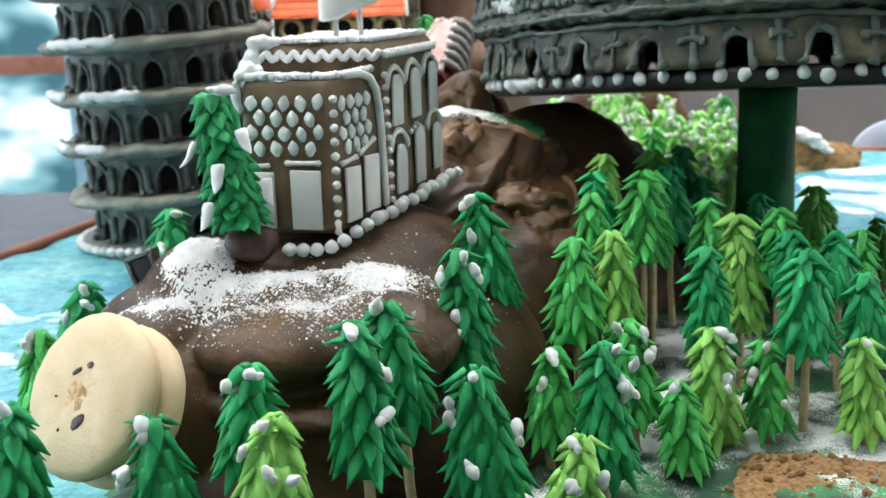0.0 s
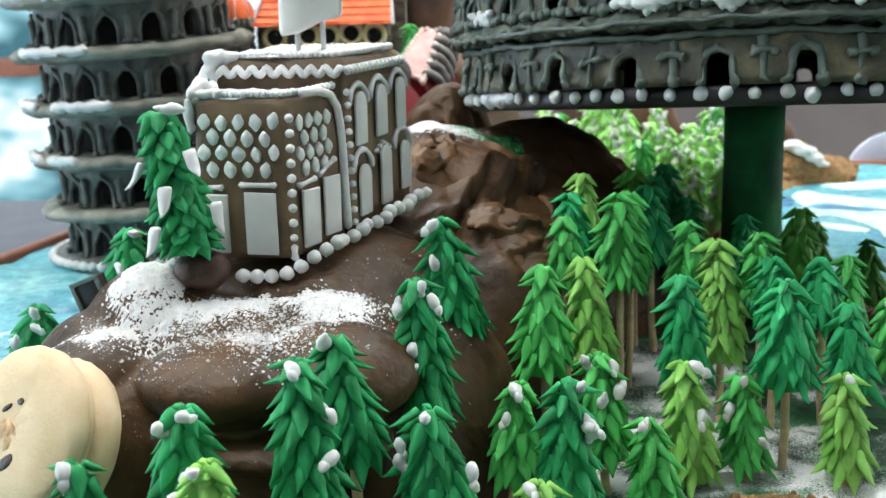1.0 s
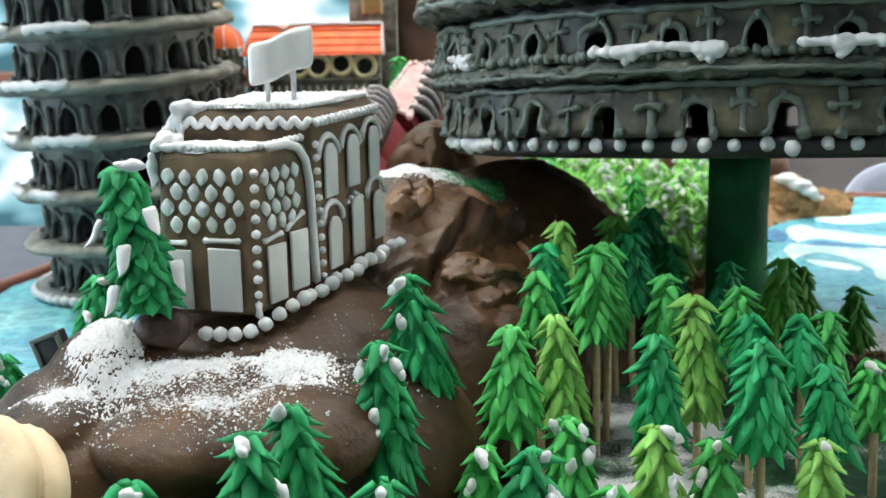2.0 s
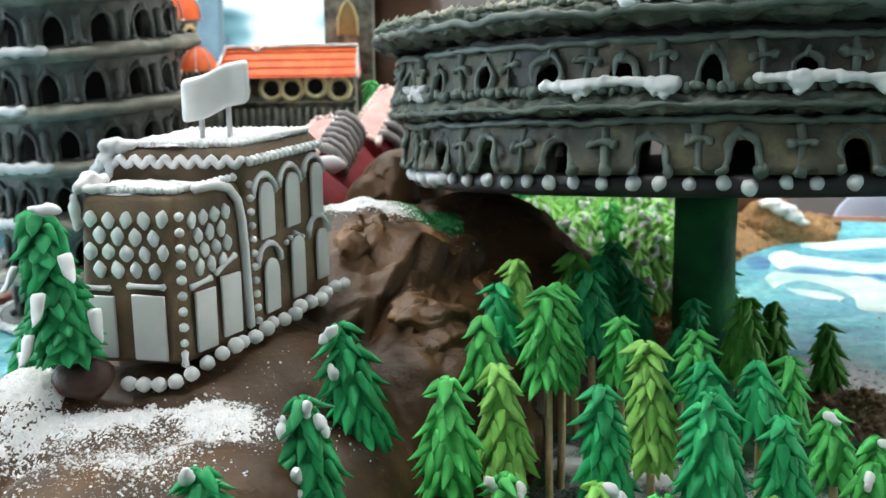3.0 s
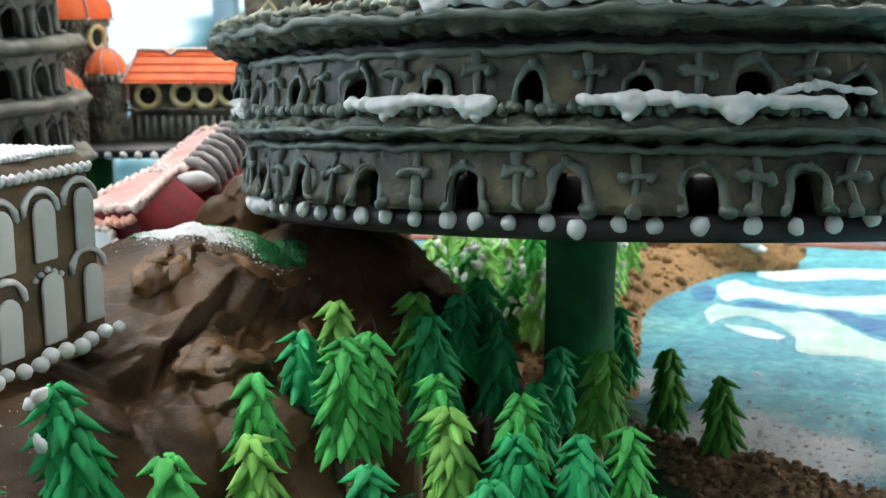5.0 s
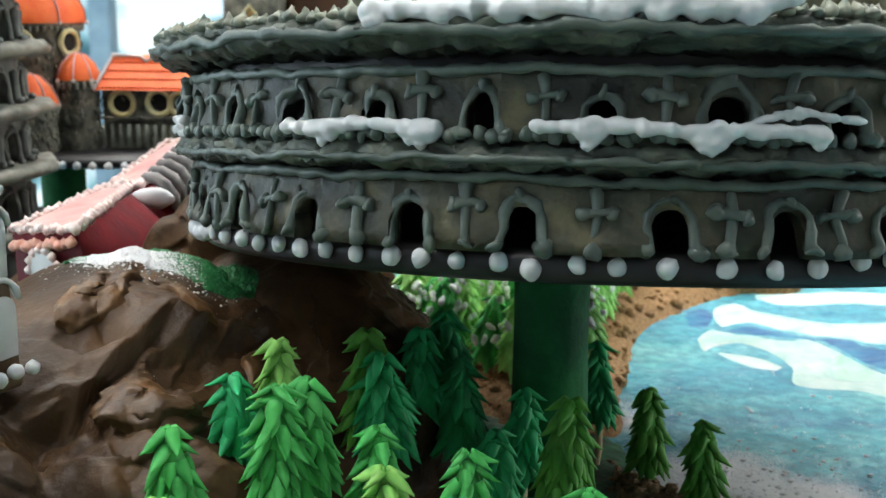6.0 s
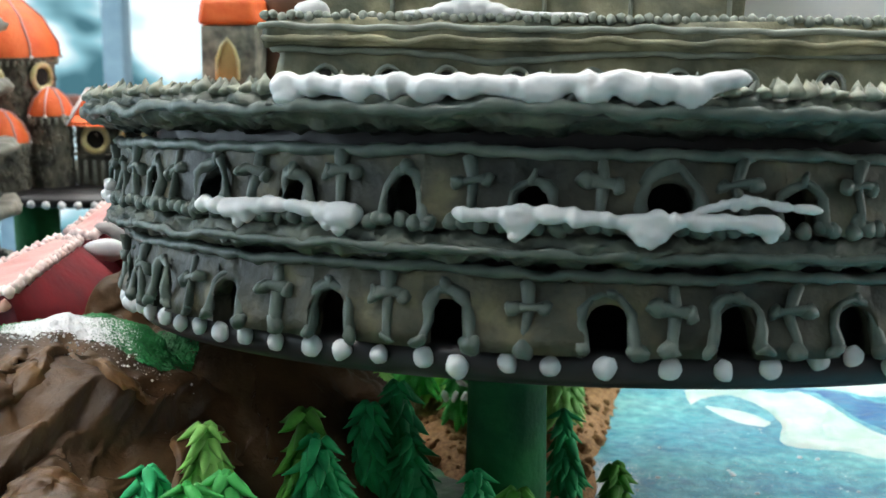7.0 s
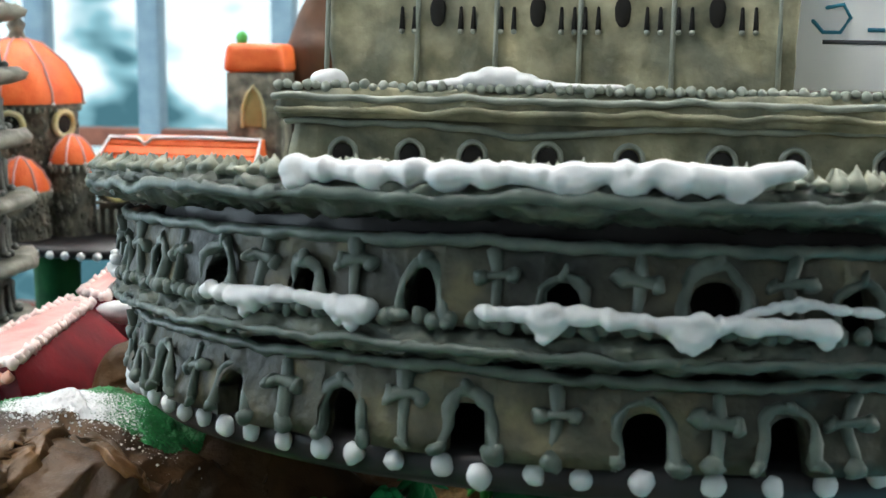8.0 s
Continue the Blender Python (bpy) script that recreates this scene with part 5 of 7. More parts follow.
for pts, r in (([(-0.0750, 0.4275, 0.1365), (-0.0725, 0.4320, 0.1385), (-0.0690, 0.4400, 0.1375)], 0.0030), ([(-0.0600, 0.4270, 0.1365), (-0.0680, 0.4280, 0.1368), (-0.0735, 0.4280, 0.1365)], 0.0019), ([(-0.0755, 0.4275, 0.134), (-0.0758, 0.4280, 0.129), (-0.0752, 0.4275, 0.1235)], 0.0021), ([(-0.0752, 0.4575, 0.1410), (-0.0720, 0.4590, 0.1460), (-0.0640, 0.4600, 0.1462)], 0.0036), ([(-0.0762, 0.4570, 0.142), (-0.0770, 0.4575, 0.1370), (-0.0765, 0.4570, 0.1335)], 0.0024), ([(-0.0720, 0.4560, 0.141), (-0.0722, 0.4558, 0.136)], 0.0019)):
    g = tube(pts, [r * 0.7, r * 0.85, r * 0.65][:len(pts)], 10)
    for k in range(9):
        p = Vector(pts[k % (len(pts) - 1)]).lerp(Vector(pts[k % (len(pts) - 1) + 1]), rng.random())
        q = r * rng.uniform(0.45, 0.85)
        g.join(ball(q * 1.2, q, q, 10, 7), Matrix.Translation(p + Vector([rng.uniform(-0.5, 0.5) * r for _ in range(3)])))
    part("snow_drip", relax(wobble(remeshed(g, 0.0005, "drip"), 0.0007, 260, r * 900), 2), ICING, house)
# border of large pearls at the foot of the walls
foot = [(-0.0560, 0.4155, 0.0770), (-0.0515, 0.4150, 0.0768), (-0.0468, 0.4150, 0.0768), (-0.0420, 0.4155, 0.0775), (-0.0378, 0.4185, 0.0790), (-0.0340, 0.4235, 0.0808)]
for k in range(14):
    u = k / 13
    foot.append((-0.0305 + 0.032 * u ** 0.95 + 0.0007 * math.sin(k * 2.1), 0.4295 + 0.0635 * u, 0.0820 + 0.0070 * u + 0.0006 * math.sin(k * 1.7)))
for k, p in enumerate(foot):
    bead(house, p, rng.uniform(0.0023, 0.0029) if k > 5 else 0.0026, "large white icing pearl")

for ob in house.children:
    k = ob.matrix_basis.translation
    if k.length > 0.001:
        ob.matrix_basis.translation = (leaning(k).x, leaning(k).y, k.z)
    else:
        for v in ob.data.vertices:
            v.co = leaning(v.co)

sign = thing("roof_sign", "blank white marshmallow-like sign on two sticks on the roof", "sign", pose(-0.0366, 0.4715, TZ + 0.0030, 0, 0, 6))
g = relax(remeshed(block(-0.0116, 0.0116, -0.0036, 0.0036, 0.0112, 0.0262, 0.0016, 3), 0.0007, "sign"), 8)
g.v = [(x, y + 0.0016 * math.sin(x * 260), z + 0.0030 * (x / 0.009) + 0.0004 * math.sin(x * 420)) for x, y, z in g.v]
part("board", g, material("sign_white", (0.72, 0.72, 0.70), (0.78, 0.78, 0.76), 0.6, 90, 0.1, 400), sign)
for x in (-0.0052, 0.0042):
    part("stick", tube([(x, 0, 0.0), (x, 0, 0.0135)], 0.0010, 8), ICING, sign)

# slate-coloured chocolate square stuck behind the rock's edge
square = thing("chocolate_square", "small slate-grey chocolate square with a raised rim", "chocolate", pose(-0.1085, 0.418, 0.0690, 0, -22, -18))
part("slab", block(-0.006, 0.006, -0.002, 0.002, -0.012, 0.0075, 0.0006), BOARD, square)
for x0, x1, z0, z1 in ((-0.006, 0.006, 0.0060, 0.0075), (-0.006, 0.006, -0.0060, -0.0045), (-0.006, -0.0045, -0.0045, 0.0060), (0.0045, 0.006, -0.0045, 0.0060)):
    part("rim", block(x0, x1, -0.0030, -0.0018, z0, z1, 0.0003), TRIM, square)

# ---- shortbread sandwich ----
biscuit = thing("sandwich_cookie", "pale round shortbread sandwich leaning on the rock with chocolate specks", "cookie", look((-0.1085, 0.3390, 0.0515), (-0.1085 + 0.52, 0.3390 + 0.70, 0.0515 - 0.48)) @ pose(0, 0, 0, 0, 0, 15))
disc = lathe([(0, 0.0042), (0.012, 0.0043), (0.0225, 0.0036), (0.0252, 0.0014), (0.0252, -0.0018), (0.0238, -0.0036), (0, -0.0040)], 56, 0.0004, 2)
part("biscuit", disc, COOKIE, biscuit)
part("biscuit", lathe([(0, 0.0042), (0.021, 0.0040), (0.0246, 0.0022), (0.0252, -0.0004), (0.0250, -0.0030), (0.0230, -0.0048), (0, -0.0050)], 56, 0.0005, 7), COOKIE, biscuit, "", Matrix.Translation((0.0012, -0.0010, -0.0098)))
part("filling", lathe([(0, 0.0012), (0.0228, 0.0012), (0.0236, 0), (0.0228, -0.0012), (0, -0.0012)], 48, 0.0005, 9), COOKIE, biscuit, "", Matrix.Translation((0, 0, -0.0048)))
for x, y, sx, sy, a in ((0.001, -0.0086, 0.0026, 0.0015, 35), (-0.0022, 0.0068, 0.0018, 0.0008, 20), (0.0032, 0.0082, 0.0012, 0.0009, 0), (-0.0070, -0.0105, 0.0005, 0.0004, 0), (-0.010, 0.0, 0.0004, 0.0003, 0)):
    part("chocolate_speck", wobble(ball(sx * 1.25, sy * 1.25, 0.0005, 10, 6), 0.0003, 700, x * 900), CHOC, biscuit, "dark chocolate speck", pose(x, y, 0.0043, 0, 0, a))
part("stain", wobble(lathe([(0, 0.00012), (0.0038, 0.00008), (0.0044, -0.0002)], 24, 0.0012, 5), 0.0004, 300), material("caramel_stain", (0.42, 0.24, 0.12), (0.66, 0.45, 0.25), 0.6, 500, 0.2, 900), biscuit, "brown caramel stain", Matrix.Translation((-0.0015, -0.001, 0.0043)))

# ---- round arena on its board ----
COL = pose(0.1839, 0.6202, 0.0027, -6.5, 0, 0.19)
arena = thing("round_arena", "round grey-green icing arena with piped arches on dark board", "gingerbread arena", COL)
part("board", lathe([(0, 0.1115), (0.150, 0.1115), (0.1585, 0.1110), (0.1600, 0.1090), (0.1600, 0.1045), (0.1585, 0.1025), (0, 0.1025)], 160), BOARD, arena, "dark round board")
N1, N2 = 29, 33
off1 = {-4: -50.5, -3: -37.8, -2: -24.8, -1: -13.4, 0: 0.4, 1: 11.2, 2: 22.4, 3: 36.0}
arch1 = []
for k in range(-14, 15):
    mid = off1.get(k, -0.3 + 12.41 * k)
    arch1.append((mid, 1.95 + 0.25 * math.sin(k * 5), 0.1180, 0.1232 + 0.0008 * math.sin(k * 3)))
arch2 = [(5.0 + 10.909 * k, 1.75 + 0.3 * math.sin(k * 4 + 1), 0.1480, 0.1525 + 0.0012 * math.sin(k * 2.2)) for k in range(-17, 16)]
part("wall", merged(arcade(N1, 0.1615, 0.1108, 0.1305, 0.006, arch1, 4, 0.0018, 0.0025)), GREY, arena, "arcaded grey icing wall")
part("wall", merged(arcade(N2, 0.1650, 0.1405, 0.1600, 0.006, arch2, 4, 0.0018, 0.0020)), GREY, arena, "arcaded grey icing wall")
# bands added in the gaps, dark board colour standing for shade under the ledges
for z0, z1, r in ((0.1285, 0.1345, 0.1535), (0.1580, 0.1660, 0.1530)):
    part("neck", wobble(lathe([(r, z0), (r + 0.0006, (z0 + z1) / 2), (r, z1)], 240, 0.0012, 5), 0.0008, 200), BOARD, arena, "recessed band coloured dark as shade under the ledge")
# black liner behind the upper arches, the inner shade given as colour
part("hollow", lathe([(0.150, 0.1400), (0.150, 0.1600)], 90), INNER_SHADE, arena)


def fine(profile, step=0.0011):
    out = []
    for (r0, z0), (r1, z1) in zip(profile, profile[1:]):
        n = max(1, round(min(math.hypot(r1 - r0, z1 - z0), 0.012) / step))
        out += [(r0 + (r1 - r0) * k / n, z0 + (z1 - z0) * k / n) for k in range(n)]
    return out + [profile[-1]]


def kneaded(profile, n, seed, a=0.0019, b=0.0010):
    """A hand-modelled ring of icing: a turned profile with lumps at two sizes."""
    return wobble(wobble(lathe(fine(profile), n, 0.0014, seed), a, 130, seed), b, 330, seed)


part("ledge", kneaded([(0.152, 0.1330), (0.160, 0.1325), (0.1665, 0.1335), (0.1685, 0.1358), (0.1675, 0.1385), (0.166, 0.1402), (0.155, 0.1408), (0.152, 0.1408)], 800, 3, 0.0020, 0.0015), LEDGE, arena, "thick lumpy icing ledge")
part("ledge", kneaded([(0.150, 0.1645), (0.160, 0.1640), (0.170, 0.1648), (0.1755, 0.1668), (0.1765, 0.1700), (0.1745, 0.1725), (0.165, 0.1738), (0.150, 0.1740)], 900, 11, 0.0022, 0.0013), LEDGE, arena, "thick lumpy icing ledge")
# inner floors coloured near-black for the shade within the arena
part("floor", lathe([(0.152, 0.1660), (0.0, 0.1660)], 60), INNER_SHADE, arena)
part("floor", lathe([(0.154, 0.1735), (0.0, 0.1735)], 60), LEDGE, arena)
part("floor", lathe([(0.150, 0.1315), (0.0, 0.1315)], 60), INNER_SHADE, arena)


def rope(r, z, rad, amp, seed, waves=40):
    pts = []
    for k in range(480):
        a = 0.75 * k
        w = noise.noise((math.cos(radians(a)) * 6 + seed, math.sin(radians(a)) * 6, seed)) + 0.8 * noise.noise((math.cos(radians(a)) * 17 + seed, math.sin(radians(a)) * 17, seed))
        pts.append(on_ring(a, r + 0.0006 * w, z + amp * w + 0.35 * amp * noise.noise((k * 0.31, seed, 5)))) 
    return wobble(tube(pts, [rad * (1 + 0.35 * noise.noise((k * 0.33, seed, 0)) + 0.3 * noise.noise((k * 0.9, seed, 1))) for k in range(480)], 8, True), 0.0007, 380, seed)


for r, z, rad, amp, s in ((0.1622, 0.1300, 0.00150, 0.0013, 1), (0.1657, 0.1590, 0.00150, 0.0012, 2), (0.1686, 0.1352, 0.0012, 0.0016, 6), (0.1766, 0.1688, 0.0016, 0.0014, 12)):
    part("rope_piping", rope(r, z, rad, amp, s), TRIM, arena, "wavy grey-green icing rope")


def arch_pipe(w, spring, crown, seed):
    """An upside-down U of piped icing with heavy feet, in its wall's plane."""
    pts = [(-w * 1.10, 0, 0), (-w * 1.0, 0, spring * 0.35), (-w * 0.98, 0, spring * 0.8)]
    for i in range(1, 8):
        t = math.pi * (1 - i / 8)
        pts.append((w * math.cos(t) * (1 - 0.14 * math.sin(t) ** 2), 0, spring + (crown - spring) * math.sin(t) ** 1.15))
    pts += [(w * 0.98, 0, spring * 0.8), (w * 1.0, 0, spring * 0.35), (w * 1.10, 0, 0)]
    r = [0.0020, 0.0015, 0.0014] + [0.0013] * 3 + [0.0015] + [0.0013] * 3 + [0.0014, 0.0015, 0.0020]
    g = tube(pts, [q * (1 + 0.45 * noise.noise((i * 0.7, seed * 3.1, 0))) for i, q in enumerate(r)], 9)
    for x in (-w * 1.1, w * 1.1):
        g.join(ball(0.0025, 0.0020, 0.0021, 8, 6), Matrix.Translation((x, -0.0003, 0.0006)))
    g.join(ball(0.0016, 0.0015, 0.0018, 8, 6), Matrix.Translation((0, -0.0004, crown + 0.0007)))
    return wobble(wobble(g, 0.0024, 110, seed), 0.0009, 380, seed)


def cross_pipe(h, w, seed):
    """A piped cross with blobbed ends and a foot, in its wall's plane."""
    r = random.Random(seed)
    g = tube([(0, 0, 0), (0.0003, 0, h * 0.2), (-0.0002, 0, h * 0.6), (0, 0, h)], [0.0021, 0.0014, 0.0013, 0.0018], 9)
    g.join(ball(0.0026, 0.0020, 0.0021, 8, 6), Matrix.Translation((0, -0.0003, 0.0007)))
    z = h * (0.58 + 0.1 * r.random())
    g.join(tube([(-w, -0.0006, z - 0.0005), (-w * 0.4, -0.0008, z), (w * 0.4, -0.0008, z + 0.0003), (w, -0.0006, z)], [0.0016, 0.0012, 0.0012, 0.0016], 9))
    for s in (-1, 1):
        g.join(ball(0.0019, 0.0018, 0.0019, 8, 6), Matrix.Translation((s * w, -0.0007, z - 0.0002)))
    if r.random() < 0.4:
        g.join(ball(0.0012, 0.0010, 0.0012, 8, 5), Matrix.Translation((0, -0.0006, h * 1.02)))
    return wobble(wobble(g, 0.0024, 110, seed), 0.0010, 380, seed)


AP = [mesh("arch_piping", arch_pipe(0.0060, 0.0075, 0.0128, s), TRIM) for s in (1, 4, 8, 13, 17)]
AP2 = [mesh("arch_piping", arch_pipe(0.0056, 0.0070, 0.0120, s), TRIM) for s in (2, 5, 9, 15, 19)]
CP = [mesh("cross_piping", cross_pipe(0.0160, 0.0040, s), TRIM) for s in (1, 2, 3, 5, 8, 11, 14)]
for k, (mid, *_) in enumerate(arch1):
    put("arch_piping", AP[k % 5], arena, ring_pose(mid, 0.1640, 0.1122) @ pose(0, 0, 0, -7))
    nxt = arch1[(k + 1) % N1][0] + (360 if k == N1 - 1 else 0)
    put("cross_piping", CP[(k * 3) % 7], arena, ring_pose((mid + nxt) / 2 + 0.6 * math.sin(k * 7), 0.1642, 0.1122) @ pose(0, 0, 0, -7, 4 * math.sin(k * 5), 0))
for k, (mid, *_) in enumerate(arch2):
    put("arch_piping", AP2[k % 5], arena, ring_pose(mid, 0.1672, 0.1418) @ pose(0, 0, 0, -6) @ Matrix.Diagonal((1.12 if k % 4 == 1 else 0.9, 1, 1.15 if k % 4 == 1 else 0.95, 1)))
    put("cross_piping", CP[(k * 3 + 1) % 7], arena, ring_pose(mid + 5.45 + 0.5 * math.sin(k * 3), 0.1672, 0.1430) @ pose(0, 0, 0, -6, 4 * math.sin(k * 4), 0) @ Matrix.Diagonal((0.95, 1, 0.93, 1)))
PEARL = [mesh("pearl", wobble(ball(0.0021, 0.0021, 0.0020, 9, 7), 0.0007, 420, s), TRIM) for s in (0, 2, 5, 8, 11)]
for k in range(250):
    put("pearl", PEARL[(k * 3) % 5], arena, ring_pose(k * 1.44 + 0.3 * math.sin(k * 2.3), 0.1675 + 0.0004 * math.sin(k * 3), 0.1420 + 0.0005 * math.sin(k * 1.7)))
DROP = [mesh("bead", wobble(ball(0.0027, 0.0022, 0.0028, 12, 8, tip=0.08), 0.0006, 330, s), ICING) for s in (0, 3, 7, 9)]
FRONT = [-56.4, -51.6, -47.5, -43.6, -39.8, -35.9, -31.7, -27.3, -23.9, -20.0, -15.7, -12.5, -8.1, -4.4, 0.3, 5.8, 10.4, 14.7, 19.2, 22.6]
RAISED = {11: -0.0012, 18: 0.0026, 19: 0.0025}
for k in range(86):
    a = FRONT[k] if k < 20 else 22.6 + (k - 19) * (281.0 / 67)
    s = 1.0 + 0.07 * math.sin(k * 1.9)
    put("bead", DROP[(k * 5) % 4], arena, ring_pose(a, 0.1612, 0.1077 + 0.0003 * math.sin(k * 2.7) + RAISED.get(k, 0.0)) @ pose(0, 0, 0, 0, 40 * math.sin(k), 0) @ Matrix.Diagonal((s, s, s, 1)), "round white icing bead")
# peaked frosting round the top ledge
PEAKED = [mesh("frosting_peak", wobble(lathe([(0.0, 0.0), (0.0026, 0.0004), (0.0028, 0.0018), (0.0019, 0.0032), (0.0008, 0.0046), (0.0002, 0.0058), (0.0, 0.0060)], 12), 0.0007, 260, s), FROST) for s in (0, 3, 6, 9, 14)]
for k in range(290):
    put("frosting_peak", PEAKED[(k * 3) % 5], arena, ring_pose(k * 360 / 290, 0.1742 + 0.0008 * math.sin(k * 2.1), 0.1722) @ pose(0, 0, 0, -14 + 12 * math.sin(k * 1.3), 14 * math.sin(k * 3.1), 0) @ Matrix.Diagonal((0.74, 0.95, 0.72 + 0.22 * math.sin(k * 5.3), 1)))
g = Geo()
fr = random.Random(17)
for k in range(150):
    s = fr.uniform(0.0007, 0.0013)
    g.join(wobble(ball(s * 1.2, s, s, 8, 6), s * 0.3, 200, k * 1.7), ring_pose(k * 360 / 240 + fr.uniform(-0.5, 0.5), fr.uniform(0.1736, 0.1757), fr.uniform(0.1660, 0.1716)))
part("frosting_edge", g, LEDGE, arena, "rough torn edge of the frosting")
g = Geo()
for k in range(420):
    g.join(wobble(lathe([(0.0, 0.0), (0.0017, 0.0006), (0.0013, 0.0026), (0.0003, 0.0042), (0.0, 0.0044)], 9), 0.0005, 300, k * 2.3), ring_pose(k * 360 / 420, fr.uniform(0.158, 0.1695), 0.1728) @ pose(0, 0, 0, fr.uniform(-22, 12), fr.uniform(-16, 16), 0))
part("frosting_swirl", g, FROST, arena, "pale peaked frosting on the ledge")


def icicles(parent, r, line, drips, rad, seed):
    """A melted run of white icing along a ledge with hanging drips."""
    n = len(line) * 6
    pts, rr = [], []
    for i in range(n + 1):
        u = i / n * (len(line) - 1)
        j = min(int(u), len(line) - 2)
        t = u - j
        a = line[j][0] * (1 - t) + line[j + 1][0] * t
        z = line[j][1] * (1 - t) + line[j + 1][1] * t
        w = noise.noise((i * 0.62, seed, 0)) + 0.35 * noise.noise((i * 1.3, seed, 3))
        pts.append(on_ring(a, r + 0.0004 * w, z + 0.0006 * noise.noise((i * 0.6, seed, 4))))
        rr.append(rad * 0.98 * (1 + 0.6 * w) * (0.6 if i in (0, n) else 1))
    g = tube(pts, rr, 9)
    for a, z0, z1 in drips:
        s = rad * 0.88
        d = [on_ring(a, r - 0.0003, z0 + (z1 - 0.0006 - z0) * t) for t in (0, 0.35, 0.7, 1)]
        g.join(tube(d, [s * 1.5, s * 1.15, s, s * 1.12], 9))
        g.join(ball(s * 2.2, s * 1.6, s * 1.5, 10, 7), Matrix.Translation(on_ring(a, r - 0.0004, z0)))
    a0, a1 = line[0][0], line[-1][0]
    br = random.Random(seed)
    for k in range(int(abs(a1 - a0) / 2.2)):
        a = br.uniform(a0, a1)
        u = (a - a0) / (a1 - a0) * (len(line) - 1)
        j = min(int(u), len(line) - 2)
        z = line[j][1] + (line[j + 1][1] - line[j][1]) * (u - j)
        s = rad * br.uniform(0.8, 1.2)
        g.join(ball(s * 1.3, s, s, 10, 7), Matrix.Translation(on_ring(a, r + br.uniform(-0.0004, 0.0006), z + br.uniform(-0.0012, 0.0008))))
    g = relax(wobble(remeshed(g, 0.00045, "snow"), 0.0005, 200, seed), 4)
    return part("icing_snow", g, ICING, parent, "run of white icing snow with drips")


icicles(arena, 0.1695, [(-38.7, 0.1436), (-34, 0.1440), (-28, 0.1446), (-25, 0.1440), (-20.9, 0.1446)], [(-33.8, 0.143, 0.1395), (-32.6, 0.143, 0.1408), (-23.8, 0.143, 0.1405), (-22.6, 0.142, 0.1392), (-21.6, 0.143, 0.1412)], 0.0020, 1)
icicles(arena, 0.1700, [(-12.1, 0.1440), (-8, 0.1444), (-3.5, 0.1446), (1, 0.1436), (4, 0.1440), (7, 0.1440), (10, 0.1438), (13.5, 0.1440)], [(-7.2, 0.143, 0.1397), (-6.6, 0.143, 0.141), (2.6, 0.142, 0.1398), (3.4, 0.141, 0.1388), (4.2, 0.143, 0.1405), (12.8, 0.143, 0.1406)], 0.0020, 5)
icicles(arena, 0.1698, [(6.5, 0.1455), (9, 0.1478), (11, 0.1490), (13.5, 0.1476), (17, 0.1466)], [], 0.0012, 7)
icicles(arena, 0.1760, [(-26.4, 0.1722), (-25.5, 0.1745), (-20, 0.1736), (-13.6, 0.1742), (-8, 0.1738), (-5, 0.1740), (0, 0.1752), (5, 0.1742), (9.7, 0.1762)], [(-26.2, 0.174, 0.1715), (-19.5, 0.173, 0.1715), (-14, 0.173, 0.1722), (-6, 0.173, 0.171), (-5.0, 0.173, 0.1708), (-1.5, 0.173, 0.1716), (1.5, 0.174, 0.1722), (3.5, 0.174, 0.1722), (5.6, 0.173, 0.170)], 0.0026, 9)
g = Geo()
lr = random.Random(6)
for k in range(16):
    g.join(ball(*(lr.uniform(0.0010, 0.0021) for _ in range(3)), 10, 7), Matrix.Translation(on_ring(lr.uniform(-71.5, -63), lr.uniform(0.1680, 0.1705), lr.uniform(0.1408, 0.1462))))
part("icing_snow", relax(wobble(remeshed(g, 0.0005, "snow"), 0.0008, 330, 2), 1), ICING, arena, "lumpy clot of white icing snow")
icicles(arena, 0.1620, [(-72, 0.1075), (-68, 0.1085), (-62, 0.1075)], [(-70, 0.107, 0.105), (-66, 0.107, 0.1055)], 0.0022, 14)

# long fortress on the arena's top
fort = thing("fortress", "olive-grey icing fortress with arched windows standing on the arena", "gingerbread fortress", COL @ Matrix.Translation((0, 0, 0.1755)))
def bumpy(x0, x1, y0, y1, z0, z1):
    """A block with a hand-smeared, finely divided front and ends."""
    ring = [(x0, y1)] + [(x0, y1 + (y0 - y1) * k / 40) for k in range(1, 41)] + [(x0 + (x1 - x0) * k / 150, y0) for k in range(1, 151)] + [(x1, y0 + (y1 - y0) * k / 40) for k in range(1, 41)]
    n, m = len(ring), 10
    g = Geo()
    for i in range(m + 1):
        z = z0 + (z1 - z0) * i / m
        fat = 0.0012 * math.sin(math.pi * i / m)
        for x, y in ring:
            push = fat + 0.0012 * noise.noise((x * 120, y * 120, z * 150)) + 0.0006 * noise.noise((x * 330, y * 330, z * 330))
            g.v.append((x + (push if x == x1 else -push if x == x0 else 0), y - (push if y == y0 else 0), z))
    for i in range(m):
        for j in range(n):
            a, b = i * n + j, i * n + (j + 1) % n
            g.f.append((a, b, b + n, a + n))
    g.f.append(tuple(range(n))[::-1])
    g.f.append(tuple(m * n + j for j in range(n)))
    return g


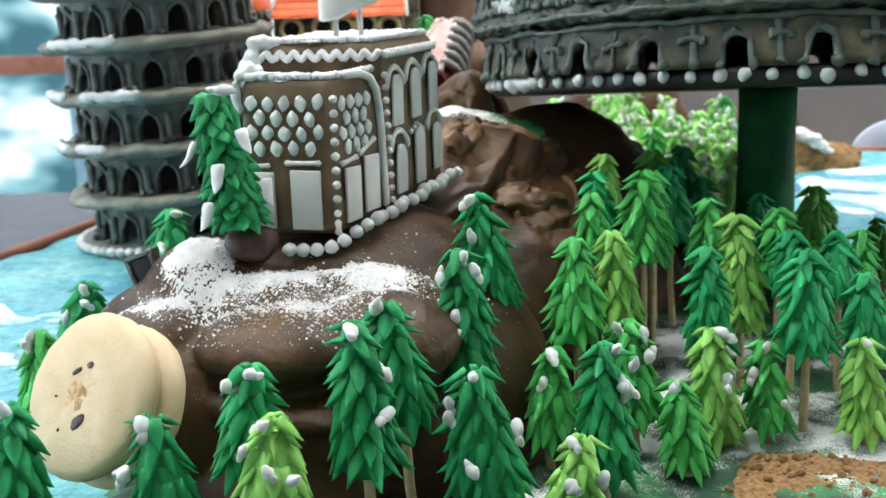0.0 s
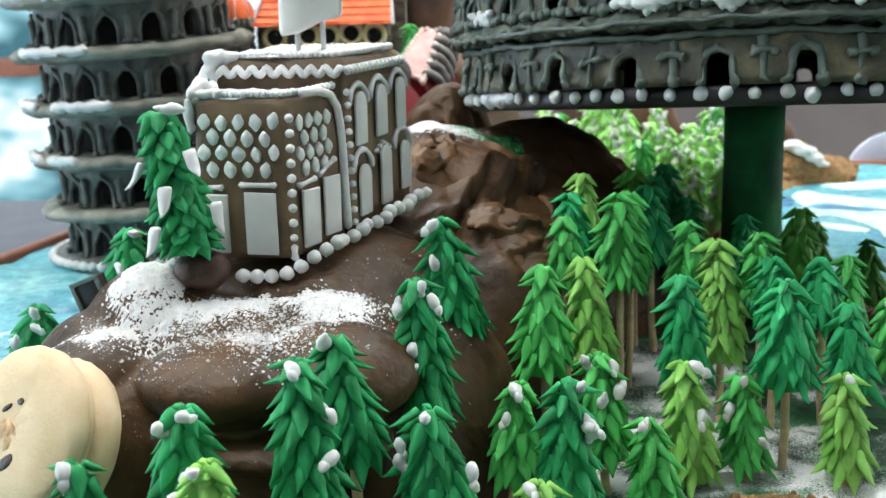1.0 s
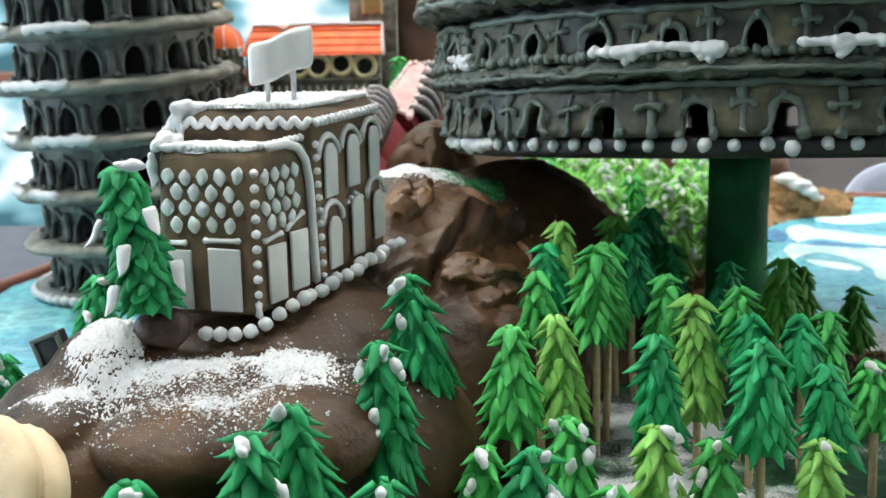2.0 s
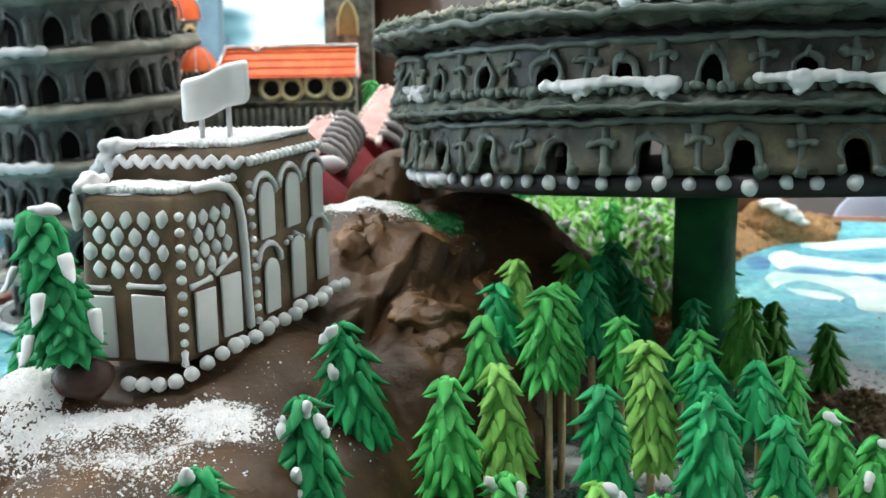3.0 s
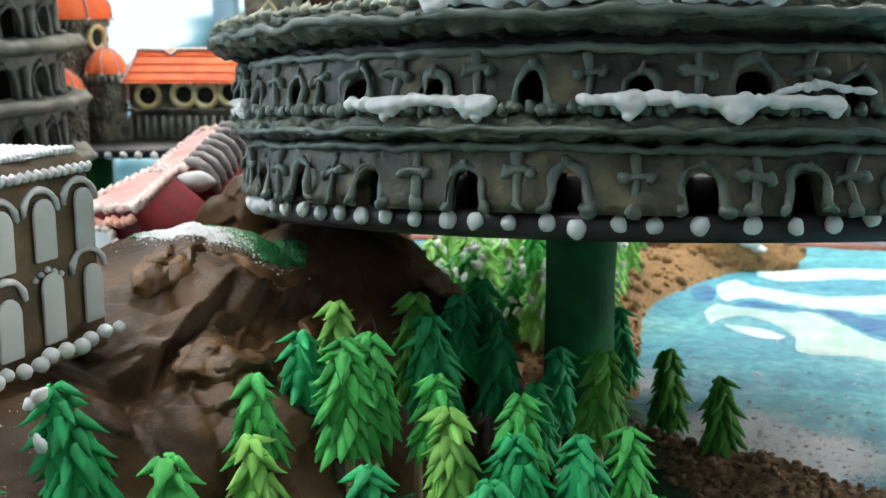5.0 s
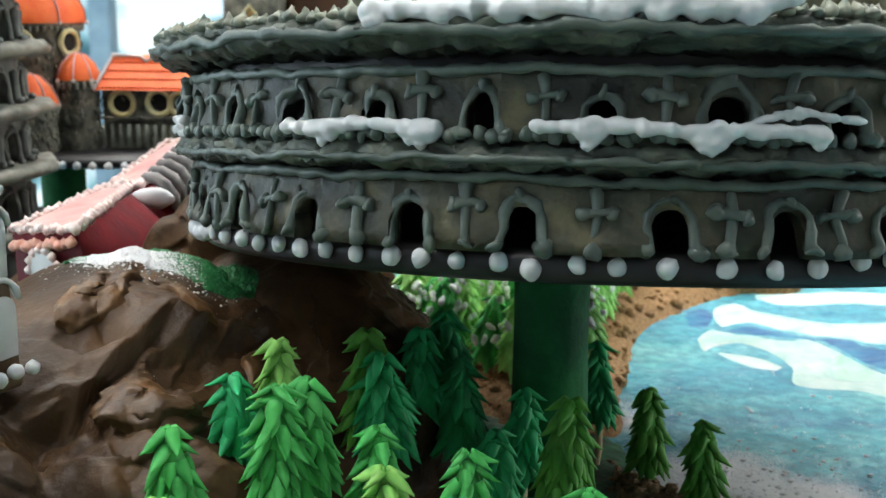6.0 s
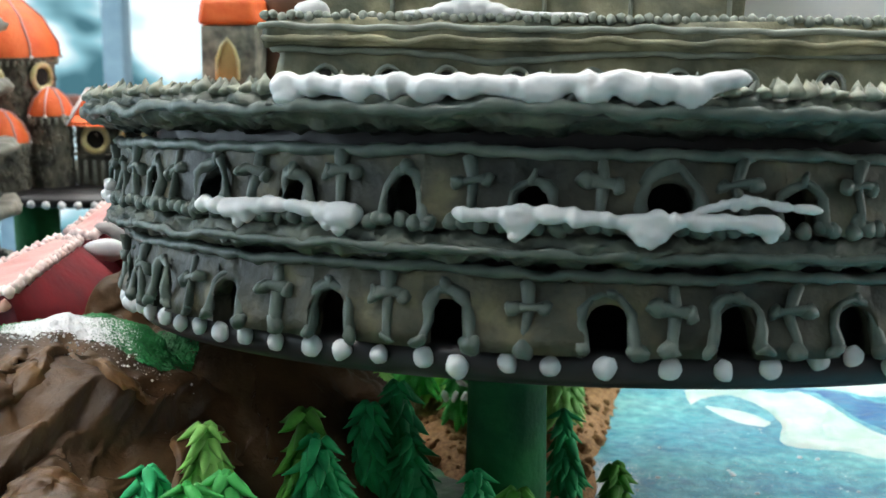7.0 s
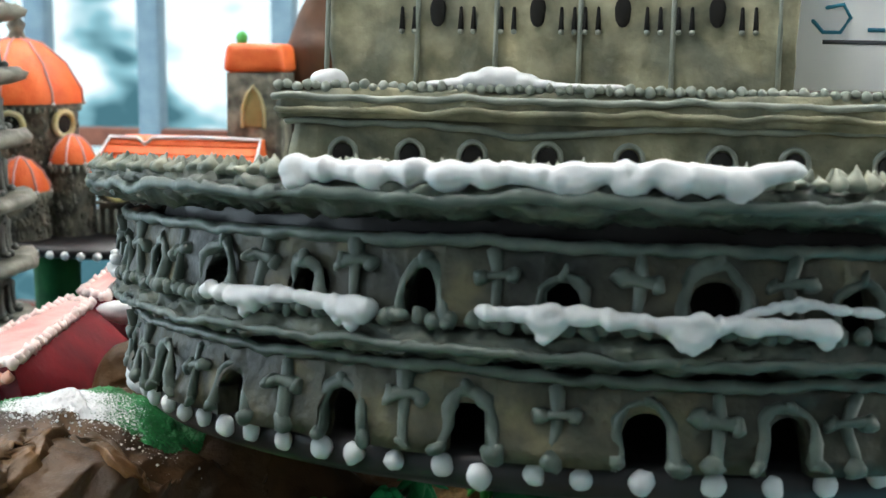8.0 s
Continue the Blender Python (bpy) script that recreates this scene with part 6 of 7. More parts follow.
part("lower_wall", wobble(bumpy(-0.092, 0.106, -0.100, 0.085, -0.003, 0.0125), 0.0012, 55), OLD, fort)
part("ledge", wobble(bumpy(-0.096, 0.110, -0.104, 0.089, 0.0122, 0.0203), 0.0014, 70), OLD, fort)
upper = bumpy(-0.088, 0.044, -0.0725, 0.060, 0.0200, 0.075)
upper.v = [(x, y - 0.074 * (x + 0.031) if y < 0 else y, z) for x, y, z in upper.v]
part("upper_wall", wobble(upper, 0.0008, 60), OLD, fort)
part("roof", block(-0.096, 0.049, -0.082, 0.064, 0.075, 0.080, 0.002), LEDGE, fort)
ARCHLET = mesh("arch_piping", wobble(tube([(-0.0042, 0, -0.001)] + [(-0.0042 * math.cos(math.pi * k / 8), 0, 0.0034 + 0.0042 * math.sin(math.pi * k / 8)) for k in range(9)] + [(0.0042, 0, -0.001)], 0.00095, 7), 0.0007, 250), FORT_TRIM)
# near-black plate on the solid wall, painting the shade of an arched opening
SLOT = mesh("window", panel(0.0064, 0.0068, 1.0, 0.0008), INNER_SHADE)
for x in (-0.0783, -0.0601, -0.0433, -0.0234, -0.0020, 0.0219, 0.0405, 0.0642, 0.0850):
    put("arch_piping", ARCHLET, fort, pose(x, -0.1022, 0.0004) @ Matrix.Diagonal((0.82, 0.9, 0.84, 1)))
    put("window", SLOT, fort, pose(x, -0.1020, 0.0002) @ Matrix.Diagonal((0.80, 1, 0.82, 1)), "dark plate painted as the shade in an arched opening")


FPEARL = [mesh("pearl", wobble(ball(0.0021, 0.0021, 0.0020, 9, 7), 0.0006, 420, s), FORT_TRIM) for s in (0, 2, 5)]


def straight_rope(x0, x1, y, z, rad, amp, seed, dip=0.0):
    pts = []
    for k in range(90):
        u = k / 89
        pts.append((x0 + (x1 - x0) * u, y - 0.0003 * math.sin(k), z + amp * noise.noise((k * 0.2, seed, 0)) - dip * math.exp(-((u - 0.33) / 0.12) ** 2)))
    return tube(pts, [rad * (1 + 0.25 * noise.noise((k * 0.4, seed, 2))) for k in range(90)], 7)


part("rope_piping", straight_rope(-0.094, 0.108, -0.1022, 0.0116, 0.0010, 0.0014, 3, 0.0026), FORT_TRIM, fort, "wavy grey-green icing rope")
part("rope_piping", straight_rope(-0.097, 0.111, -0.1055, 0.0178, 0.0010, 0.0012, 5), FORT_TRIM, fort, "wavy grey-green icing rope")
part("rope_piping", straight_rope(-0.096, 0.110, -0.1055, 0.0145, 0.0010, 0.0014, 8), OLD, fort, "wavy grey-green icing rope")
for k in range(82):
    put("pearl", FPEARL[k % 3], fort, pose(-0.096 + 0.0026 * k, -0.1035, 0.0210 + 0.0004 * math.sin(k * 2.3)) @ Matrix.Diagonal((0.72, 0.72, 0.72 + 0.1 * math.sin(k * 3), 1)))
for k in range(52):
    put("pearl", FPEARL[k % 3], fort, pose(-0.091 + 0.0026 * k, -0.0700 - 0.0001 * k, 0.0212) @ Matrix.Diagonal((0.75, 0.7, 0.7, 1)))
for x in (-0.090, -0.063, -0.040, -0.016, 0.010, 0.039):
    y = -0.0690 - 0.074 * (x + 0.092)
    part("rib", tube([(x, y - 0.0006, 0.021), (x + 0.0002, y - 0.0006, 0.05), (x, y - 0.0006, 0.074)], 0.0008, 6), FORT_TRIM, fort)
# near-black ovals and strips on the upper wall paint its openings' shade
OVAL = mesh("window", wobble(ball(0.0024, 0.0007, 0.0044, 10, 7), 0.0003, 300), INNER_SHADE)
TICK = mesh("slit", tube([(0, 0, 0), (0, 0, 0.0062)], [0.0009, 0.0005], 6), INNER_SHADE)
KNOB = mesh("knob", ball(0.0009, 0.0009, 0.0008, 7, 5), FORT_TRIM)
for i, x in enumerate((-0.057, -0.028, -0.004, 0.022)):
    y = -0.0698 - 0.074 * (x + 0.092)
    put("window", OVAL, fort, pose(x, y, 0.0452), "dark plate painted as the shade in an oval opening")
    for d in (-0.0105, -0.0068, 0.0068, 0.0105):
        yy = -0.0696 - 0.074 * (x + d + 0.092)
        put("slit", TICK, fort, pose(x + d, yy, 0.0402), "dark strip painted as the shade in a slit opening")
        put("knob", KNOB, fort, pose(x + d, yy - 0.0004, 0.0395))
for x, s in ((-0.089, 0.0035),):
    part("icing_snow", wobble(ball(s * 1.6, s, s, 12, 8), 0.0008, 200), ICING, fort, "dollop of white icing snow", Matrix.Translation((x + 0.006, -0.100, 0.006 if x < -0.1 else 0.0225)))
g = Geo()
for k in range(11):
    u = k / 10
    s = 0.0012 + 0.0030 * math.exp(-((u - 0.35) / 0.2) ** 2)
    g.join(ball(0.0045, 0.0035, s, 10, 7), Matrix.Translation((-0.053 + 0.046 * u, -0.1015, 0.0212 + s * 0.5)))
part("icing_snow", relax(remeshed(g, 0.0006, "snow"), 2), ICING, fort, "drift of white icing snow along the ledge")

card = thing("info_card", "white display card with blue script and a grey line of print", "card", COL @ pose(0.083, -0.052, 0.2105, -9))
part("sheet", block(-0.036, 0.050, 0.0, 0.0012, -0.009, 0.060, 0.0003), material("card_paper", (0.78, 0.80, 0.85), (0.84, 0.85, 0.88), 0.6, 40, 0.02, 300), card)
INK = material("blue_ink", (0.03, 0.22, 0.35), (0.05, 0.28, 0.40), 0.6, 80, 0.0)
part("mark", tube([(-0.030, -0.0004, 0.012), (-0.027, -0.0004, 0.0085), (-0.022, -0.0004, 0.0085), (-0.019, -0.0004, 0.013), (-0.021, -0.0004, 0.017), (-0.026, -0.0004, 0.016)], 0.0006, 6), INK, card, "blue drawn mark")
for x0, x1 in ((-0.014, -0.009), (-0.007, -0.003), (-0.001, 0.004), (0.006, 0.012)):
    part("mark", block(x0, x1, -0.0004, 0.0001, 0.0088, 0.0100, 0), INK, card)
part("print_bar", block(-0.027, 0.030, -0.0004, 0.0001, 0.0050, 0.0062, 0), CLOTH, card, "grey bar of fine print")

pillar = thing("green_pillar", "dark green fondant pillar that carries the arena's board", "pillar", Matrix.Translation((0.1584, 0.5975, 0)))
part("column", wobble(lathe([(0.0, -0.002), (0.0165, -0.001), (0.0150, 0.012), (0.0142, 0.04), (0.0138, 0.08), (0.0145, 0.1085), (0.0, 0.1090)], 40, 0.0008, 6), 0.0012, 45), PILLAR, pillar)

# ---- leaning round tower ----
tower = thing("leaning_tower", "leaning round grey icing tower with arcaded storeys", "gingerbread tower", pose(-0.180, 0.800, 0.0, 0, -3.2, 0))
TH = 0.0325
arcs = []
NB = 14
BALUSTER = mesh("column", wobble(tube([(0, 0, 0), (0, 0, 0.004), (0, 0, 0.011), (0, 0, 0.016)], [0.0030, 0.0022, 0.0020, 0.0028], 7), 0.0010, 200), TOWER)
HOOD = mesh("arch_piping", arch_pipe(0.0072, 0.010, 0.0180, 5), TOWER)
KNOT = mesh("knot", wobble(ball(0.0022, 0.0022, 0.0019, 7, 5), 0.0005, 300), TOWER)
for s in range(8):
    z = 0.006 + s * TH
    r = 0.0535 + 0.0012 * s
    ops = [(360 / NB * k - 180 + 7 * (s % 2), 6.6 + 0.5 * math.sin(k * 3 + s), z + 0.010, z + 0.0185) for k in range(NB)]
    part("storey", merged(arcade(NB, r, z, z + TH - 0.006, 0.005, ops, 4, 0.0012)), TOWER, tower, "arcaded storey wall")
    # liner that paints the shade behind this storey's arches
    part("hollow", lathe([(r - 0.012, z), (r - 0.012, z + TH - 0.004)], 40), INNER_SHADE, tower)
    part("gallery", wobble(wobble(lathe(fine([(r - 0.008, z + TH - 0.0085), (r + 0.010, z + TH - 0.0090), (r + 0.0165, z + TH - 0.0070), (r + 0.0178, z + TH - 0.0042), (r + 0.0150, z + TH - 0.0012), (r - 0.008, z + TH)], 0.003), 150, 0.0013, s), 0.0016, 70, s), 0.0008, 260, s), GALLERY, tower, "thick projecting gallery ledge")
    for k in range(NB):
        put("arch_piping", HOOD, tower, ring_pose(ops[k][0], r + 0.0006, z))
        put("column", BALUSTER, tower, ring_pose(ops[k][0] + 360 / NB / 2, r + 0.0020, z))
        put("knot", KNOT, tower, ring_pose(ops[k][0] + 360 / NB / 2 + 2.5, r + 0.0055, z + 0.0012))
        put("knot", KNOT, tower, ring_pose(ops[k][0] + 360 / NB / 2 - 2.5, r + 0.0055, z + 0.0012))
part("floor", lathe([(0.050, 0.006), (0.066, 0.006), (0.068, 0.003), (0.068, -0.003)], 64), TOWER, tower)
for k in range(60):
    bead(tower, on_ring(k * 6, 0.0685, 0.0035), 0.0032, "white icing bead")
for s, a0, a1 in ((4, -78, -38), (3, -48, -8), (2, -80, -45), (1, -78, -50), (5, -75, -50), (6, -20, 20), (2, -30, 0), (4, -25, 5), (1, -40, -22)):
    z, r = 0.006 + (s + 1) * TH - 0.003, 0.0535 + 0.0012 * s + 0.0165
    g = tube([on_ring(a0 + (a1 - a0) * k / 12, r, z + 0.0012 + 0.0006 * math.sin(k * 2 + s)) for k in range(13)], [0.0030 * (1 + 0.35 * noise.noise((k * 0.8, s, 0))) for k in range(13)], 9)
    part("icing_snow", wobble(g, 0.0008, 160, s), ICING, tower, "white icing snow on the gallery")

# ---- orange-roofed castle behind ----
castle = thing("orange_castle", "grey icing castle with orange roofs and yellow ring windows", "gingerbread castle", Matrix.Translation((-0.12, 0.99, 0.0)))
CB = 0.090
part("board", lathe([(0, CB + 0.006), (0.100, CB + 0.006), (0.1015, CB + 0.003), (0.100, CB), (0, CB)], 80), BOARD, castle)
for k in range(64):
    bead(castle, on_ring(k * 5.625, 0.1015, CB + 0.002), 0.0027, "small white icing bead")
part("wing", wobble(block(-0.012, 0.088, -0.045, 0.03, CB + 0.006, 0.1365, 0.001), 0.0012, 60), CASTLE, castle)
for k in range(18):
    x = -0.011 + 0.0058 * k
    part("rib", tube([(x, -0.0465, CB + 0.008), (x, -0.0470, CB + 0.022)], [0.0016, 0.0012], 6), FORT_TRIM, castle)
part("rope_piping", straight_rope(-0.013, 0.089, -0.0465, 0.1165, 0.0013, 0.001, 3), CASTLE, castle)
g = Geo()
g.add([(-0.015, -0.052, 0.135), (0.091, -0.052, 0.135), (0.089, -0.030, 0.156), (-0.008, -0.030, 0.156), (0.091, 0.03, 0.135), (-0.015, 0.03, 0.135), (0.089, 0.0, 0.156), (-0.008, 0.0, 0.156)], [(0, 1, 2, 3), (4, 5, 7, 6), (1, 4, 6, 2), (5, 0, 3, 7), (3, 2, 6, 7), (0, 5, 4, 1)])
roof = part("roof", g, ORANGE, castle, "orange icing roof", smooth=False)
for k in range(40):
    u = k / 39
    for r2 in range(4):
        t = (r2 + 0.5) / 4
        x = (-0.015 + 0.106 * u) * (1 - t) + (-0.008 + 0.097 * u) * t
        put("tile", TICK, roof, pose(x, -0.0524 + 0.022 * t - 0.0003, 0.1335 + 0.021 * t, -46))
TILE = mesh("tile", ball(0.0016, 0.0022, 0.0006, 6, 4), ORANGE)
for ob in roof.children:
    ob.data = TILE
part("ridge_snow", tube([(-0.015, -0.0525, 0.136), (-0.011, -0.042, 0.147), (-0.008, -0.031, 0.157), (0.010, -0.031, 0.1565), (0.016, -0.034, 0.153), (0.020, -0.031, 0.157), (0.05, -0.031, 0.1575), (0.09, -0.031, 0.157), (0.0905, -0.042, 0.146), (0.0915, -0.0525, 0.135)], 0.0013, 7), ICING, castle, "white icing edging")
RING = mesh("window_ring", tube([(0.0078 * math.cos(6.283 * k / 20), 0, 0.0078 * math.sin(6.283 * k / 20)) for k in range(20)], 0.0020, 8, True), YELLOW)
# near-black disc that paints the shade within a ring window
HOLE = mesh("window", ball(0.0066, 0.001, 0.0066, 14, 8), INNER_SHADE)
for k, (x, z) in enumerate(((0.002, 0.1262), (0.027, 0.1270), (0.042, 0.1265), (0.0595, 0.1282), (0.0770, 0.1262))):
    put("window_ring", RING, castle, pose(x, -0.0468, z, 0, 20 * k), "yellow icing ring")
    put("window", HOLE, castle, pose(x, -0.0458, z))


def turret(x, y, r, z0, z1, dome_h, windows, label):
    part("turret", wobble(lathe([(r, z0), (r * 0.98, z1 - 0.004), (r * 1.06, z1 - 0.002), (r * 1.06, z1), (0, z1)], 36, 0.0008, x * 90), 0.0008, 80), CASTLE, castle, "grey icing turret", Matrix.Translation((x, y, 0)))
    part("dome", lathe([(r * 1.10, z1), (r * 1.08, z1 + dome_h * 0.2), (r * 0.82, z1 + dome_h * 0.6), (r * 0.42, z1 + dome_h * 0.9), (0, z1 + dome_h)], 28, 0.0004), ORANGE, castle, label, Matrix.Translation((x, y, 0)))
    for k in range(8):
        a = k * 45 + 10
        line = [on_ring(a, q * r, z1 + dome_h * w) for q, w in ((1.11, 0.02), (1.09, 0.2), (0.84, 0.6), (0.44, 0.9), (0.05, 1.0))]
        part("dome_rib", tube([Vector((x, y, 0)) + p for p in line], 0.0007, 6), PINK, castle)
        bead(castle, Vector((x, y, 0)) + on_ring(a, r * 1.12, z1), 0.0014)
    for a, z in windows:
        put("window_ring", RING, castle, Matrix.Translation((x, y, 0)) @ ring_pose(a, r + 0.0008, z), "yellow icing ring")
        put("window", HOLE, castle, Matrix.Translation((x, y, 0)) @ ring_pose(a, r + 0.0002, z))


turret(-0.066, -0.034, 0.036, CB + 0.006, 0.1780, 0.041, [(16, 0.1655), (70, 0.1655), (-44, 0.1655)], "large orange icing dome")
turret(-0.0275, -0.0455, 0.0135, CB + 0.006, 0.1415, 0.0175, [], "small orange icing dome")
turret(-0.0510, -0.068, 0.0160, CB + 0.006, 0.1260, 0.0205, [], "small orange icing dome")
part("finial", lathe([(0.006, 0.217), (0.004, 0.222), (0.006, 0.226), (0.003, 0.230), (0.005, 0.234), (0, 0.240)], 14), CASTLE, castle, "", Matrix.Translation((-0.066, -0.034, 0)))
part("belfry", wobble(block(0.064, 0.100, -0.016, 0.020, CB + 0.006, 0.1985, 0.001), 0.001, 60), CASTLE, castle, "square grey icing belfry")
g = block(0.0615, 0.1025, -0.0185, 0.0225, 0.1985, 0.2165, 0.0055, 4)
g.v = [(0.082 + (x - 0.082) * (1 - 7.0 * (z - 0.1985)), 0.002 + (y - 0.002) * (1 - 7.0 * (z - 0.1985)), z) for x, y, z in g.v]
part("belfry_roof", wobble(g, 0.0008, 60), ORANGE, castle, "orange icing belfry roof")
part("finial", wobble(ball(0.004, 0.003, 0.005, 8, 6), 0.001, 200), GREENS["mid"], castle, "green icing finial", Matrix.Translation((0.070, 0.0, 0.2190)))
part("belfry_window", panel(0.013, 0.024, 1.3, 0.001), material("ochre_icing", (0.30, 0.20, 0.07), (0.42, 0.30, 0.12), 0.5, 90, 0.2, 400), castle, "ochre pointed window", pose(0.082, -0.0168, 0.164))
part("belfry_window_frame", tube([(-0.0072, 0, 0), (-0.0070, 0, 0.012), (-0.004, 0, 0.021), (0, 0, 0.026), (0.004, 0, 0.021), (0.0070, 0, 0.012), (0.0072, 0, 0)], 0.0012, 6), YELLOW, castle, "yellow icing frame", pose(0.082, -0.018, 0.164))
crust = Geo()
cr = random.Random(12)
for x0, y0, r0, z0, z1, n in ((-0.066, -0.034, 0.036, CB + 0.008, 0.176, 420), (-0.0275, -0.0455, 0.0135, CB + 0.008, 0.140, 170), (-0.0510, -0.068, 0.0160, CB + 0.008, 0.125, 170)):
    for _ in range(n):
        q = cr.uniform(0.0006, 0.0015)
        crust.join(ball(q, q, q * cr.uniform(0.8, 2.4), 6, 4), Matrix.Translation(Vector((x0, y0, 0)) + on_ring(cr.uniform(-100, 100), r0 + 0.0002, cr.uniform(z0, z1))))
for _ in range(420):
    q = cr.uniform(0.0005, 0.0012)
    crust.join(ball(q, q, q * cr.uniform(0.8, 1.6), 6, 4), Matrix.Translation((cr.uniform(-0.012, 0.088), -0.0456, cr.uniform(0.116, 0.136))))
tagged(part("crust", wobble(crust, 0.0005, 300), CASTLE, castle, "crumbly grey icing crust"), kind="stuff")
for x, y, r, z in ((-0.066, -0.034, 0.036, 0.176), (-0.0275, -0.0455, 0.0135, 0.1395), (-0.0510, -0.068, 0.0160, 0.1242)):
    for k in range(int(r * 1500)):
        part("merlon", wobble(tube([(0, 0, -0.003), (0, 0, 0.0005)], [0.0009, 0.0013], 6), 0.0003, 300, k), FORT_TRIM, castle, "", Matrix.Translation(Vector((x, y, z)) + on_ring(k * 360 / int(r * 1500), r + 0.0010, 0)))
foot2 = thing("green_pillar", "green fondant pillar that carries the castle's board", "pillar", Matrix.Translation((-0.165, 0.955, 0)))
part("column", wobble(lathe([(0, -0.002), (0.016, 0), (0.0145, 0.04), (0.0145, CB + 0.0005), (0, CB + 0.001)], 32), 0.0008, 60), PILLAR, foot2)
foot3 = thing("green_pillar", "green fondant pillar that carries the castle's board", "pillar", Matrix.Translation((-0.08, 1.01, 0)))
part("column", wobble(lathe([(0, -0.002), (0.016, 0), (0.0145, 0.04), (0.0145, CB + 0.0005), (0, CB + 0.001)], 32), 0.0008, 60), PILLAR, foot3)


# ---- red cottages on the hill ----
def skin_quad(a, b, c, d, nu, nv, bulge, seed):
    """A hand-smoothed four-cornered sheet from a-b at its foot to d-c at its head, swelling outwards."""
    a, b, c, d = (Vector(p) for p in (a, b, c, d))
    out = (b - a).cross(d - a).normalized()
    g = Geo()
    for i in range(nu + 1):
        for j in range(nv + 1):
            u, v = i / nu, j / nv
            p = a.lerp(b, u).lerp(d.lerp(c, u), v)
            p = p + out * (bulge * math.sin(math.pi * (0.1 + 0.8 * v)) * math.sin(math.pi * u) ** 0.5 + 0.0006 * noise.noise((p.x * 120 + seed, p.y * 120, p.z * 120)))
            g.v.append(tuple(p))
    for i in range(nu):
        for j in range(nv):
            k = i * (nv + 1) + j
            g.f.append((k, k + nv + 1, k + nv + 2, k + 1))
    return g


SHELL = [mesh("shell", wobble(ball(0.0020, 0.0018, 0.0018, 9, 6, tip=0.35), 0.0005, 420, k), material(n, a, b, 0.45, 120, 0.15, 400)) for k, (n, a, b) in enumerate((("pink_white_piping", (0.70, 0.50, 0.46), (0.80, 0.68, 0.64)), ("salmon_piping", (0.66, 0.30, 0.22), (0.76, 0.44, 0.34))))]


def shells(parent, a, b, kind=0, size=1.0):
    a, b = Vector(a), Vector(b)
    n = max(2, round((b - a).length / (0.0030 * size)))
    for k in range(n + 1):
        p = a.lerp(b, k / n) + Vector((0, 0, 0.0007 * math.sin(k * 2.1)))
        put("shell", SHELL[kind], parent, Matrix.Translation(p) @ Matrix.Rotation(k * 1.3, 4, "Z") @ Matrix.Rotation(0.5 * math.sin(k * 1.7), 4, "X") @ Matrix.Diagonal((size, size, size, 1)))


def cottage(corners, base, foot_z, label, ribs):
    """Low cottage: corners are the roof panel's (outer front, ridge front, ridge back, outer back), base the ridge side's foot (front, back)."""
    c = thing("red_cottage", label, "gingerbread cottage", group="red cottages")
    l0, r0, r1, l1 = (Vector(p) for p in corners)
    b0, b1 = (Vector(p) for p in base)
    k0, k1 = Vector((l0.x + 0.002, l0.y, foot_z)), Vector((l1.x + 0.002, l1.y, foot_z))
    body = skin_quad(b0, b1, r1, r0, 16, 12, 0.0045, 1)
    body.join(skin_quad(k0, b0, r0, l0, 12, 8, 0.0008, 2)).join(skin_quad(b1, k1, l1, r1, 6, 6, 0.0008, 3)).join(skin_quad(k1, k0, l0, l1, 8, 6, 0.0008, 4))
    part("wall", body, RED, c)
    up = (r0 - l0).cross(l1 - l0).normalized()
    up = up if up.z > 0 else -up
    g = skin_quad(l0, r0, r1, l1, 12, 14, 0.0010, 5)
    n = len(g.v)
    g.v += [tuple(Vector(p) - up * 0.003) for p in g.v]
    g.f += [tuple(reversed([i + n for i in f])) for f in list(g.f)]
    rf = part("roof", g, PINK, c, "pale pink icing roof panel")
    rf.location = up * 0.0012
    shells(rf, l0, l1), shells(rf, l0, r0), shells(rf, l1, r1), shells(rf, r0, r1, 0, 1.25)
    for k in range(ribs):
        u = (k + 0.5) / ribs
        p, q = r0.lerp(r1, u), b0.lerp(b1, u)
        side = Vector((q.x - p.x, q.y - p.y, 0)).normalized()
        line = [p + Vector((0, 0, 0.002)), p + side * 0.005 + Vector((0, 0, 0.0018)), p + side * 0.010 + Vector((0, 0, -0.0015)), p + side * 0.0138 + Vector((0, 0, -0.007)), p + side * 0.0150 + Vector((0, 0, -0.013))]
        part("rib", wobble(tube(line, [0.0026, 0.0030, 0.0031, 0.0030, 0.0022], 10), 0.0007, 200, k * 3.3), RIB, rf, "fat grey icing rib")
    return c


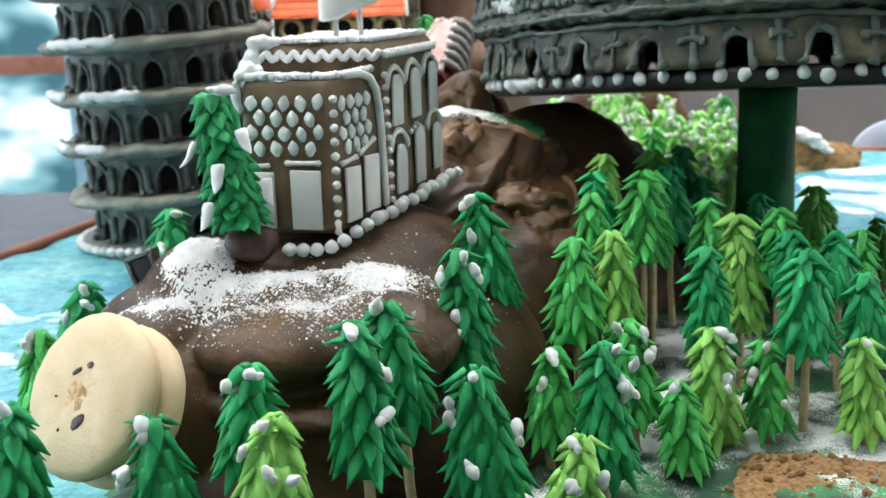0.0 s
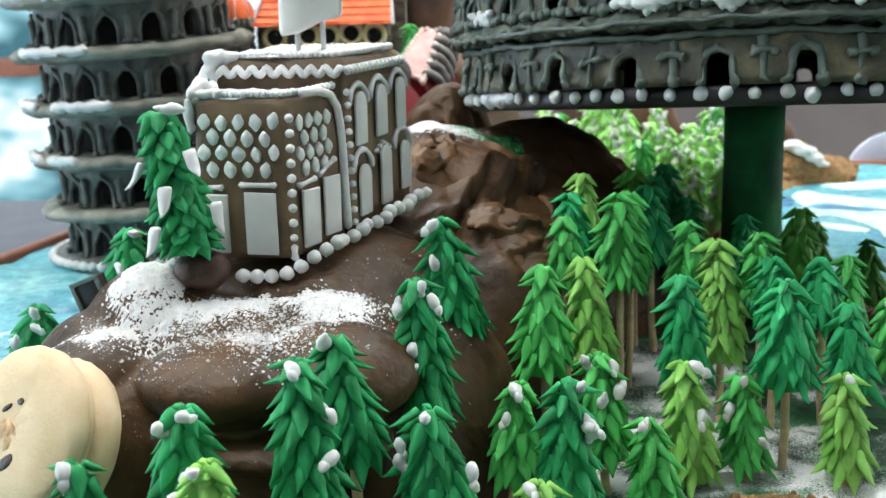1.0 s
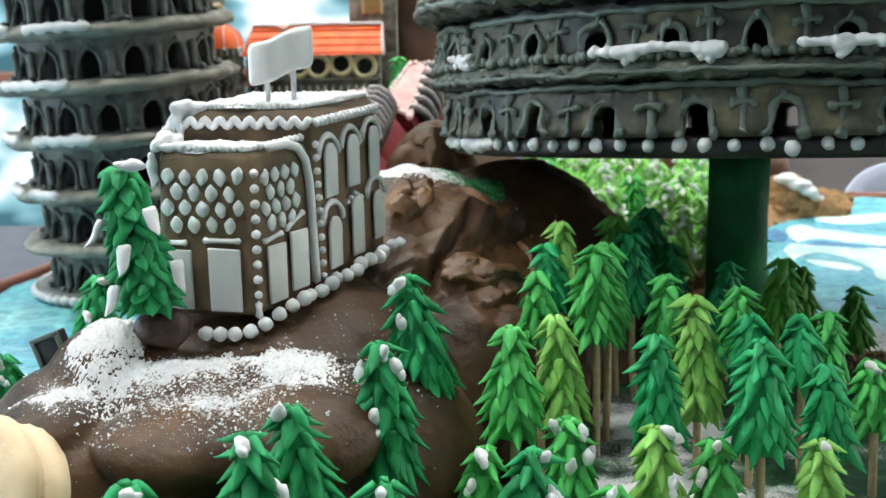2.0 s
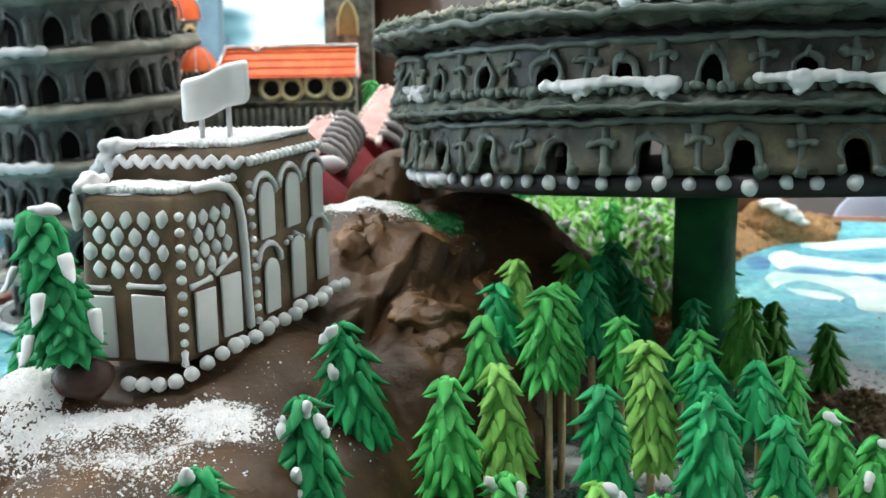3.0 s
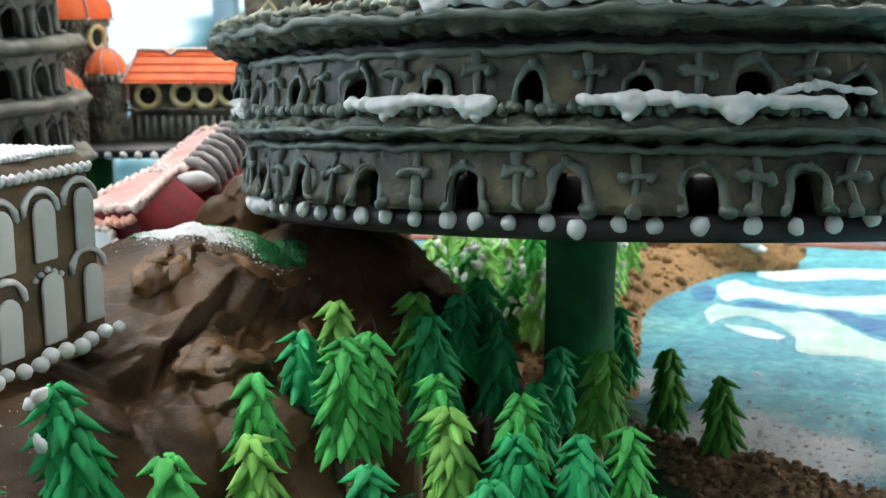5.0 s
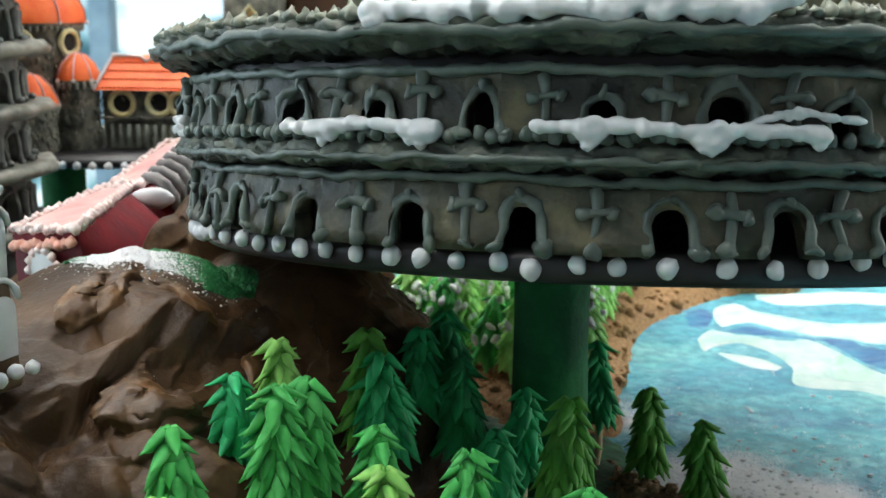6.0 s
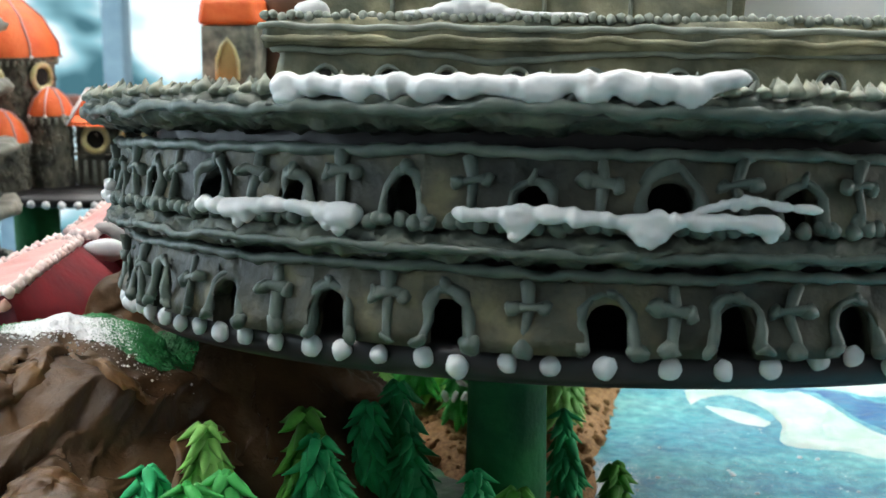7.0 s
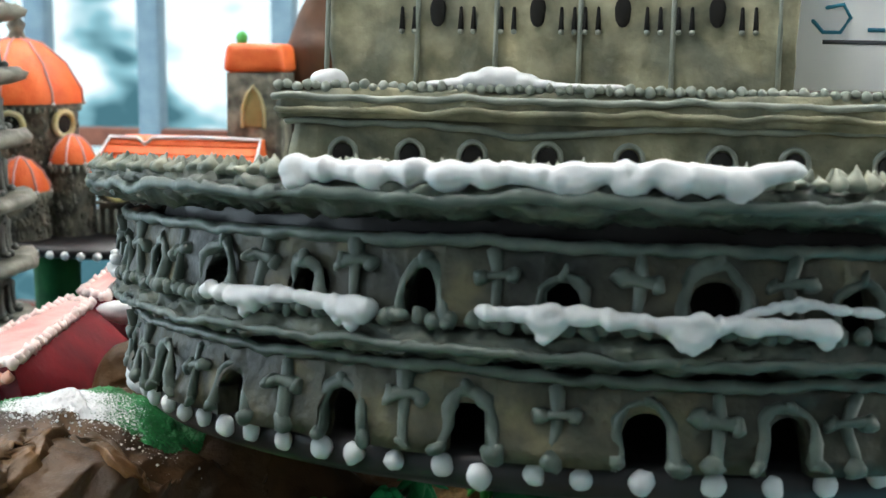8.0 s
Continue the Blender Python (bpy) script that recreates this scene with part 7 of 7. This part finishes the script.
near = cottage([(-0.0605, 0.631, 0.1015), (-0.0255, 0.609, 0.1065), (-0.0345, 0.700, 0.1080), (-0.0500, 0.712, 0.1065)], [(-0.0165, 0.611, 0.068), (0.0120, 0.692, 0.070)], 0.066, "dark red fondant cottage with a pale pink piped roof", 0)
part("window", panel(0.015, 0.011, 0.8, 0.0012), PANEL, near, "pale grey icing window", Matrix.Translation((-0.0425, 0.6175, 0.0855)) @ Matrix.Rotation(radians(-32), 4, "Z"))
shells(near, (-0.0585, 0.6275, 0.0965), (-0.0275, 0.6085, 0.1020), 1, 1.2)
for k in range(8):
    t = math.pi * k / 7
    u = -0.0095 * math.cos(t)
    put("shell", SHELL[0], near, Matrix.Translation((-0.0425 + u * 0.848, 0.6165 - u * 0.53, 0.0880 + 0.0095 * math.sin(t))))
middle = cottage([(-0.0540, 0.735, 0.105), (-0.0330, 0.715, 0.1075), (-0.0260, 0.775, 0.122), (-0.0410, 0.785, 0.119)], [(-0.0100, 0.715, 0.080), (0.0020, 0.785, 0.085)], 0.075, "dark red fondant cottage with fat grey ribs on roof", 7)
part("icing_snow", wobble(ball(0.0105, 0.0050, 0.0052, 14, 9), 0.0010, 150), ICING, middle, "smear of white icing snow", Matrix.Translation((-0.0270, 0.7120, 0.1030)))
cottage([(-0.0200, 0.800, 0.114), (-0.0040, 0.785, 0.1045), (0.0075, 0.840, 0.133), (-0.0050, 0.845, 0.133)], [(0.0080, 0.792, 0.080), (0.0220, 0.850, 0.085)], 0.075, "small red fondant cottage with white icing on roof", 6)
tree((-0.013, 0.862, 0.118), (0.0, 0.018, 0.0065), "mid", 0, "icing fir trees", ground=0.090, seed=77)

# pale plate beyond the board
plate = thing("white_plate", "plain white plate standing on edge beyond the board", "plate", pose(0.425, 1.14, -0.078))
pg = lathe([(0, 0.002), (0.030, 0.002), (0.046, 0.005), (0.047, 0.003), (0.030, 0.0), (0, 0.0)], 48)
part("dish", pg, material("pale_lilac_glaze", (0.52, 0.56, 0.70), (0.60, 0.64, 0.76), 0.4, 30, 0.02, 200), plate, "", pose(0, 0.0, 0.0465, 80, 0, 0))
